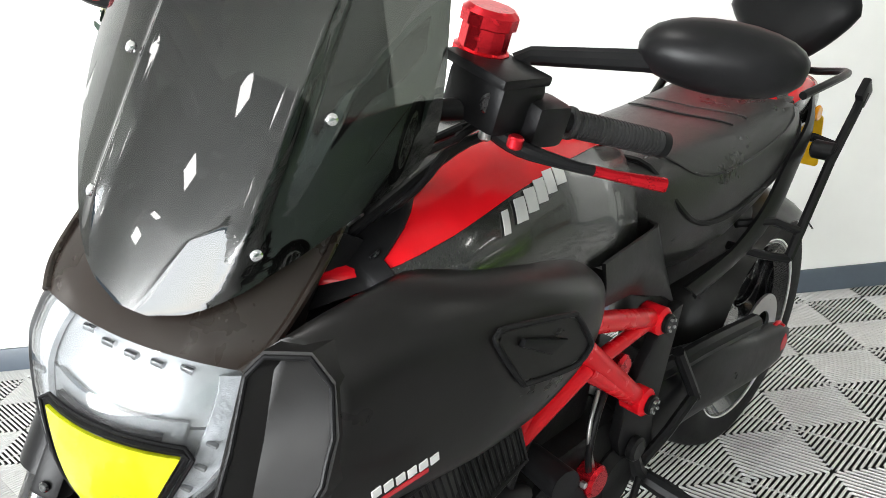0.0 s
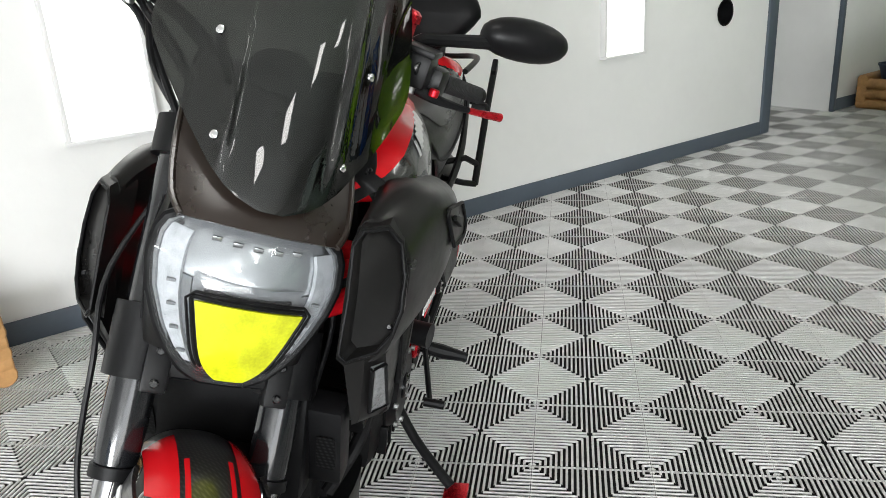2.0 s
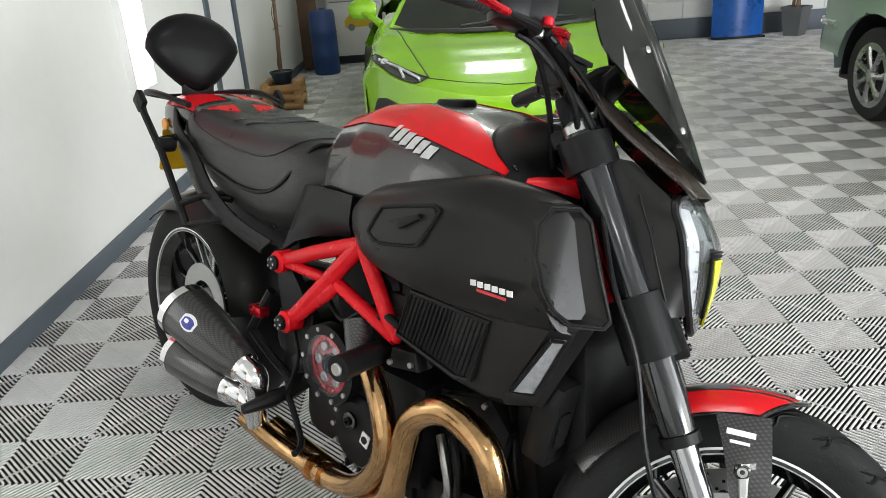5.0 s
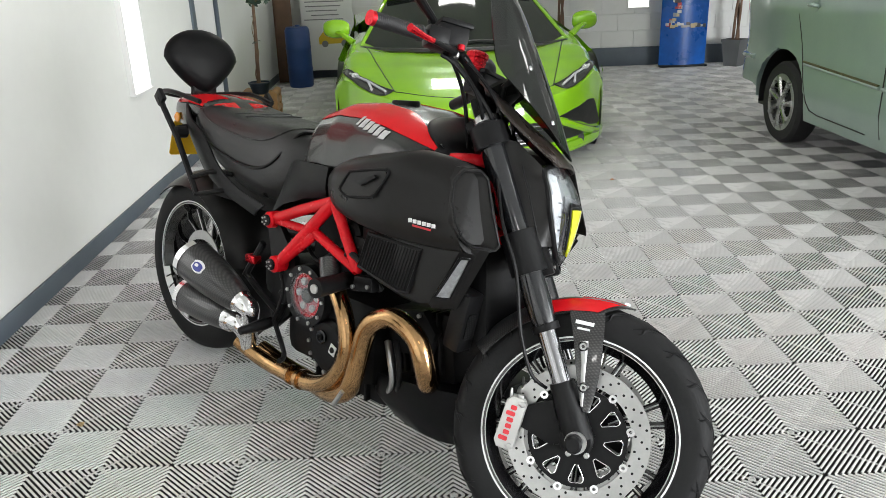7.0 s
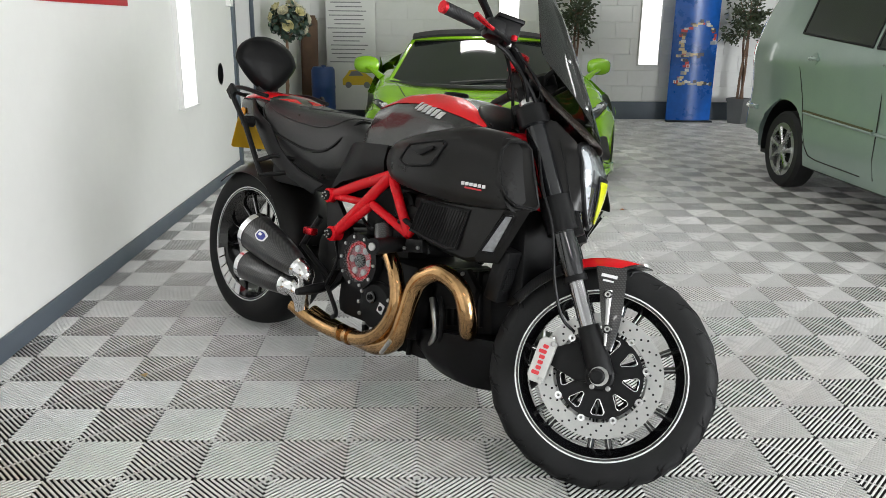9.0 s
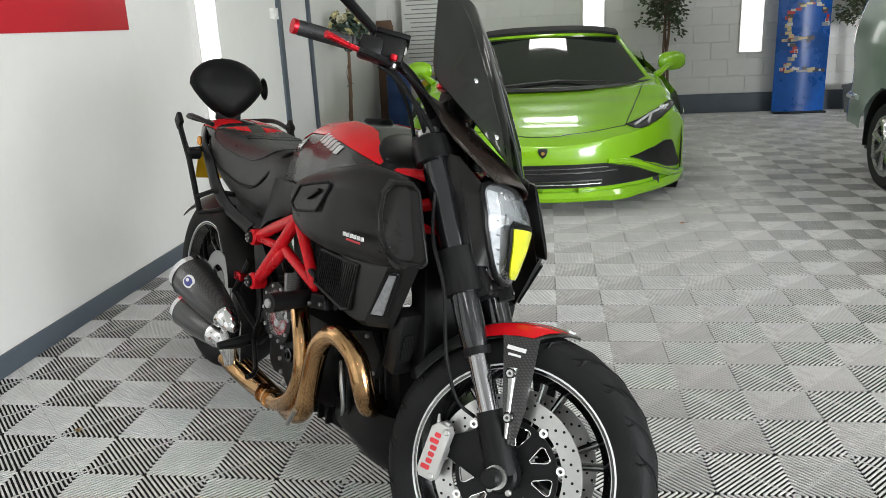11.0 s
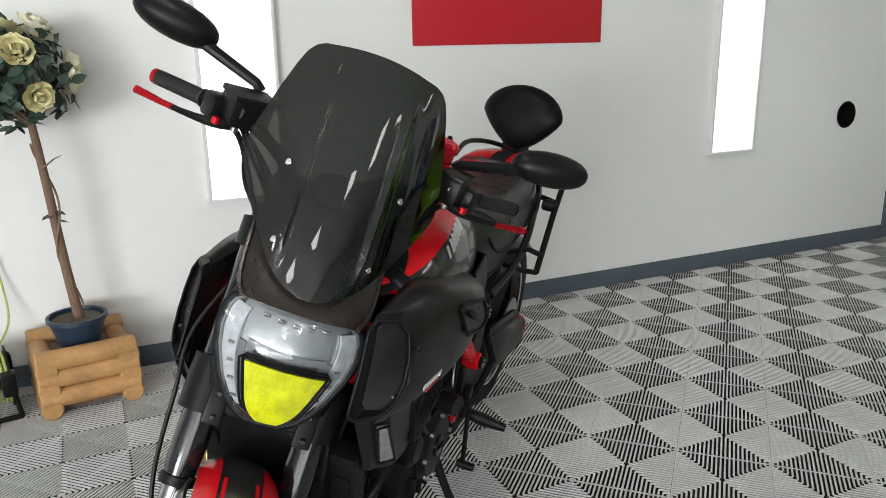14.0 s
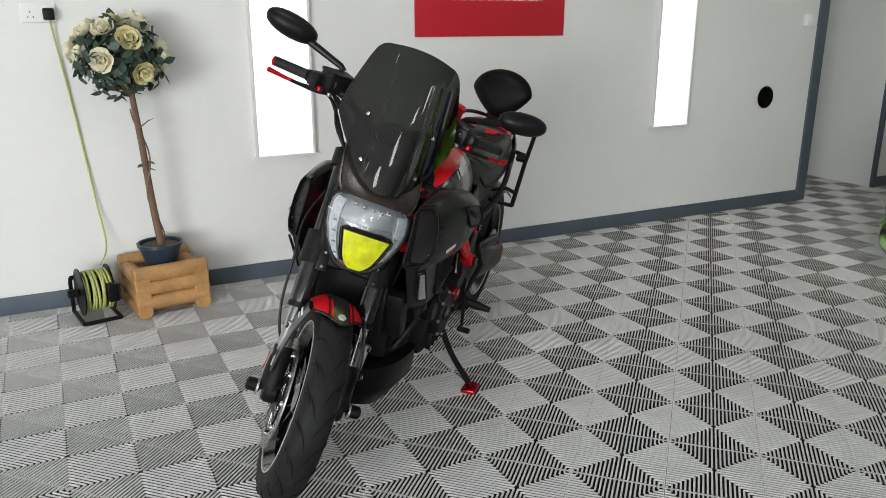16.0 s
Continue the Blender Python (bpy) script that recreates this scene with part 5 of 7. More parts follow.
for pts, r, mt in (([(0.72, 0.17, 0.60), (0.78, 0.185, 0.55), (0.80, 0.19, 0.47), (0.77, 0.185, 0.40)], 0.006, BLACK),
                   ([(0.76, 0.17, 0.58), (0.80, 0.185, 0.52), (0.78, 0.19, 0.44)], 0.004, STEEL),
                   ([(0.92, 0.17, 0.62), (0.98, 0.18, 0.57), (1.0, 0.18, 0.50), (0.95, 0.18, 0.44)], 0.009, BLACK),
                   ([(1.04, 0.16, 0.56), (1.14, 0.18, 0.54), (1.24, 0.18, 0.47), (1.29, 0.14, 0.38)], 0.013, BLACK)):
    bp("hose", tube(pts, r, 10, k=5), mt, "", False, eng)
bp("throttle_body", disc(0.042, 0.05, hub_pose(0.93, 0.150, 0.655), 22, 0.010), BLACK, "", False, eng)
bp("slave_cylinder", disc(0.03, 0.04, hub_pose(0.78, 0.185, 0.42), 20, 0.006), RED_ALU, "red anodised slave cylinder", False, eng)
bob = bp("crash_bobbin", tube([(0.94, -0.17, 0.545), (0.965, -0.325, 0.545)], [0.024, 0.027], 20), BLACK, "black crash bobbin")
bp("bobbin_bolt", disc(0.013, 0.008, axis_to((0.15, -1, 0), (0.966, -0.329, 0.545)), 12, 0.002), STEEL, "", False, bob)
bob = bp("crash_bobbin", tube([(0.94, 0.17, 0.545), (0.955, 0.25, 0.545)], [0.024, 0.027], 20), BLACK, "black crash bobbin")

# belly pan
rows = []
for x, zt, zb, w in ((0.98, 0.26, 0.205, 0.10), (1.06, 0.29, 0.155, 0.15), (1.18, 0.31, 0.135, 0.165), (1.30, 0.325, 0.14, 0.155), (1.385, 0.33, 0.165, 0.12), (1.40, 0.32, 0.20, 0.08)):
    rows.append([V(x, y, z) for y, z in ((-w, zt), (-w, (zt + zb) / 2), (-w * 0.72, zb + 0.02), (-w * 0.3, zb), (w * 0.3, zb), (w * 0.72, zb + 0.02), (w, (zt + zb) / 2), (w, zt))])
bp("belly_pan", grid(smooth_rows(rows, 3), closed=True, cap=True), BELLY, "satin black belly pan", sharp=40)

# --- exhaust ---
ex = bp("exhaust_header", tube([(0.885, -0.20, 0.555), (0.925, -0.215, 0.515), (0.99, -0.235, 0.455), (1.012, -0.24, 0.36), (0.955, -0.235, 0.262), (0.85, -0.225, 0.205), (0.70, -0.215, 0.19), (0.58, -0.225, 0.20), (0.49, -0.245, 0.235)], 0.0255, 18, k=6), BRONZE, "heat-tinted bronze exhaust header")
bp("heat_shield", tube([(0.875, -0.205, 0.595), (0.895, -0.215, 0.55), (0.925, -0.225, 0.515)], 0.031, 14, k=3), CARBON, "carbon heat shield", False, ex)
bp("header_pipe", tube([(1.225, -0.12, 0.33), (1.275, -0.185, 0.345), (1.288, -0.215, 0.40), (1.255, -0.225, 0.475), (1.165, -0.228, 0.503), (1.083, -0.23, 0.452), (1.052, -0.232, 0.345), (1.018, -0.230, 0.25), (0.93, -0.215, 0.20), (0.80, -0.19, 0.185), (0.66, -0.185, 0.188), (0.55, -0.20, 0.215)], 0.0285, 18, k=6), BRONZE, "", False, ex)
for x in (0.80, 0.755):
    bp("pipe_clamp", tube([(x, -0.222, 0.198), (x - 0.012, -0.221, 0.196)], 0.031, 18), BRONZE, "", False, ex)
bp("spring", tube([(1.0, -0.268, 0.205), (1.03, -0.262, 0.255)], 0.007, 8), STEEL, "", False, ex)
for nm, a, b, hook in (("upper", (0.520, -0.262, 0.378), (0.272, -0.288, 0.462), (0.555, -0.25, 0.33)), ("lower", (0.478, -0.262, 0.303), (0.238, -0.286, 0.328), (0.53, -0.245, 0.262))):
    a, b = V(*a), V(*b)
    d = (b - a).normalized()
    g = 0.070 if nm == "upper" else 0.056
    mf = bp("silencer", tube([a, a.lerp(b, 0.2), a.lerp(b, 0.6), b], [0.040, 0.052, 0.066, 0.070] if nm == "upper" else [0.036, 0.046, 0.055, 0.056], 28, k=3, cap=False), CARBON, "carbon silencer with polished end caps")
    bp("end_cap", lathe([(g * q, h) for q, h in ((1.0, -0.016), (1.045, -0.016), (1.045, 0.006), (0.90, 0.016), (0.63, 0.008), (0.60, -0.05), (0, -0.05))], axis_to(d, b), 32), CHROME, "", False, mf)
    bp("end_ring", lathe([(0.0, -0.002), (0.034, -0.002), (0.040, 0.008), (0.041, 0.03), (0.039, 0.032)], axis_to(d, a - 0.01 * d), 28), CHROME, "", False, mf)
    bp("link_pipe", tube([a + 0.01 * d, a - 0.04 * d, V(*hook), V(0.53, -0.235, 0.222)], [0.034, 0.033, 0.027, 0.026], 18, k=5), CHROME, "polished link pipe", False, mf)
    if nm == "upper":
        ux, uy = d, V(0, -0.80, 0.60)
        uy = (uy - d * uy.dot(d)).normalized()

        def on_can(u, v, o):
            """A point on the can: u along it, v round it, o above the skin."""
            f_ = 0.62 + u / (b - a).length
            rad = float(np.interp(f_, (0.0, 0.2, 0.6, 1.0), (0.040, 0.052, 0.066, 0.070))) + o
            w_ = d.cross(uy)
            th = v / 0.066
            return a.lerp(b, f_) + rad * (uy * math.cos(th) + w_ * math.sin(th))
        for nm2, u0, u1, v0, v1, o, m_ in (("maker_badge", -0.020, 0.030, -0.020, 0.020, 0.0022, WHITE_DECAL), ("badge_shape", -0.014, 0.024, -0.015, 0.012, 0.0036, BLUE_DECAL), ("badge_shape", 0.004, 0.018, -0.004, 0.006, 0.0048, WHITE_DECAL)):
            rws = []
            for q in range(9):
                f = q / 8
                wv = math.sin(PI * min(1, max(0, 0.08 + 0.84 * f))) ** 0.45
                vm, vh = (v0 + v1) / 2, (v1 - v0) / 2 * wv
                rws.append([on_can(u0 + (u1 - u0) * f, vm + vh * (k / 4 - 1), o) for k in range(9)])
            bp(nm2, shell(rws, 0.0012), m_, "white and blue badge" if nm2 == "maker_badge" else "", False, mf)

# --- rear: swingarm, hugger, seat, tail ---
rows = []
for x, y, z, hw, hh in ((0.66, 0.11, 0.42, 0.05, 0.07), (0.55, 0.125, 0.42, 0.05, 0.085), (0.40, 0.148, 0.42, 0.042, 0.080), (0.22, 0.160, 0.39, 0.034, 0.070), (0.08, 0.160, 0.355, 0.030, 0.060), (-0.06, 0.158, 0.335, 0.028, 0.052), (-0.12, 0.156, 0.332, 0.02, 0.03)):
    rows.append([V(x, y + hw * math.copysign(abs(math.cos(t)) ** 0.6, math.cos(t)), z + hh * math.copysign(abs(math.sin(t)) ** 0.6, math.sin(t))) for t in (2 * PI * k / 20 for k in range(20))])
arm = bp("swingarm", grid(smooth_rows(rows, 4), closed=True, cap=True), BELLY, "black single-sided swingarm")
bp("swingarm_bridge", box((0.52, 0, 0.43), (0.16, 0.26, 0.13), 0.04), BLACK_DARK, "", False, arm)
bp("chain_guard", tube([(0.60, 0.135, 0.475), (0.40, 0.165, 0.50), (0.15, 0.18, 0.48)], 0.02, 10, k=4), BLACK, "", False, arm)
hub = bp("rear_sprocket", ring(0.06, 0.105, 0.006, hub_pose(RW[0], 0.118, RW[2]), 44), STEEL, "steel rear sprocket with red anodised carrier")
bp("sprocket_carrier", disc(0.05, 0.012, hub_pose(RW[0], 0.160, RW[2]), 32, 0.004), RED_ALU, "red anodised hub", False, hub)
bp("hub_nut", disc(0.024, 0.03, hub_pose(RW[0], 0.172, RW[2]), 6, 0.004), RED_ALU, "red hub nut", False, hub)
for k in range(6):
    a = 2 * PI * k / 6
    bp("carrier_bolt", disc(0.007, 0.014, hub_pose(RW[0] + 0.038 * math.cos(a), 0.167, RW[2] + 0.038 * math.sin(a)), 10, 0.002), RED_ALU, "", False, hub)
bp("rear_disc", ring(0.07, 0.125, 0.005, hub_pose(RW[0], -0.055, RW[2]), 48), STEEL, "steel rear brake disc")
rows = []
for q in range(15):
    a = radians(128 - 118 * q / 14)
    row = []
    for k in range(11):
        b = -1 + 2 * k / 10
        rr = 0.357 - 0.055 * abs(b) ** 2.4
        row.append(V(RW[0] + rr * math.cos(a), 0.138 * b, RW[2] + rr * math.sin(a)))
    rows.append(row)
bp("rear_hugger", shell(rows, 0.004), BLACK_MATT, "satin carbon rear hugger")

ST_ = [(-0.005, 0.905, 0.115, 0.05), (0.06, 0.885, 0.155, 0.085), (0.16, 0.845, 0.170, 0.115), (0.28, 0.815, 0.172, 0.135), (0.40, 0.800, 0.168, 0.145), (0.50, 0.803, 0.156, 0.136), (0.57, 0.808, 0.140, 0.118), (0.63, 0.815, 0.112, 0.085)]
rows = []
for x, z, w, h in ST_:
    row = []
    for k in range(28):
        t = 2 * PI * k / 28
        c, s = math.cos(t), math.sin(t)
        y = w * math.copysign(abs(c) ** 0.62, c)
        dip = 0.014 * max(0, 1 - (y / (0.72 * w)) ** 2) if s > 0.2 else 0
        row.append(V(x, y * (1 if s > -0.2 else 1 - 0.25 * (-s)), z + h * math.copysign(abs(s) ** 0.62, s) - dip))
    rows.append(row)
seat = bp("seat", grid(smooth_rows(rows, 4), closed=True, cap=True), LEATHER, "black leather rider seat with stitched panels", sharp=60)


def seat_top(x, y):
    rr = [tuple(r) for r in ST_]
    cols = [catmull([(a[0], a[i], 0) for a in rr], 6) for i in (1, 2, 3)]
    z, w, h = (min(c, key=lambda v: abs(v.x - x)).y for c in cols)
    f = min(0.999, abs(y) / w)
    s = math.sqrt(max(0.0, 1 - f ** (2 / 0.62)))
    return z + h * s ** 0.62 - (0.014 * max(0, 1 - (y / (0.72 * w)) ** 2) if s > 0.2 else 0)




def seat_side(x, f, s):
    """A point of the seat's flank: f is the height over its widest line, as a share of the half height."""
    cols = [catmull([(a[0], a[i], 0) for a in ST_], 6) for i in (1, 2, 3)]
    z, w, h = (min(c, key=lambda v: abs(v.x - x)).y for c in cols)
    c = math.sqrt(max(0.0, 1 - abs(f) ** (2 / 0.62)))
    return V(x, s * w * c ** 0.62 * (1 if f > -0.2 else 1 + 0.25 * f), z + h * f)


# piping round the pad and a stitched line inside it
for f0, r, x0, x1 in ((-0.10, 0.0055, 0.0, 0.575), (0.52, 0.0026, 0.045, 0.53)):
    loop = []
    for s, rng_ in ((1, range(13)), (-1, range(12, -1, -1))):
        for k in rng_:
            u = k / 12
            x = x0 + (x1 - x0) * u
            lift = (2 * u - 1) ** 6
            loop.append(seat_side(x, f0 + (0.86 - f0) * lift, s))
        end = x1 if s > 0 else x0
        for y in ((0.05, 0.0, -0.05) if s > 0 else (-0.05, 0.0, 0.05)):
            loop.append(V(end, y, seat_top(end, y)))
    bp("seam", tube(catmull(loop + [loop[0]], 3), r, 6, cap=False), BLACK if r > 0.004 else LEATHER, "black piping" if r > 0.004 else "", False, seat)
for xc in (0.23, 0.29):
    bp("seam", tube([V(xc + 0.25 * (y * y), y, seat_top(xc, y) + 0.001) for y in (-0.115 + 0.23 * k / 14 for k in range(15))], 0.002, 6), LEATHER, "", False, seat)
# gloss strip that runs under the seat from the tail to the frame
for s in (-1, 1):
    hi_ = catmull([(-0.065, 0.125, 0.955), (0.02, 0.160, 0.905), (0.145, 0.178, 0.850), (0.235, 0.184, 0.772), (0.347, 0.180, 0.712), (0.485, 0.164, 0.674)], 4)
    lo_ = catmull([(-0.075, 0.118, 0.915), (-0.018, 0.150, 0.864), (0.09, 0.172, 0.783), (0.16, 0.180, 0.733), (0.27, 0.176, 0.678), (0.43, 0.160, 0.628)], 4)
    rows = [[V(a.x + (b.x - a.x) * k / 5, s * (a.y + (b.y - a.y) * k / 5 + 0.010 * math.sin(PI * k / 5)), a.z + (b.z - a.z) * k / 5) for k in range(6)] for a, b in zip(hi_, lo_)]
    bp("seat_strip", shell(rows, 0.008), BLACK, "satin black strip under the seat", sharp=50)
for s, sd in SIDES:
    rows = [[V(x, s * y, z) for x, y, z in r] for r in (
        ((0.50, 0.10, 0.665), (0.53, 0.165, 0.66), (0.60, 0.175, 0.70), (0.70, 0.17, 0.735), (0.83, 0.19, 0.76)),
        ((0.53, 0.11, 0.74), (0.57, 0.16, 0.74), (0.63, 0.185, 0.765), (0.72, 0.195, 0.79), (0.85, 0.215, 0.80)),
        ((0.575, 0.11, 0.82), (0.61, 0.155, 0.83), (0.66, 0.18, 0.845), (0.74, 0.195, 0.85), (0.86, 0.215, 0.855)))]
    bp("side_infill", shell(smooth_rows([list(r) for r in rows], 4), 0.006), BLACK, "black infill panel below the tank")
bp("sub_frame", box((0.30, 0, 0.68), (0.45, 0.22, 0.10), 0.03), BLACK_DARK, "")
rows = []
TL = [(-0.265, 0.905, 0.045, 0.03), (-0.22, 0.915, 0.085, 0.05), (-0.14, 0.92, 0.115, 0.058), (-0.04, 0.925, 0.135, 0.06), (0.06, 0.925, 0.142, 0.050), (0.13, 0.915, 0.135, 0.035), (0.19, 0.895, 0.115, 0.02)]
for x, z, w, h in TL:
    rows.append([V(x, w * math.copysign(abs(math.cos(t)) ** 0.7, math.cos(t)), z + h * math.copysign(abs(math.sin(t)) ** 0.7, math.sin(t)) * (1 if math.sin(t) > 0 else 1.5)) for t in (2 * PI * k / 24 for k in range(24))])
tail = bp("tail_cowl", grid(smooth_rows(rows, 4), closed=True, cap=True), TANK_CARBON, "black carbon tail cowl with red panels", sharp=60)
for s in (-1, 1):
    r2 = []
    for q in range(9):
        f = q / 8
        i = f * (len(TL) - 1.001)
        a, b = TL[int(i)], TL[int(i) + 1]
        x, z, w, h = (p + (r - p) * (i % 1) for p, r in zip(a, b))
        r2.append([V(x, s * w * math.copysign(abs(math.cos(t)) ** 0.7, math.cos(t)) * 1.012, z + h * math.sin(t) ** 0.7 + 0.0028) for t in (radians(18 + (84 - 18) * k / 7) for k in range(8))])
    bp("tail_panel", shell(r2, 0.0015), RED_GLOSS, "glossy red tail panel", False, tail)
# backrest
bk = []
for q in range(11):
    th = PI * q / 10
    rr = math.sin(th) ** 0.55
    d = -math.cos(th) * 0.038
    bk.append([V(-0.190 + d - 0.16 * (z - 1.09) * 1.0, y, z) for y, z in ((rr * 0.150 * math.cos(a) * (1 - 0.42 * max(0, -math.sin(a))), 1.105 + rr * (0.108 if math.sin(a) > 0 else 0.125) * math.sin(a)) for a in (2 * PI * k / 30 for k in range(30)))])
br = bp("backrest", grid(bk, closed=True), BELLY, "rounded black padded backrest")
bp("backrest_post", box((-0.17, 0, 0.985), (0.02, 0.10, 0.09), 0.006), BLACK, "", False, br)
# carrier bars and grab rail
for s, sd in SIDES:
    rk = bp("pannier_rail", tube([(-0.075, s * 0.225, 0.965), (-0.05, s * 0.225, 0.93), (0.05, s * 0.228, 0.84), (0.195, s * 0.235, 0.665)], 0.0105, 8), BLACK, "black steel pannier rail")
    bp("rail_stub", box((-0.075, s * 0.225, 0.965), (0.05, 0.018, 0.045), 0.006, rot=Matrix.Rotation(0.75, 3, "Y")), BLACK, "", False, rk)
    bp("rail_stay", tube([(0.195, s * 0.235, 0.665), (0.25, s * 0.20, 0.68), (0.30, s * 0.15, 0.70)], 0.009, 8), BLACK, "", False, rk)
    bp("rail_stay", tube([(0.155, s * 0.232, 0.715), (0.22, s * 0.20, 0.745), (0.28, s * 0.15, 0.74)], 0.009, 8), BLACK, "", False, rk)
    bp("rail_stay", tube([(0.02, s * 0.228, 0.865), (0.0, s * 0.17, 0.87), (0.02, s * 0.13, 0.87)], 0.010, 8), BLACK, "", False, rk)
    bp("rail_knuckle", disc(0.02, 0.05, hub_pose(0.03, s * 0.205, 0.855), 14, 0.005), BLACK, "", False, rk)
    bp("grab_rail", tube([(0.06, s * 0.150, 0.965), (-0.10, s * 0.165, 0.985), (-0.24, s * 0.13, 0.975), (-0.285, s * 0.05, 0.96), (-0.285, 0, 0.96)], 0.009, 8, k=5), BLACK, "")
plate_ = bp("number_plate", plate(rounded(0.19, 0.14, 0.01), Matrix.Translation((-0.255, 0.01, 0.80)) @ Matrix.Rotation(radians(-75), 4, "Y") @ Matrix.Rotation(PI / 2, 4, "Z"), 0.004), YELLOW_PLATE, "yellow number plate")
for k in range(5):
    bp("plate_bar", box((-0.259, -0.06 + 0.035 * k, 0.80), (0.003, 0.02, 0.05), rot=Matrix.Rotation(radians(15), 3, "Y")), BLACK, "", False, plate_)
bp("tail_light", box((-0.262, 0, 0.905), (0.03, 0.10, 0.03), 0.008), RED_GLOSS, "")
bp("plate_hanger", box((-0.22, 0, 0.86), (0.08, 0.06, 0.05), 0.015), BLACK, "")
for s in (-1, 1):
    bp("side_reflector", disc(0.018, 0.01, hub_pose(-0.15, s * 0.118, 0.89), 16, 0.003), AMBER, "amber side reflector")
# side stand
sdm = bp("side_stand", tube([(0.72, 0.13, 0.26), (0.775, 0.22, 0.16), (0.835, 0.33, 0.085)], [0.014, 0.012, 0.013], 12, k=4), BLACK, "black side stand with a red foot")
ft = Matrix.Rotation(radians(10), 4, "X")
bp("stand_foot", moved(box((0, 0, 0), (0.085, 0.06, 0.014), 0.006), Matrix.Translation((0.845, 0.345, 0.0695)) @ ft), RED_ALU, "red anodised stand foot", False, sdm)
bp("gear_lever", tube([(0.63, 0.20, 0.34), (0.74, 0.235, 0.29), (0.80, 0.25, 0.285)], 0.007, 8, k=3), BLACK, "")
bp("gear_toe", tube([(0.80, 0.235, 0.285), (0.80, 0.285, 0.285)], 0.011, 10), BLACK, "")
bp("brake_pedal", tube([(0.63, -0.21, 0.33), (0.74, -0.25, 0.27), (0.77, -0.29, 0.265)], 0.008, 8, k=3), BLACK, "")
# brake hose along the right leg
for s in (-1, 1):
    bp("brake_hose", tube([(1.30, s * 0.10, 0.95), (1.36, s * 0.17, 0.78), (1.42, s * 0.165, 0.66), (1.46, s * 0.155, 0.52), (1.50, s * 0.13, 0.43), (1.54, s * 0.10, 0.40)], 0.0045, 8, k=5), BLACK, "black braided brake hose", True)

# ---- loose things along the wall ----
LOG = mat("orange_stained_log", (0.45, 0.245, 0.095), 0.5, vary=0.35, scale=7, bump=0.15, bump_scale=40)
BARK = mat("brown_bark", (0.16, 0.095, 0.06), 0.75, vary=0.35, scale=18, bump=0.4, bump_scale=60)
TWIG = mat("twisted_vine", (0.20, 0.13, 0.075), 0.7, vary=0.2)
POT_BLUE = mat("dark_blue_pot_plastic", (0.018, 0.035, 0.06), 0.4, vary=0.12)
SOIL = mat("dry_moss", (0.10, 0.085, 0.06), 0.9, vary=0.4, scale=40, bump=0.6)
LEAF = mat("artificial_leaf_green", (0.035, 0.065, 0.045), 0.5, vary=0.4, scale=9)
PETAL = mat("cream_petal", (0.78, 0.74, 0.55), 0.6, vary=0.14, scale=25)
PETAL_IN = mat("pale_yellow_petal", (0.72, 0.66, 0.36), 0.6, vary=0.14, scale=25)
GREEN_CABLE = mat("yellow_green_cable", (0.42, 0.46, 0.13), 0.5, vary=0.12)
LEAF_DRY = mat("dry_leaf", (0.46, 0.33, 0.16), 0.7, vary=0.3, scale=60)
LEAF_ORANGE = mat("orange_dry_leaf", (0.50, 0.20, 0.08), 0.7, vary=0.3, scale=60)


def leaf_bm(bm, m, l, w, fold=0.25):
    """One pointed leaf with a folded midrib."""
    pts = [(0, 0), (0.3, 0.42), (0.62, 0.40), (1, 0)]
    a = [bm.verts.new(m @ V(x * l, 0, -0.05 * l * math.sin(x * 3))) for x, y in pts]
    for s in (-1, 1):
        b = [bm.verts.new(m @ V(x * l, s * y * w, fold * y * w - 0.05 * l * math.sin(x * 3))) for x, y in pts[1:3]]
        f = [a[0], b[0], a[1]], [a[1], b[0], b[1], a[2]], [a[2], b[1], a[3]]
        for q in f:
            bm.faces.new(q if s > 0 else q[::-1])


def rose(rng, c, out, r):
    """A full rose: rings of cupped petals."""
    bm = bmesh.new()
    m0 = axis_to(out, c)
    for ring_i, (n, rr, tilt, size) in enumerate(((3, 0.10, 78, 0.55), (4, 0.28, 60, 0.75), (5, 0.50, 38, 0.95), (6, 0.66, 14, 1.05))):
        for k in range(n):
            a = 2 * PI * k / n + ring_i * 0.7 + rng.uniform(-0.15, 0.15)
            m = m0 @ Matrix.Rotation(a, 4, "Z") @ Matrix.Translation((rr * r * 0.55, 0, 0.10 * r * (3 - ring_i))) @ Matrix.Rotation(-radians(tilt + rng.uniform(-6, 6)), 4, "Y")
            rows = []
            for i in range(4):
                u = i / 3
                w = size * r * 0.62 * math.sin(PI * (0.22 + 0.58 * u)) ** 0.8
                rows.append([m @ V(u * r * size * 0.8, w * b, r * 0.26 * (b * b) + r * 0.20 * u * u) for b in (-1, -0.5, 0, 0.5, 1)])
            grid(rows, bm)
    return bm


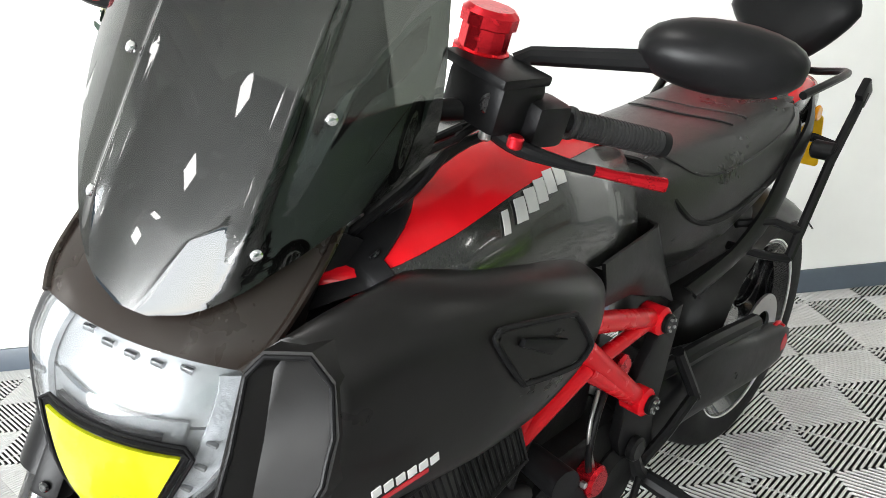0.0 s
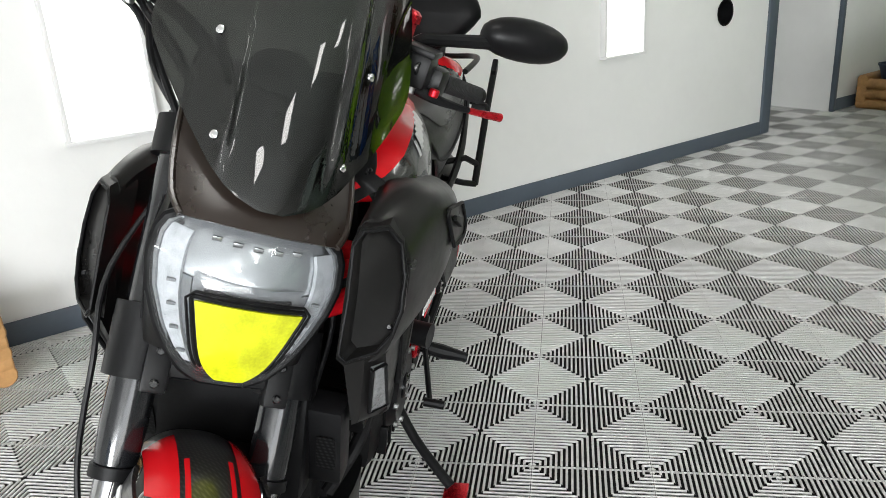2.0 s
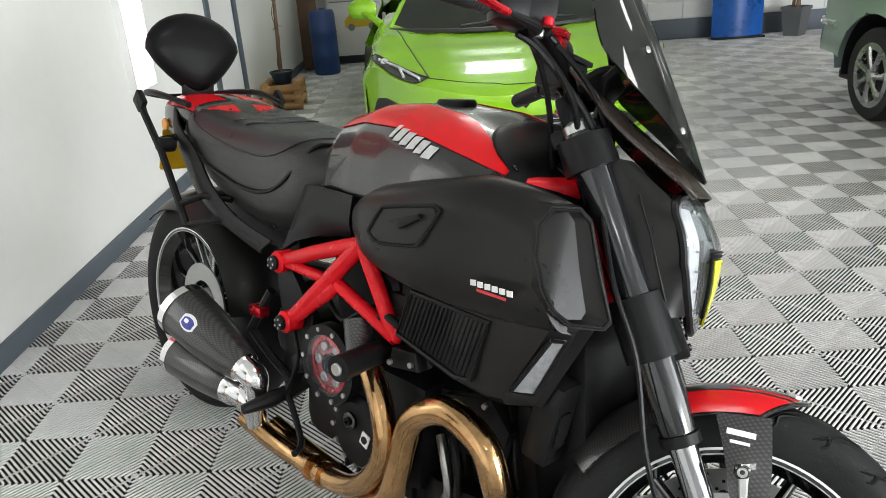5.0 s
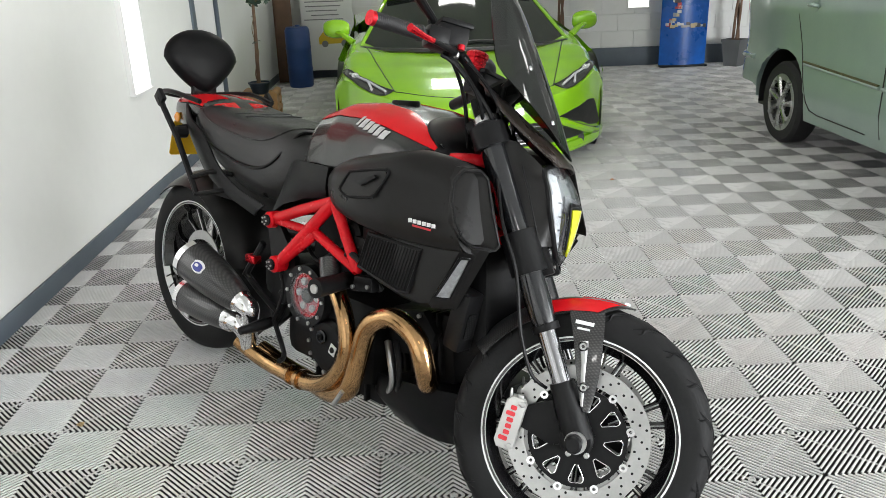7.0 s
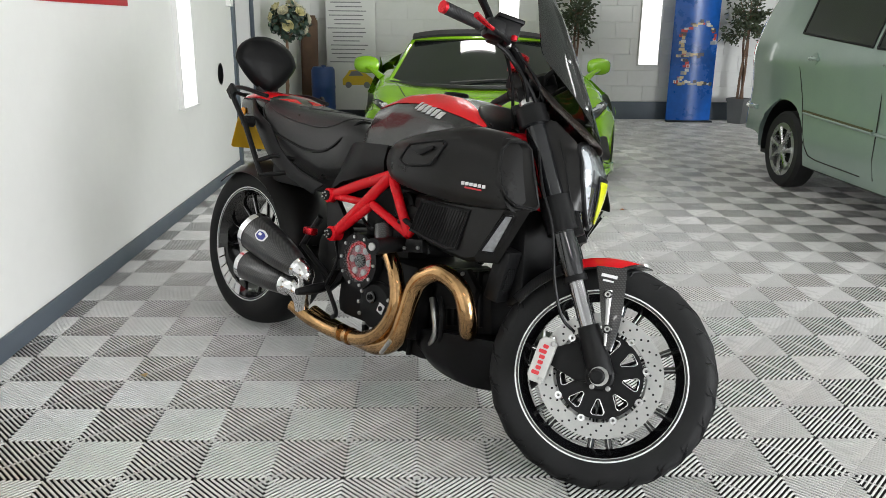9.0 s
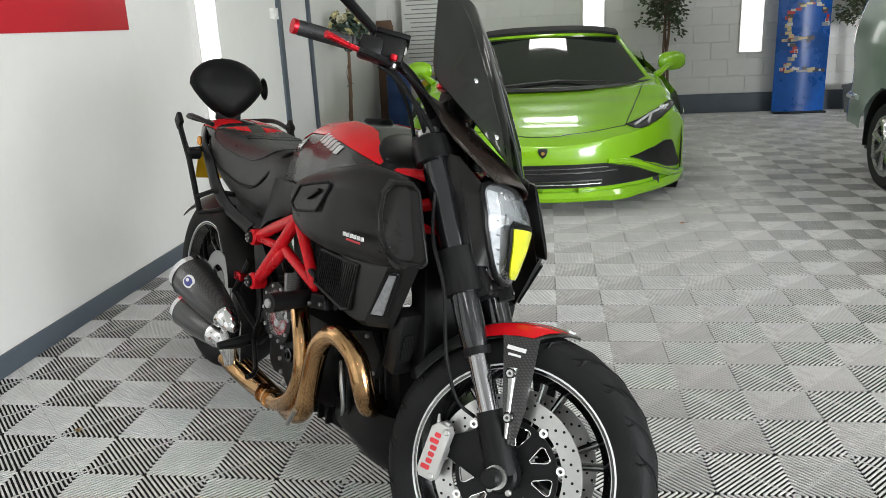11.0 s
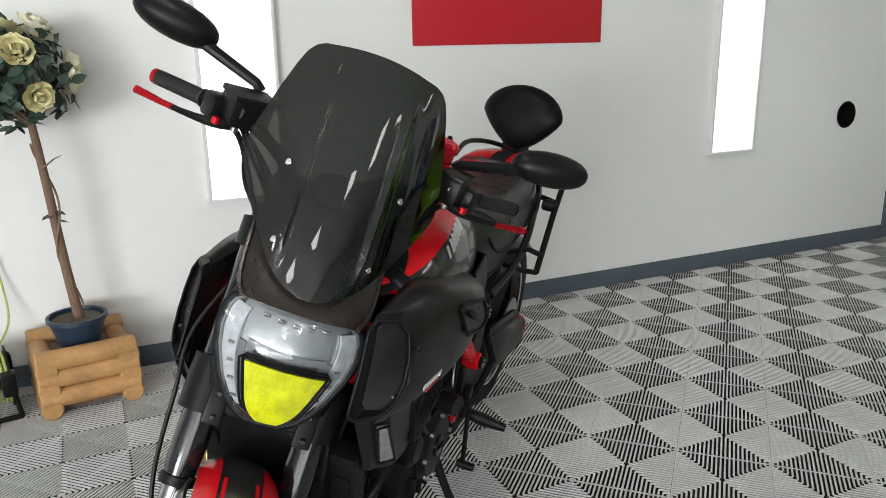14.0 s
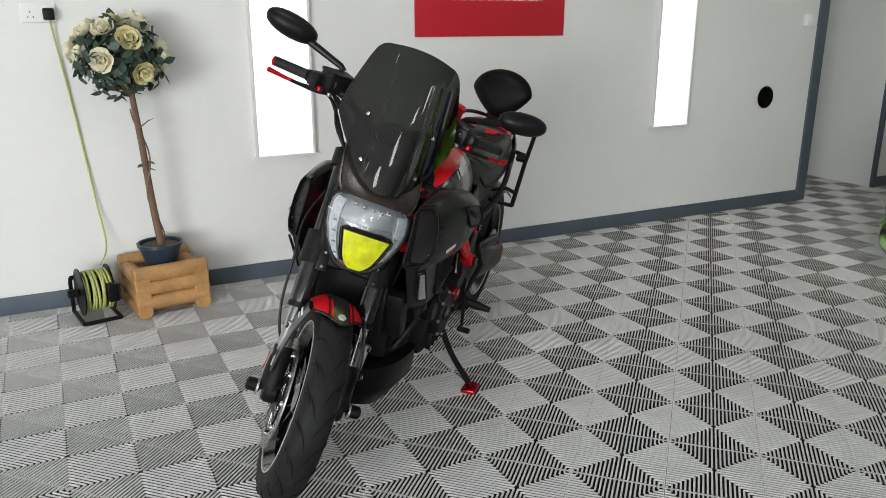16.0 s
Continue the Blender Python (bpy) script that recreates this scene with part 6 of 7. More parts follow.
def rose_tree(m, seed, label, group, lean=0.10):
    rng = random.Random(seed)
    t = thing("rose_tree", m, label, "artificial plant", group)
    part("pot", lathe([(0, 0.0), (0.075, 0.0), (0.105, 0.10), (0.112, 0.10), (0.112, 0.115), (0.100, 0.115), (0.098, 0.085), (0, 0.085)], Matrix.Translation((0, 0, 0.0)), 28), POT_BLUE, t, "dark blue plastic pot")
    part("moss", disc(0.096, 0.02, Matrix.Translation((0, 0, 0.092)), 20, 0.006), SOIL, t)
    top = V(-lean * 1.0, 0, 0.87)
    part("trunk", tube([(0.01, 0, 0.08), (-lean * 0.25, 0.006, 0.32), (-lean * 0.62, -0.004, 0.62), top], [0.020, 0.018, 0.016, 0.014], 10, k=4), BARK, t, "slim brown stem")
    vine = []
    for q in range(30):
        u = q / 29
        a = 9.5 * u
        vine.append((0.01 - lean * (0.05 + 0.95 * u) + 0.023 * math.cos(a), 0.023 * math.sin(a), 0.14 + 0.65 * u))
    part("vine", tube(vine, 0.004, 6), TWIG, t)
    part("twig", tube([(-lean * 0.72, -0.02, 0.70), (-lean * 0.72 + 0.045, -0.035, 0.735), (-lean * 0.72 + 0.07, -0.03, 0.745)], [0.004, 0.003, 0.001], 5), TWIG, t)
    side = bmesh.new()
    for k in range(4):
        leaf_bm(side, Matrix.Translation((-lean * 0.5, 0, 0.50 + 0.012 * k)) @ Matrix.Rotation(k * 1.9, 4, "Z") @ Matrix.Rotation(0.3, 4, "Y"), 0.055, 0.04)
    tagged(part("side_leaves", side, LEAF, t), "", "", "", "stuff")
    c = top + V(-0.035, 0, 0.165)
    # branches, leaves and blooms of the round head
    br = bmesh.new()
    lv = [bmesh.new() for _ in range(6)]
    for k in range(26):
        d = V(rng.gauss(0, 1), rng.gauss(0, 1), rng.gauss(0.15, 0.9)).normalized()
        tube([top + V(0, 0, -0.02), top + V(0, 0, 0.05) + 0.06 * d, c + 0.16 * d], [0.005, 0.004, 0.002], 5, br)
    tagged(part("branches", br, TWIG, t), "", "", "", "stuff")
    for k in range(420):
        d = V(rng.gauss(0, 1), rng.gauss(0, 1), rng.gauss(0, 1)).normalized()
        if d.z < -0.2:
            d.z *= 0.8
        p = c + d * rng.uniform(0.10, 0.215) + V(0, 0, -0.015)
        mm = axis_to(d, p) @ Matrix.Rotation(rng.uniform(0, 6.28), 4, "Z") @ Matrix.Rotation(radians(rng.uniform(-50, 40)), 4, "Y") @ Matrix.Rotation(rng.uniform(-0.6, 0.6), 4, "X")
        leaf_bm(lv[k % 6], mm, rng.uniform(0.045, 0.07), rng.uniform(0.035, 0.05))
    for b in lv:
        tagged(part("leaf_spray", b, LEAF, t), "", "", "", "stuff")
    n, made = 0, []
    while n < 17:
        d = V(rng.gauss(0, 1), rng.gauss(0, 1), rng.gauss(0.35, 0.75)).normalized()
        if d.z < -0.35 or any((d - q).length < 0.46 for q in made):
            made.append(V(9, 9, 9))
            if len(made) > 400:
                break
            continue
        made.append(d)
        part("rose", rose(rng, c + d * rng.uniform(0.165, 0.19), d, rng.uniform(0.047, 0.058)), PETAL if n % 3 else PETAL_IN, t, "cream fabric rose", sharp=70)
        n += 1
    return t


def log_planter(m, group):
    """A square planter of stacked half-round logs."""
    t = thing("log_planter", m, "square planter box of stacked orange-stained logs", "planter", group)
    r, s = 0.040, 0.145
    for lay in range(3):
        for q in range(4):
            d = V((1, 0, -1, 0)[q], (0, 1, 0, -1)[q], 0)
            e = V(-d.y, d.x, 0)
            z = r + lay * 0.077 + (0.0385 if q % 2 else 0)
            if lay == 2 and q % 2:
                z = r + 2 * 0.077 + 0.030
            a, b = d * s - e * (s + 0.035), d * s + e * (s + 0.035)
            a.z = b.z = z
            part("log", tube([a, a + e * 0.006, b - e * 0.006, b], [r - 0.005, r, r, r - 0.005], 16), LOG, t)
    part("liner", box((0, 0, 0.11), (0.25, 0.25, 0.20), 0.01), BARK, t, "dark inside")
    return t


log_planter(pose(-1.395, 2.235, 0, 0, 0, 8), "log planters")
rose_tree(pose(-1.395, 2.235, 0.225, 0, 0, 0), 3, "artificial cream rose tree in a blue pot on a log planter", "rose trees", 0.055)
log_planter(pose(5.03, 2.24, 0, 0, 0, 2), "log planters")
rose_tree(pose(5.03, 2.24, 0.225, 0, 0, 60), 8, "artificial cream rose tree standing upright by the far wall", "rose trees", 0.03)

# cable reel
reel = thing("cable_reel", pose(-1.725, 2.20, 0, 0, 0, -80), "cable reel wound with yellow-green cable on a black stand", "cable reel")
stand = [(-0.10, -0.10, 0.012), (-0.10, -0.10, 0.17), (-0.085, -0.085, 0.205), (0.02, -0.06, 0.205)]
for s in (-1, 1):
    part("stand_tube", tube([(-0.115 * 1, s * 0.075, 0.19), (-0.125, s * 0.085, 0.17), (-0.125, s * 0.085, 0.03), (-0.11, s * 0.085, 0.011), (0.10, s * 0.085, 0.011)], 0.010, 10, k=3), BLACK, reel)
    part("flange", ring(0.018, 0.118, 0.006, axis_to((0, 1, 0), (0, s * 0.068, 0.145)), 36), BLACK, reel, "black reel flange")
part("stand_bar", tube([(-0.12, -0.085, 0.19), (-0.12, 0.085, 0.19)], 0.010, 10), BLACK, reel)
part("stand_bar", tube([(0.10, -0.085, 0.011), (0.10, 0.085, 0.011)], 0.010, 10), BLACK, reel)
part("drum", disc(0.055, 0.13, axis_to((0, 1, 0), (0, 0, 0.145)), 24), BLACK, reel)
for k in range(9):
    part("cable_turn", lathe([(0.095 + 0.008 * math.cos(a), 0.0066 * math.sin(a)) for a in (2 * PI * q / 8 for q in range(8))], axis_to((0.06 * math.sin(k * 2.3), 1, 0.05 * math.cos(k * 1.7)), (0, -0.058 + 0.0145 * k, 0.145)), 30, closed=True), GREEN_CABLE, reel, "turn of yellow-green cable")
part("reel_hub", disc(0.02, 0.05, axis_to((0, 1, 0), (0, -0.10, 0.145)), 16, 0.004), BLACK, reel)
part("reel_socket_box", box((0.10, 0.06, 0.15), (0.06, 0.05, 0.09), 0.008), BLACK, reel)
cord = thing("power_cable", pose(0, 0, 0), "yellow-green power cable hanging from the socket to the reel", "cable")
part("cord", tube([(-1.757, YW - 0.035, 1.43), (-1.745, YW - 0.02, 1.33), (-1.70, YW - 0.012, 0.95), (-1.66, YW - 0.02, 0.55), (-1.64, YW - 0.08, 0.33), (-1.68, 2.26, 0.25)], 0.0045, 8, k=6), GREEN_CABLE, cord)

# fallen leaves
for _m, _mt, _lb in ((pose(-0.62, 1.845, 0.004, 0, 0, 30), LEAF_DRY, "dry yellow leaf on the floor"), (pose(2.09, -0.615, 0.004, 0, 0, 100), LEAF_ORANGE, "orange dry leaf on the floor"), (pose(-1.62, 0.95, 0.004, 0, 0, 75), LEAF_ORANGE, "tiny orange leaf on the floor")):
    _bm = bmesh.new()
    leaf_bm(_bm, Matrix(), 0.035 if _m.translation.x > -1 else 0.014, 0.03 if _m.translation.x > -1 else 0.012, 0.6)
    bmesh.ops.solidify(_bm, geom=_bm.faces[:], thickness=0.001)
    _o = tagged(part("dry_leaf", _bm, _mt), _lb, "leaf")
    _o.matrix_world = _m

# ---- things at the far wall ----
BANNER_BLUE = mat("blue_printed_banner", (0.008, 0.10, 0.42), 0.3, vary=0.45, scale=1.6)
PAPER = mat("white_poster", (0.74, 0.74, 0.72), 0.45, vary=0.03)
GREY_INK = mat("grey_ink", (0.20, 0.20, 0.21), 0.6, vary=0.05)
YELLOW_INK = mat("yellow_ink", (0.65, 0.45, 0.02), 0.5, vary=0.05)
BROWN_BOARD = mat("brown_board", (0.13, 0.07, 0.04), 0.6, vary=0.25, scale=9, bump=0.1)
BARREL_BLUE = mat("blue_drum_plastic", (0.02, 0.06, 0.20), 0.4, vary=0.15)
POT_GREY = mat("dark_grey_pot", (0.12, 0.125, 0.125), 0.6, vary=0.15)
BAY = mat("bay_leaf", (0.055, 0.075, 0.035), 0.5, vary=0.4, scale=6)

ban = thing("display_banner", pose(7.42, -2.875, 0), "tall curved blue display banner with a printed collage", "banner")
rows = []
for q in range(25):
    z = 0.02 + 1.86 * q / 24
    rows.append([V(-0.10 * math.cos(b * 1.35) + 0.10, 0.31 * b, z) for b in (-1 + 2 * k / 14 for k in range(15))])
part("printed_sheet", shell(rows, 0.006), BANNER_BLUE, ban, "blue printed sheet")
part("foot", box((0.02, 0, 0.012), (0.12, 0.62, 0.024), 0.006), BLACK, ban)
_rng = random.Random(5)
_cols = [mat("collage_" + n, c, 0.4, vary=0.1) for n, c in (("white", (0.6, 0.6, 0.58)), ("red", (0.5, 0.05, 0.04)), ("cream", (0.55, 0.45, 0.25)), ("dark", (0.06, 0.06, 0.07)), ("grey", (0.3, 0.32, 0.34)))]
_fig = [V(*p, 0) for p in ((0.24, 1.05), (0.25, 1.15), (0.18, 1.28), (0.05, 1.32), (-0.08, 1.29), (-0.18, 1.2), (-0.19, 1.08), (-0.16, 0.95), (-0.12, 0.82), (-0.10, 0.70), (-0.17, 0.60), (-0.22, 0.54))]
_spots = catmull(_fig, 4) + [V(-0.22 + 0.034 * k, 0.90, 0) for k in range(10)] + [V(-0.22 + 0.033 * k, 0.535, 0) for k in range(15)]
for v in _spots:
    y, z = -v.x + _rng.uniform(-0.02, 0.02), v.y + _rng.uniform(-0.025, 0.025)
    b = max(-1, min(1, y / 0.31))
    part("collage_piece", box((-0.10 * math.cos(b * 1.35) + 0.094 + _rng.uniform(-0.002, 0.001), y, z), (0.004, _rng.uniform(0.035, 0.085), _rng.uniform(0.025, 0.05)), 0, rot=Matrix.Rotation(-b * 0.42, 3, "Z")), _cols[_rng.randrange(5)], ban)
part("heading_bar", box((-0.008, 0, 1.70), (0.004, 0.34, 0.022)), PAPER, ban)
part("heading_bar", box((-0.006, 0, 1.64), (0.004, 0.28, 0.014)), PAPER, ban)

pos = thing("poster_board", pose(7.55, 1.78, 0.12), "white poster with grey text and a small yellow car", "poster")
part("board", box((0, 0, 0.85), (0.02, 0.66, 1.70), 0.003), PAPER, pos)
for k in range(17):
    part("text_bar", box((-0.0125, 0.02 + 0.02 * (k % 3), 1.52 - 0.055 * k), (0.003, 0.50 - 0.05 * (k % 4), 0.012)), GREY_INK, pos)
text_mesh("heading", "You're in safe hands", 0.058, Matrix.Translation((-0.013, 0, 1.60)) @ Matrix.Rotation(-PI / 2, 4, "Z") @ Matrix.Rotation(PI / 2, 4, "X"), GREY_INK, pos)
car_o = [(-0.20, 0.0), (-0.205, 0.08), (-0.17, 0.12), (-0.11, 0.20), (0.02, 0.215), (0.10, 0.17), (0.17, 0.115), (0.205, 0.09), (0.205, 0.01)]
part("car_picture", plate(car_o, Matrix.Translation((-0.013, -0.08, 0.33)) @ Matrix.Rotation(-PI / 2, 4, "Z") @ Matrix.Rotation(PI / 2, 4, "X"), 0.003), YELLOW_INK, pos, "small yellow printed car")
for _y in (0.045, -0.205):
    part("picture_wheel", disc(0.042, 0.005, axis_to((1, 0, 0), (-0.0135, _y, 0.335)), 18), GREY_INK, pos)
part("picture_window", plate([(-0.12, 0.125), (-0.085, 0.185), (0.015, 0.195), (0.08, 0.13)], Matrix.Translation((-0.0145, -0.08, 0.33)) @ Matrix.Rotation(-PI / 2, 4, "Z") @ Matrix.Rotation(PI / 2, 4, "X"), 0.003), GREY_INK, pos)
for s in (-1, 1):
    part("foot", box((0.0, s * 0.28, -0.06), (0.25, 0.03, 0.12), 0.01), GREY_SKIRT, pos)

brd = thing("leaning_boards", pose(7.3, 2.34, 0, 0, 0, 0), "brown wooden boards leaning upright against the wall", "boards")
for k in range(3):
    part("board", moved(box((0, 0, 0.68), (0.03, 0.20, 1.36 - 0.06 * k), 0.003), Matrix.Translation((-0.05 * k + 0.1, -0.02 * k, 0)) @ Matrix.Rotation(0.06, 4, "Y")), BROWN_BOARD, brd)
brl = thing("blue_drum", pose(7.0, 2.10, 0), "upright blue plastic drum", "drum")
part("body", lathe([(0, 0), (0.14, 0), (0.15, 0.02), (0.152, 0.2), (0.158, 0.22), (0.152, 0.24), (0.152, 0.45), (0.158, 0.47), (0.152, 0.49), (0.15, 0.68), (0.13, 0.72), (0, 0.72)], Matrix(), 32), BARREL_BLUE, brl)
part("bung", disc(0.03, 0.02, Matrix.Translation((0.06, 0, 0.727)), 16, 0.004), BARREL_BLUE, brl)


def bay_tree(m, seed):
    rng = random.Random(seed)
    t = thing("bay_tree", m, "small potted tree with a bare trunk and a loose green crown", "tree", "potted trees")
    part("pot", lathe([(0, 0), (0.13, 0), (0.17, 0.30), (0.185, 0.30), (0.185, 0.34), (0.165, 0.34), (0.16, 0.30), (0, 0.30)], Matrix.Rotation(PI / 4, 4, "Z"), 4), POT_GREY, t, "square dark grey pot", sharp=20)
    for k in range(3):
        a = 2.1 * k
        part("trunk", tube([(0.04 * math.cos(a), 0.04 * math.sin(a), 0.28), (0.03 * math.cos(a + 1), 0.03 * math.sin(a + 1), 0.7), (0.03 * math.cos(a + 2.4), 0.03 * math.sin(a + 2.4), 1.2), (0.14 * math.cos(a), 0.14 * math.sin(a), 1.6)], [0.02, 0.016, 0.014, 0.006], 8, k=4), BARK, t, "twisted brown trunk")
    br = bmesh.new()
    lv = bmesh.new()
    for k in range(40):
        a, e = rng.uniform(0, 6.28), rng.uniform(-0.3, 1.2)
        d = V(math.cos(a) * math.cos(e), math.sin(a) * math.cos(e), math.sin(e))
        p0 = V(0, 0, rng.uniform(1.1, 1.5))
        L = rng.uniform(0.18, 0.36)
        tube([p0, p0 + d * L * 0.5, p0 + d * L + V(0, 0, -0.03)], [0.005, 0.003, 0.001], 4, br)
        for q in range(26):
            p = p0 + d * L * rng.uniform(0.35, 1.05) + V(rng.gauss(0, 0.03), rng.gauss(0, 0.03), rng.gauss(0, 0.03))
            mm = axis_to(d + V(rng.gauss(0, 0.6), rng.gauss(0, 0.6), rng.gauss(-0.2, 0.5)), p) @ Matrix.Rotation(-PI / 2 + rng.gauss(0, 0.4), 4, "Y")
            leaf_bm(lv, mm, rng.uniform(0.045, 0.075), rng.uniform(0.02, 0.03))
    tagged(part("branches", br, BARK, t), "", "", "", "stuff")
    tagged(part("crown", lv, BAY, t), "", "", "", "stuff")
    return t


bay_tree(pose(7.35, -1.22, 0), 11)
bay_tree(pose(7.35, -3.52, 0, 0, 0, 40), 12)

# ---- green sports car ----
GREEN = mat("lime_green_paint", (0.26, 0.56, 0.012), 0.2, vary=0.03, coat=1.0, rough_vary=0.03)
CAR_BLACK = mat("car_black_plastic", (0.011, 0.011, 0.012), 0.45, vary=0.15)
CAR_GLASS = mat("dark_car_glass", (0.012, 0.014, 0.014), 0.05, vary=0, coat=0.5)
SOFT_TOP = mat("black_fabric_roof", (0.014, 0.014, 0.015), 0.8, vary=0.15, bump=0.2, bump_scale=200)
LAMP_BLACK = mat("dark_lamp_housing", (0.02, 0.02, 0.022), 0.2, vary=0.2, scale=30, coat=0.8)
CAR_TYRE = mat("car_tyre", (0.02, 0.02, 0.021), 0.7, vary=0.15)
ALLOY = mat("silver_alloy", (0.55, 0.55, 0.55), 0.28, metal=0.9, vary=0.06)


def interp(t, x):
    if x <= t[0][0]:
        return t[0][1]
    for (a, p), (b, q) in zip(t, t[1:]):
        if x <= b:
            f = (x - a) / (b - a)
            f = f * f * (3 - 2 * f) * 0.5 + f * 0.5
            return p + (q - p) * f
    return t[-1][1]


lam = thing("sports_car", Matrix.Translation((3.37, 0.275, 0)) @ Matrix.Rotation(PI, 4, "Z") @ Matrix.Diagonal((1, 1.07, 1, 1)), "lime green low sports car with a black fabric roof", "car")
HALF = [(-3.35, 0.86), (-3.1, 0.95), (-2.5, 0.985), (-1.8, 0.94), (-0.9, 0.925), (0.0, 0.955), (0.3, 0.955), (1.1, 0.955)]
HOODC = [(-0.75, 0.80), (-0.3, 0.775), (0.0, 0.74), (0.3, 0.685), (0.55, 0.63), (0.75, 0.58), (0.92, 0.53), (1.07, 0.475)]
CREST = [(-0.75, 0.86), (-0.35, 0.83), (0.0, 0.765), (0.25, 0.695), (0.5, 0.62), (0.65, 0.575), (0.80, 0.53), (0.95, 0.495), (1.07, 0.47)]


def nose_x(y, z):
    """The front face of the car."""
    return 1.075 - 0.86 * abs(y) ** 2.6 - 0.10 * max(0, z - 0.40) - 0.18 * max(0, 0.36 - z) * (1 - 0.5 * abs(y))


def hood_z(x, y):
    w = interp(HALF, x)
    f = min(1, abs(y) / w)
    zc, zr = interp(HOODC, x), interp(CREST, x)
    ridge = math.exp(-((f - 0.80) / 0.22) ** 2)
    edge = max(0, f - 0.86) / 0.14
    return zc + (zr - zc) * ridge + 0.012 * math.exp(-((f - 0.45) / 0.06) ** 2) * min(1, max(0, (0.8 - x))) - 0.16 * edge ** 2


rows = []
for q in range(31):
    f = q / 30
    row = []
    for k in range(49):
        b = -1 + 2 * k / 48
        w1 = 0.955 * b
        xn = nose_x(w1, 0.49) - 0.006
        x = -0.72 + (xn + 0.72) * f
        y = b * interp(HALF, x)
        row.append(V(x, y, hood_z(x, y)))
    rows.append(row)
hood_edge = rows[-1]
face = []
for q in range(17):
    f = q / 16
    row = []
    for p in hood_edge:
        z = p.z + (0.13 - p.z) * f
        row.append(V(min(p.x + 0.12 * min(1, f * 6), nose_x(p.y, z)), p.y, z))
    face.append(row)
body = grid(rows + face[1:])
# flanks and tail
for s in (-1, 1):
    fl = []
    for q in range(41):
        x = 0.31 - 3.66 * q / 40
        w = interp(HALF, x)
        zt = interp([(-3.35, 0.80), (-2.6, 0.90), (-1.6, 0.84), (-0.7, 0.80), (0.0, 0.70), (0.31, 0.60)], x)
        fl.append([V(x, s * (w - 0.05 * abs(z_ - 0.45) ** 1.5 - 0.02 * max(0, 0.3 - z_)), z_) for z_ in (0.15 + (zt - 0.15) * k / 12 for k in range(13))])
    # leave out the wheel arches
    bmf = bmesh.new()
    vs = [[bmf.verts.new(p) for p in r] for r in fl]
    for a, b in zip(vs, vs[1:]):
        for i in range(12):
            c = sum((v.co for v in (a[i], a[i + 1], b[i + 1], b[i])), V(0, 0, 0)) / 4
            if min(math.hypot(c.x - 0.0, c.z - 0.33), math.hypot(c.x + 2.62, c.z - 0.34)) > 0.37:
                bmf.faces.new((a[i], a[i + 1], b[i + 1], b[i]))
    for v in bmf.verts:
        for cx, cz in ((0.0, 0.33), (-2.62, 0.34)):
            d = math.hypot(v.co.x - cx, v.co.z - cz)
            if v.link_faces and d < 0.385:
                v.co.x, v.co.z = cx + (v.co.x - cx) * 0.385 / d, cz + (v.co.z - cz) * 0.385 / d
    body = join(body, bmf)
deck = []
for q in range(21):
    x = -1.55 - 1.8 * q / 20
    w = interp(HALF, x) - 0.03
    z0 = interp([(-3.35, 0.82), (-2.4, 0.98), (-1.55, 1.10)], x)
    zs = interp([(-3.35, 0.80), (-2.6, 0.90), (-1.55, 0.84)], x)
    deck.append([V(x, w * b, zs + (z0 - zs) * (1 - abs(b) ** 3)) for b in (-1 + 2 * k / 16 for k in range(17))])
body = join(body, grid(deck))
body = join(body, grid([[V(-3.35, 0.86 * b, z) for b in (-1 + 2 * k / 8 for k in range(9))] for z in (0.82, 0.5, 0.2)]))
part("body", body, GREEN, lam, "glossy lime green bodywork", sharp=40)


def face_plate(name, outline, off, depth, material, label="", parent=None):
    """A shaped piece lying on the curved front face; outline as upper and lower (y, z) edges, from inside out."""
    up, lo = outline
    y0, y1 = up[0][0], up[-1][0]
    rows = []
    for q in range(25):
        y = y0 + (y1 - y0) * q / 24
        a, b = interp(up, y), interp(lo, y)
        rows.append([V(nose_x(y, z) + off, y, z) for z in (a + (b - a) * k / 5 for k in range(6))])
    bm = grid(rows)
    bmesh.ops.recalc_face_normals(bm, faces=bm.faces)
    bmesh.ops.solidify(bm, geom=bm.faces[:], thickness=0.01)
    return part(name, bm, material, parent or lam, label)


def flip(e, s):
    """An edge for the left or the right side, running with rising y."""
    return [(s * y, z) for y, z in e][::s]


gr = face_plate("lower_grille", ([(-0.76, 0.20), (-0.64, 0.26), (-0.52, 0.315), (-0.37, 0.352), (0.37, 0.352), (0.52, 0.315), (0.64, 0.26), (0.76, 0.20)], [(-0.76, 0.192), (0.76, 0.192)]), 0.008, 0.06, CAR_BLACK, "black lower grille")
for z, w in ((0.325, 0.40), (0.295, 0.46), (0.238, 0.36)):
    part("grille_bar", tube([V(nose_x(y, z) + 0.012, y, z) for y in (-w, -w / 2, 0, w / 2, w)], 0.008, 6), LAMP_BLACK, gr)
part("grille_trim", tube([V(nose_x(y, 0.215) + 0.012, y, 0.215) for y in (-0.36, -0.2, 0, 0.2, 0.36)], 0.004, 6), ALLOY, gr)
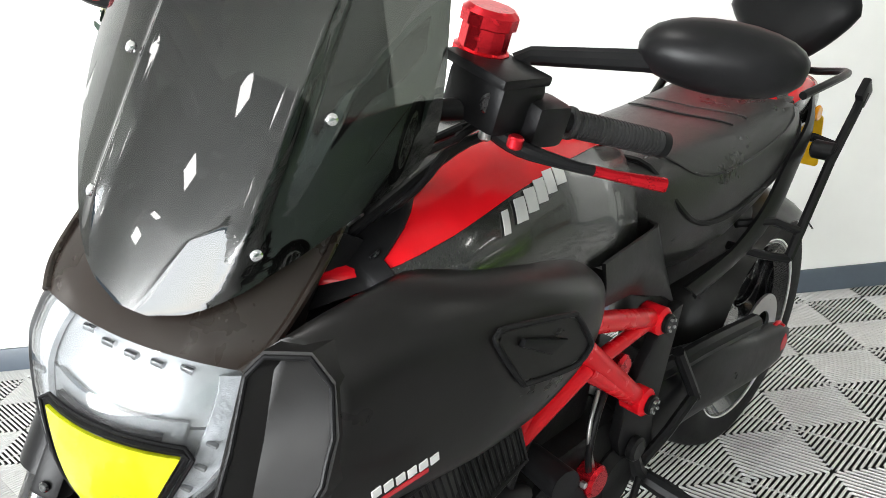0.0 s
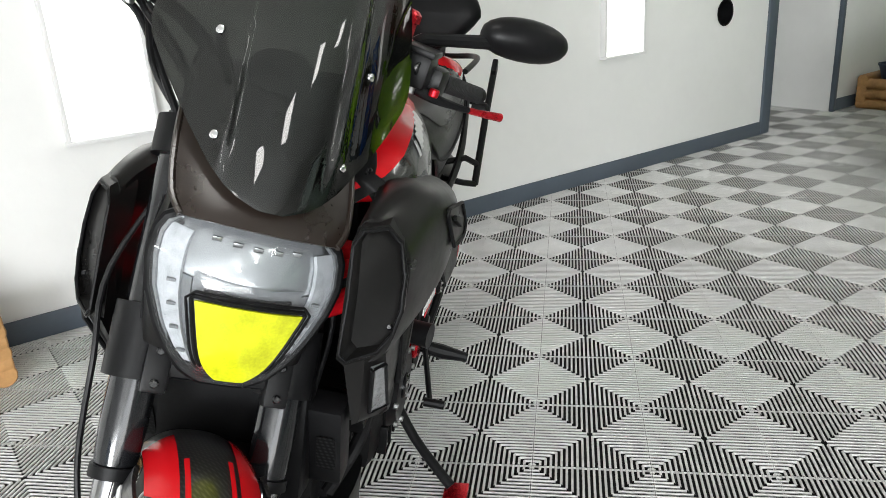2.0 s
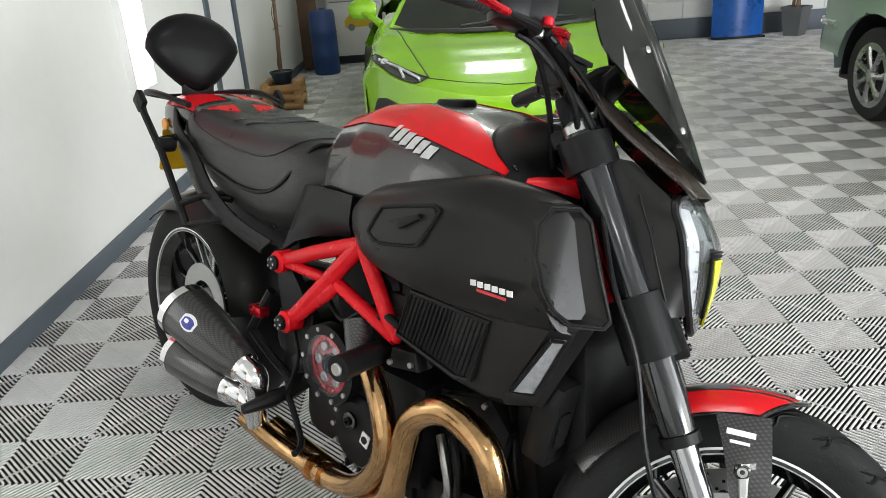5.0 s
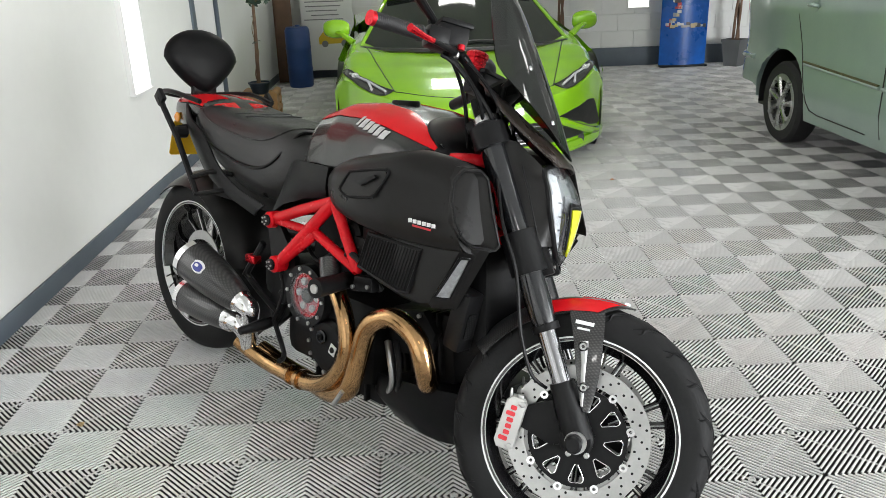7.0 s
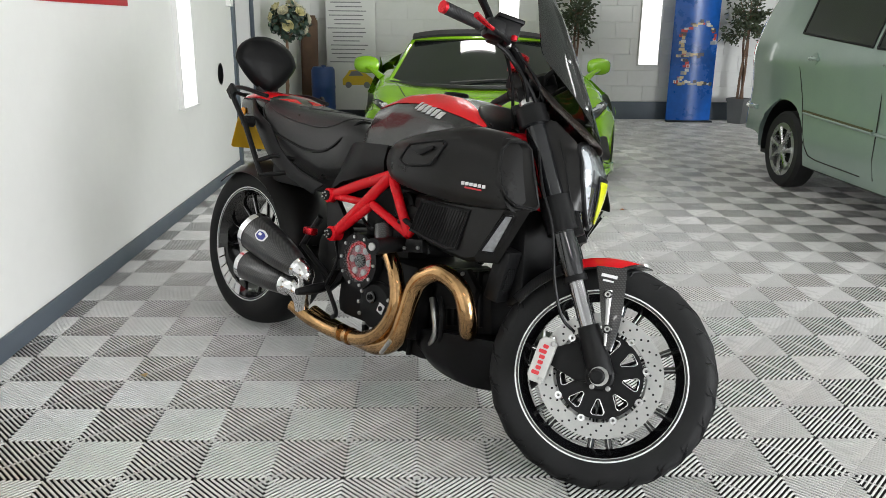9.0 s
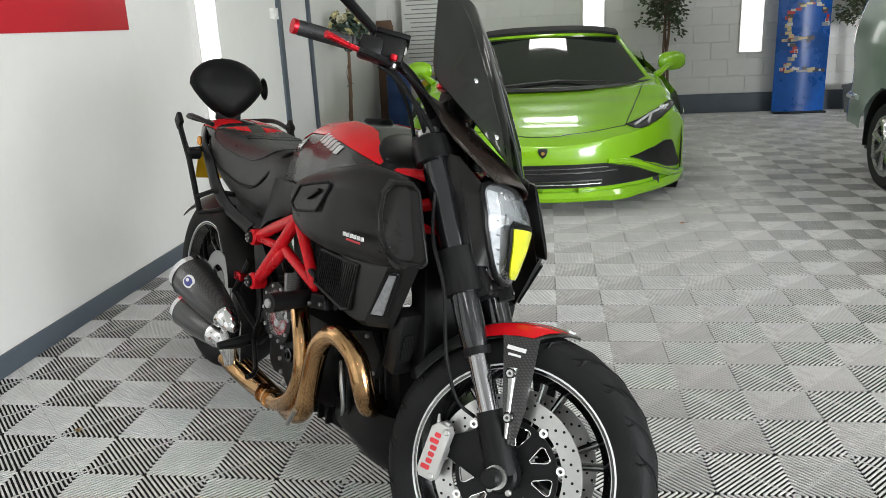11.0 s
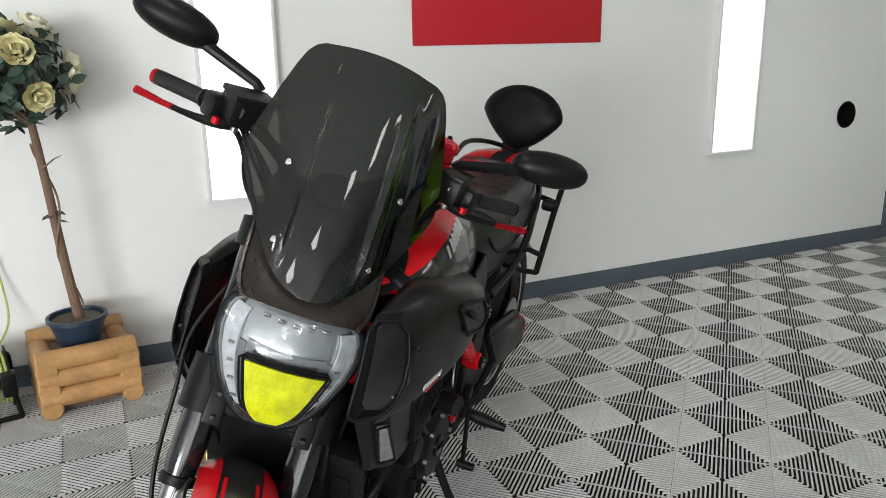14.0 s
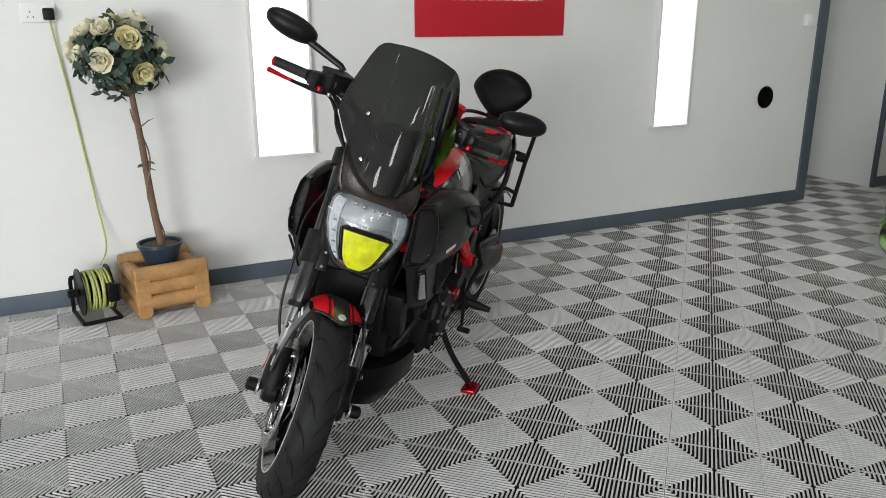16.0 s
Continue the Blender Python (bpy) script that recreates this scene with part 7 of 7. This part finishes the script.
for s in (-1, 1):
    face_plate("side_intake", (flip([(0.55, 0.372), (0.70, 0.405), (0.80, 0.432), (0.85, 0.420), (0.915, 0.26), (0.925, 0.235)], s), flip([(0.55, 0.366), (0.70, 0.300), (0.84, 0.228), (0.90, 0.215), (0.925, 0.225)], s)), 0.010, 0.05, CAR_BLACK, "black triangular side intake")
    # raised blade between the ducts
    bl = [(0.40, 0.362), (0.55, 0.335), (0.72, 0.248), (0.86, 0.180), (0.95, 0.170)]
    part("bumper_blade", tube([V(nose_x(y, z) + 0.016, s * y, z) for y, z in bl], [0.014, 0.028, 0.030, 0.028, 0.016], 8, k=3), GREEN, lam, "green bumper blade")
    # lamp
    fa = [(0.765, 0.53), (0.805, 0.61), (0.62, 0.755), (0.42, 0.855), (0.26, 0.893)]
    fb = [(0.765, 0.53), (0.68, 0.60), (0.55, 0.69), (0.41, 0.79), (0.26, 0.893)]

    def on_hood(x, y, up):
        return V(x, s * y, hood_z(x, y) + up) + V(up * 0.4, 0, 0)

    fa2, fb2 = ([(v.x, v.y) for v in catmull([(x, y, 0) for x, y in e], 4)] for e in (fa, fb))
    rws = [[on_hood(ax + (bx - ax) * k / 5, ay + (by - ay) * k / 5, 0.007) for k in range(6)] for (ax, ay), (bx, by) in zip(fa2, fb2)]
    lm = part("headlamp", shell(rws, 0.012), LAMP_BLACK, lam, "dark angular headlamp")
    part("lamp_rim", tube([r[0] for r in rws] + [r[-1] for r in rws[::-1]], 0.004, 6), CAR_BLACK, lm)
    n_ = len(rws)
    for i0, k0, i1, k1 in ((3, 2, 8, 4), (8, 4, 12, 2), (8, 4, 6, 1)):
        part("light_strip", tube([rws[i0][k0] + V(0.006, 0, 0.006), rws[i1][k1] + V(0.006, 0, 0.006)], 0.009, 6), INDICATOR, lm)
    part("lamp_lens", disc(0.026, 0.014, axis_to((1, s * 0.3, 0.5), rws[11][3] + V(0.006, 0, 0.006)), 16, 0.005), CHROME, lm)
    # mirror
    mi = part("mirror_arm", tube([(-0.36, s * 0.84, 0.80), (-0.46, s * 0.93, 0.865), (-0.52, s * 0.98, 0.88)], [0.03, 0.022, 0.02], 8), GREEN, lam)
    rws = []
    for q in range(11):
        th = PI * q / 10
        rr = math.sin(th) ** 0.6
        rws.append([V(-0.56 + 0.06 * rr * math.cos(a) + 0.05 * math.cos(th), s * (0.985 - 0.11 * math.cos(th)), 0.905 + 0.078 * rr * math.sin(a)) for a in (2 * PI * k / 16 for k in range(16))])
    part("mirror_shell", grid(rws, closed=True), GREEN, mi, "lime green mirror shell")
    # wheels
    for wx, r in ((0.0, 0.325), (-2.62, 0.345)):
        wh = part("wheel", lathe([(0.0, 0.0), (0.06, 0.0), (0.24, -0.02), (0.25, 0.02), (0.255, 0.03)], axis_to((0, s, 0), (wx, s * 0.88, r)), 32), CAR_BLACK, lam, "black alloy wheel")
        part("tyre", lathe([(0.25, -0.22), (r - 0.03, -0.23), (r, -0.20), (r, -0.03), (r - 0.03, 0.0), (0.25, 0.01)], axis_to((0, s, 0), (wx, s * 0.90, r)), 40, closed=True), CAR_TYRE, wh)
        part("arch_liner", lathe([(0.37, -0.30), (0.37, -0.005), (0.385, 0.0)], axis_to((0, s, 0), (wx, s * 0.935, r)), 40), CAR_BLACK, lam)
# lip
lip = []
for q in range(33):
    b = -1 + 2 * q / 32
    y = 0.955 * b
    k = 0.020 if 0.42 < abs(b) < 0.62 else 0.0
    xx = nose_x(y, 0.17)
    lip.append([V(xx - 0.10, y, 0.185), V(xx + 0.035, y, 0.165), V(xx + 0.062, y, 0.132), V(xx + 0.052, y, 0.105 - k * 0.5), V(xx - 0.12, y, 0.10)])
part("splitter", grid(lip, closed=True, cap=True), GREEN, lam, "lime green front splitter", sharp=30)
for y in (-0.22, 0.0, 0.22):
    part("splitter_fin", box((nose_x(y, 0.2) + 0.02, y, 0.18), (0.06, 0.008, 0.035)), GREEN, lam)
part("nose_badge", plate([(-0.026, 0.03), (0.026, 0.03), (0.03, 0.012), (0.018, -0.018), (0, -0.034), (-0.018, -0.018), (-0.03, 0.012)], Matrix.Translation((nose_x(0, 0.435) + 0.008, 0, 0.435)) @ Matrix.Rotation(PI / 2, 4, "Z") @ Matrix.Rotation(PI / 2, 4, "X"), 0.008, 0.002), CAR_BLACK, lam, "small black shield badge")
part("badge_figure", disc(0.012, 0.004, axis_to((1, 0, 0), (nose_x(0, 0.435) + 0.014, 0, 0.435)), 8), mat("gold_badge", (0.6, 0.35, 0.08), 0.3, metal=0.8), lam)
# shut lines of the bonnet
for s in (-1, 1):
    pts = []
    for q in range(12):
        f = q / 11
        x = -0.15 + 0.93 * f
        y = s * (0.74 - 0.22 * f)
        pts.append(V(x, y, hood_z(x, y) + 0.0015))
    part("bonnet_seam", tube(pts, 0.003, 5), CAR_BLACK, lam)
pts = []
for k in range(21):
    b = -1 + 2 * k / 20
    y = 0.52 * b
    x = 0.93 - 0.15 * b * b + (0.02 if abs(b) < 0.2 else 0)
    pts.append(V(x, y, hood_z(x, y) + 0.0015))
part("bonnet_seam", tube(pts, 0.003, 5), CAR_BLACK, lam)
# windscreen, pillars and roof
ws = []
for q in range(9):
    f = q / 8
    ws.append([V(0.02 - 0.20 * b * b - (0.80 - 0.06 * b * b) * f, (0.78 - 0.19 * f) * b, 0.765 + 0.02 * b * b + (0.375 - 0.045 * b * b) * f) for b in (-1 + 2 * k / 16 for k in range(17))])
part("windscreen", shell(ws, 0.006), CAR_GLASS, lam, "dark windscreen")
part("scuttle", tube([r + V(0.03, 0, -0.01) for r in ws[0]], 0.02, 6), CAR_BLACK, lam)
for s in (-1, 1):
    e = [r[-1 if s > 0 else 0] for r in ws]
    part("pillar", tube(e, 0.017, 8), GREEN, lam, "green windscreen pillar")
    sd = [[e[0] + V(-0.05, 0, -0.02), e[4], e[8]], [V(-1.0, s * 0.80, 0.80), V(-1.05, s * 0.70, 0.98), V(-1.1, s * 0.58, 1.12)], [V(-1.6, s * 0.80, 0.84), V(-1.6, s * 0.70, 0.98), V(-1.6, s * 0.56, 1.10)]]
    part("side_window", shell(sd, 0.006), CAR_GLASS, lam, "dark side window")
part("header_rail", tube([p + V(0.0, 0, 0.006) for p in ws[-1]], 0.013, 8), GREEN, lam, "green windscreen header")
rf = []
for q in range(11):
    f = q / 10
    rf.append([V(-0.79 - 0.06 * b * b * (1 - f) - 0.85 * f, (0.60 - 0.02 * f) * b, 1.182 - 0.045 * abs(b) ** 3 + 0.040 * math.sin(PI * min(1, f * 1.1)) - 0.05 * f ** 3) for b in (-1 + 2 * k / 14 for k in range(15))])
part("fabric_roof", shell(rf, 0.02), SOFT_TOP, lam, "black fabric roof")
part("wiper", tube([(0.0, -0.3, 0.79), (-0.06, 0.1, 0.815), (-0.04, 0.45, 0.80)], 0.008, 6), CAR_BLACK, lam)
part("underside", box((-1.2, 0, 0.16), (3.8, 1.5, 0.06)), CAR_BLACK, lam)

# ---- pale green people carrier ----
SAGE = mat("pale_green_metallic_paint", (0.37, 0.475, 0.43), 0.2, metal=0.15, vary=0.03, coat=1.0, rough_vary=0.03)
mpv = thing("family_car", Matrix.Translation((2.98, -2.98, 0)) @ Matrix.Rotation(PI, 4, "Z"), "pale metallic green family car parked nose towards the door", "car")
# local: forward +x, the rear axle at x = 0; the flank seen is y = -0.88
MW = [(-0.95, 0.66), (-0.88, 0.79), (-0.72, 0.872), (-0.3, 0.898), (0.6, 0.885), (2.0, 0.885), (2.8, 0.87), (3.2, 0.80), (3.4, 0.62)]


def flank(x, z):
    """Half width of the car at a height."""
    w = interp(MW, x)
    return w - 0.30 * max(0, z - 1.0) ** 1.35 - 0.06 * max(0, 0.42 - z) - 0.012 * math.cos((z - 0.75) * 9)


TOP = [(-0.95, 0.95), (-0.90, 1.05), (-0.78, 1.30), (-0.62, 1.52), (-0.3, 1.60), (0.6, 1.64), (1.4, 1.60), (1.75, 1.50), (2.45, 1.05), (2.6, 1.0), (3.2, 0.86), (3.4, 0.65)]
b2 = bmesh.new()
for s in (-1, 1):
    vs = []
    for q in range(85):
        x = -0.95 + 4.35 * q / 84
        zt = interp(TOP, x)
        zb = interp([(-0.5, 0.40), (-0.30, 0.36), (0.2, 0.245)], x)
        vs.append([b2.verts.new(V(x, s * flank(x, z), z)) for z in (zb + (zt - zb) * k / 30 for k in range(31))])
    for a, b in zip(vs, vs[1:]):
        for i in range(30):
            c = (a[i].co + b[i + 1].co) / 2
            if min(math.hypot(c.x, c.z - 0.31), math.hypot(c.x - 2.60, c.z - 0.31)) > 0.385:
                b2.faces.new((a[i], a[i + 1], b[i + 1], b[i]))
    for row in vs:
        for v in row:
            for cx in (0.0, 2.60):
                d = math.hypot(v.co.x - cx, v.co.z - 0.31)
                if v.link_faces and d < 0.40:
                    v.co.x, v.co.z = cx + (v.co.x - cx) * 0.40 / d, 0.31 + (v.co.z - 0.31) * 0.40 / d
for v in [v for v in b2.verts if not v.link_faces]:
    b2.verts.remove(v)
roof = []
for q in range(43):
    x = -0.95 + 4.35 * q / 42
    zt = interp(TOP, x)
    w = flank(x, zt)
    roof.append([V(x, w * b, zt + 0.02 * (1 - b * b)) for b in (-1 + 2 * k / 10 for k in range(11))])
b2 = join(b2, grid(roof))
b2 = join(b2, grid([[V(-0.95 - 0.03 * (1 - b * b), flank(-0.95, z) * b, z) for b in (-1 + 2 * k / 8 for k in range(9))] for z in (0.20, 0.45, 0.70, 0.95)]))
part("body", b2, SAGE, mpv, "pale green metallic bodywork", sharp=40)
for s in (-1, 1):
    for x0, x1, z0, z1 in ((0.10, 1.10, 1.223, 1.145), (1.16, 2.25, 1.14, 1.10)):
        rws = []
        for q in range(9):
            x = x0 + (x1 - x0) * q / 8
            zl = z0 + (z1 - z0) * q / 8
            zt = max(zl + 0.02, interp(TOP, x) - 0.10)
            rws.append([V(x, s * (flank(x, z) + 0.004), z) for z in (zl + (zt - zl) * k / 6 for k in range(7))])
        gl_ = part("side_glass", shell(rws, 0.006), CAR_GLASS, mpv, "dark side window")
        loop = [r[0] for r in rws] + list(rws[-1]) + [r[-1] for r in rws[::-1]] + list(rws[0][::-1])
        part("glass_seal", tube(loop, 0.009, 6, cap=False), CAR_BLACK, gl_)
    y = s * 0.895
    part("rub_strip", tube([V(x, s * (flank(x, z) + 0.006), z) for x, z in ((0.33, 0.640), (0.8, 0.622), (1.27, 0.606))], 0.014, 8), SAGE, mpv, "body-coloured rub strip")
    part("rub_strip", tube([V(x, s * (flank(x, 0.60) + 0.006), 0.604 - 0.02 * (x - 1.3)) for x in (1.31, 1.8, 2.2)], 0.014, 8), SAGE, mpv, "body-coloured rub strip")
    part("strip_trim", tube([V(x, s * (flank(x, z) + 0.014), z) for x, z in ((0.33, 0.655), (0.8, 0.637), (1.27, 0.621))], 0.009, 6), mat("olive_chrome_trim" if s < 0 else "olive_chrome_trim_b", (0.25, 0.25, 0.12), 0.2, metal=0.8, vary=0), mpv)
    for x in (0.30, 1.285):
        part("door_gap", tube([V(x + dx, s * (flank(x, z) + 0.0005), z) for dx, z in (((-0.17, 1.18), (-0.12, 0.97), (-0.05, 0.75), (0.045, 0.535), (0.13, 0.39), (0.19, 0.335), (0.30, 0.318), (0.9, 0.31)) if x < 1 else ((0, 1.12), (0, 0.8), (0.04, 0.45), (0.07, 0.31)))], 0.004, 5), CAR_BLACK, mpv)
    for x in (0.40, 1.38):
        h = part("door_handle", tube([V(x - 0.07, s * (flank(x, 1.045) + 0.014), 1.040), V(x, s * (flank(x, 1.045) + 0.030), 1.047), V(x + 0.07, s * (flank(x, 1.045) + 0.014), 1.040)], [0.012, 0.016, 0.012], 8), SAGE, mpv, "oval door handle")
        part("handle_cup", disc(0.045, 0.006, axis_to((0, s, 0), (x, s * (flank(x, 1.043) + 0.001), 1.043)), 18), SAGE, h)
    # tail lamp
    tl = []
    for q in range(7):
        z = 0.80 + 0.36 * q / 6
        tl.append([V(-0.93 + 0.05 * q / 6 + dx, s * (flank(-0.93 + 0.05 * q / 6 + dx, z) + 0.006), z) for dx in (0.0, 0.05, 0.11 + 0.02 * math.sin(PI * q / 6))])
    part("tail_lamp", shell(tl, 0.012), RED_GLOSS, mpv, "red tail lamp")
    part("bumper", tube([V(x, s * (interp(MW, x) + 0.004), 0.60) for x in (-0.94, -0.88, -0.72, -0.5)], 0.022, 8), SAGE, mpv)
    part("sill", box((1.3, s * 0.845, 0.265), (1.8, 0.05, 0.06), 0.015), SAGE, mpv)
    for wx in (0.0, 2.60):
        wh = part("wheel", ring(0.17, 0.215, 0.08, axis_to((0, s, 0), (wx, s * 0.83, 0.31)), 40), ALLOY, mpv, "silver alloy wheel")
        for k in range(7):
            a = 2 * PI * k / 7
            part("spoke", tube([V(wx + 0.04 * math.cos(a), s * 0.862, 0.31 + 0.04 * math.sin(a)), V(wx + 0.115 * math.cos(a + 0.05), s * 0.868, 0.31 + 0.115 * math.sin(a + 0.05)), V(wx + 0.185 * math.cos(a + 0.1), s * 0.862, 0.31 + 0.185 * math.sin(a + 0.1))], [0.022, 0.020, 0.028], 8), ALLOY, wh)
        part("hub_cap", disc(0.055, 0.04, axis_to((0, s, 0), (wx, s * 0.86, 0.31)), 20, 0.012), ALLOY, wh)
        part("brake_dark", disc(0.19, 0.02, axis_to((0, s, 0), (wx, s * 0.79, 0.31)), 30), CAR_BLACK, wh)
        part("tyre", lathe([(0.215, -0.16), (0.285, -0.175), (0.308, -0.15), (0.308, -0.03), (0.285, 0.0), (0.215, -0.005)], axis_to((0, s, 0), (wx, s * 0.875, 0.31)), 44, closed=True), CAR_TYRE, wh)
        part("arch_liner", grid([[V(wx + r * math.cos(a), s * y, 0.31 + r * math.sin(a)) for r, y in ((0.10, 0.62), (0.40, 0.62), (0.402, 0.866))] for a in (radians(-8 + 196 * k / 24) for k in range(25))]), CAR_BLACK, mpv)
part("underside", box((1.3, 0, 0.22), (3.9, 1.5, 0.06)), CAR_BLACK, mpv)
part("rear_glass", shell([[V(-0.915 + 0.24 * f, 0.62 * b, 1.08 + 0.42 * f) for b in (-1, -0.5, 0, 0.5, 1)] for f in (0, 0.5, 1)], 0.004), CAR_GLASS, mpv)
# added black block, its colour stands for the shade inside the cabin
part("cabin_shade_block", box((0.9, 0, 0.95), (2.4, 1.4, 0.16), 0.03), CAR_BLACK, mpv, "dark block standing in for the shaded cabin")

# ---- ribbed floor tiles, 0.3 m, laid across the room at 45 degrees ----
TS, NR = 0.3, 22
# this base sheet is coloured near black for the shade between the ribs
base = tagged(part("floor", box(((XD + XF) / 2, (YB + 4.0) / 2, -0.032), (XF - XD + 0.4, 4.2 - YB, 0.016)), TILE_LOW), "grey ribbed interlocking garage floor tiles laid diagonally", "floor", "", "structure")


def tile_arrays(fine=True):
    """Ribs of one tile: in each quarter they run across the tile's edge, up to its diagonals."""
    vs, fs = [], []
    pitch, w, h, e = TS / NR, 0.0064, 0.0046, 0.0015

    def rib(p0, p1, side, top=0.0, ww=w, d=h):
        """A bar with upright flanks and a small chamfer, open below."""
        k = len(vs)
        a, b = side * (ww / 2), side * (ww / 2 - e)
        z0, z1, z2 = V(0, 0, -d), V(0, 0, top - e), V(0, 0, top)
        row = ((-a, z0), (-a, z1), (-b, z2), (b, z2), (a, z1), (a, z0)) if fine else ((-a, z0), (-a, z2), (a, z2), (a, z0))
        n = len(row)
        for p in (p0, p1):
            vs.extend([p + q + z for q, z in row])
        for i in range(n - 1):
            fs.append((k + i, k + i + 1, k + n + 1 + i, k + n + i))

    half = TS / 2
    for q in range(4):
        ca, sa = (1, 0, -1, 0)[q], (0, 1, 0, -1)[q]
        out, side = V(ca, sa, 0), V(-sa, ca, 0)
        for i in range(NR):
            t = -half + (i + 0.5) * pitch
            if abs(t) < half - 0.0005:
                rib(out * (abs(t) + 0.0005) + side * t, out * (half - 0.0006) + side * t, side)
        rib(side * (-half) + out * (half - 0.0022), side * half + out * (half - 0.0022), out, -0.003, 0.003, h)
    return vs, fs


_c45 = math.cos(PI / 4)
tv, tf = tile_arrays()
tile_mesh = bpy.data.meshes.new("tile")
tile_mesh.from_pydata([tuple(v) for v in tv], [], tf)
tile_mesh.materials.append(TILE)
turn = pose(0, 0, 0, 0, 0, -45)
cells = []
for i in range(-70, 70):
    for j in range(-70, 70):
        x, y = TS * _c45 * (i + j + 1), TS * _c45 * (j - i)
        if XD - 0.2 < x < XF + 0.19 and YB - 0.15 < y < (YW + 0.2 if not 3.6 < x < 4.7 else 3.95):
            cells.append((x, y))
cells.sort(key=lambda c: math.hypot(c[0] + 0.5, c[1] - 0.1))
for x, y in cells[:300]:
    o = new("floor_tile", tile_mesh)
    o.matrix_world = Matrix.Translation((x, y, 0)) @ turn
    o.parent = base
def joined(name, spots, mesh):
    """Many tiles as one mesh."""
    vs, fs = mesh
    arr = np.array([tuple(turn @ v) for v in vs])
    pts = np.concatenate([arr + (x, y, 0) for x, y in spots])
    me = bpy.data.meshes.new(name)
    me.from_pydata(pts.tolist(), [], [tuple(k * len(arr) + i for i in f) for k in range(len(spots)) for f in fs])
    me.materials.append(TILE)
    ob = new(name, me)
    ob.parent = base
    tagged(ob, "", "", "", "stuff")


inside = [c for c in cells[300:] if c[0] > -3.0 and c[1] > -3.8]
joined("floor_tiles_beyond", inside, (tv, tf))
joined("floor_tiles_behind", [c for c in cells[300:] if not (c[0] > -3.0 and c[1] > -3.8)], tile_arrays(False))

# ---- painted blocks of the far wall, laid half over half ----
def block_mesh(w, name):
    me = mesh_of(box((0, 0, 0), (0.013, w, 0.211), 0.003, 1), name)
    me.materials.append(WHITE_WALL)
    return me


blk, half_blk = block_mesh(0.436, "block"), block_mesh(0.216, "half_block")
for r in range(12):
    z = 0.245 + 0.108 + 0.215 * r
    if z > H - 0.1:
        break
    y = YB + 0.22 * (r % 2) + 0.22
    while y < 2.3:
        o = new("block", blk)
        o.matrix_world = Matrix.Translation((XF + 0.0068, y, z))
        o.parent = far
        y += 0.44
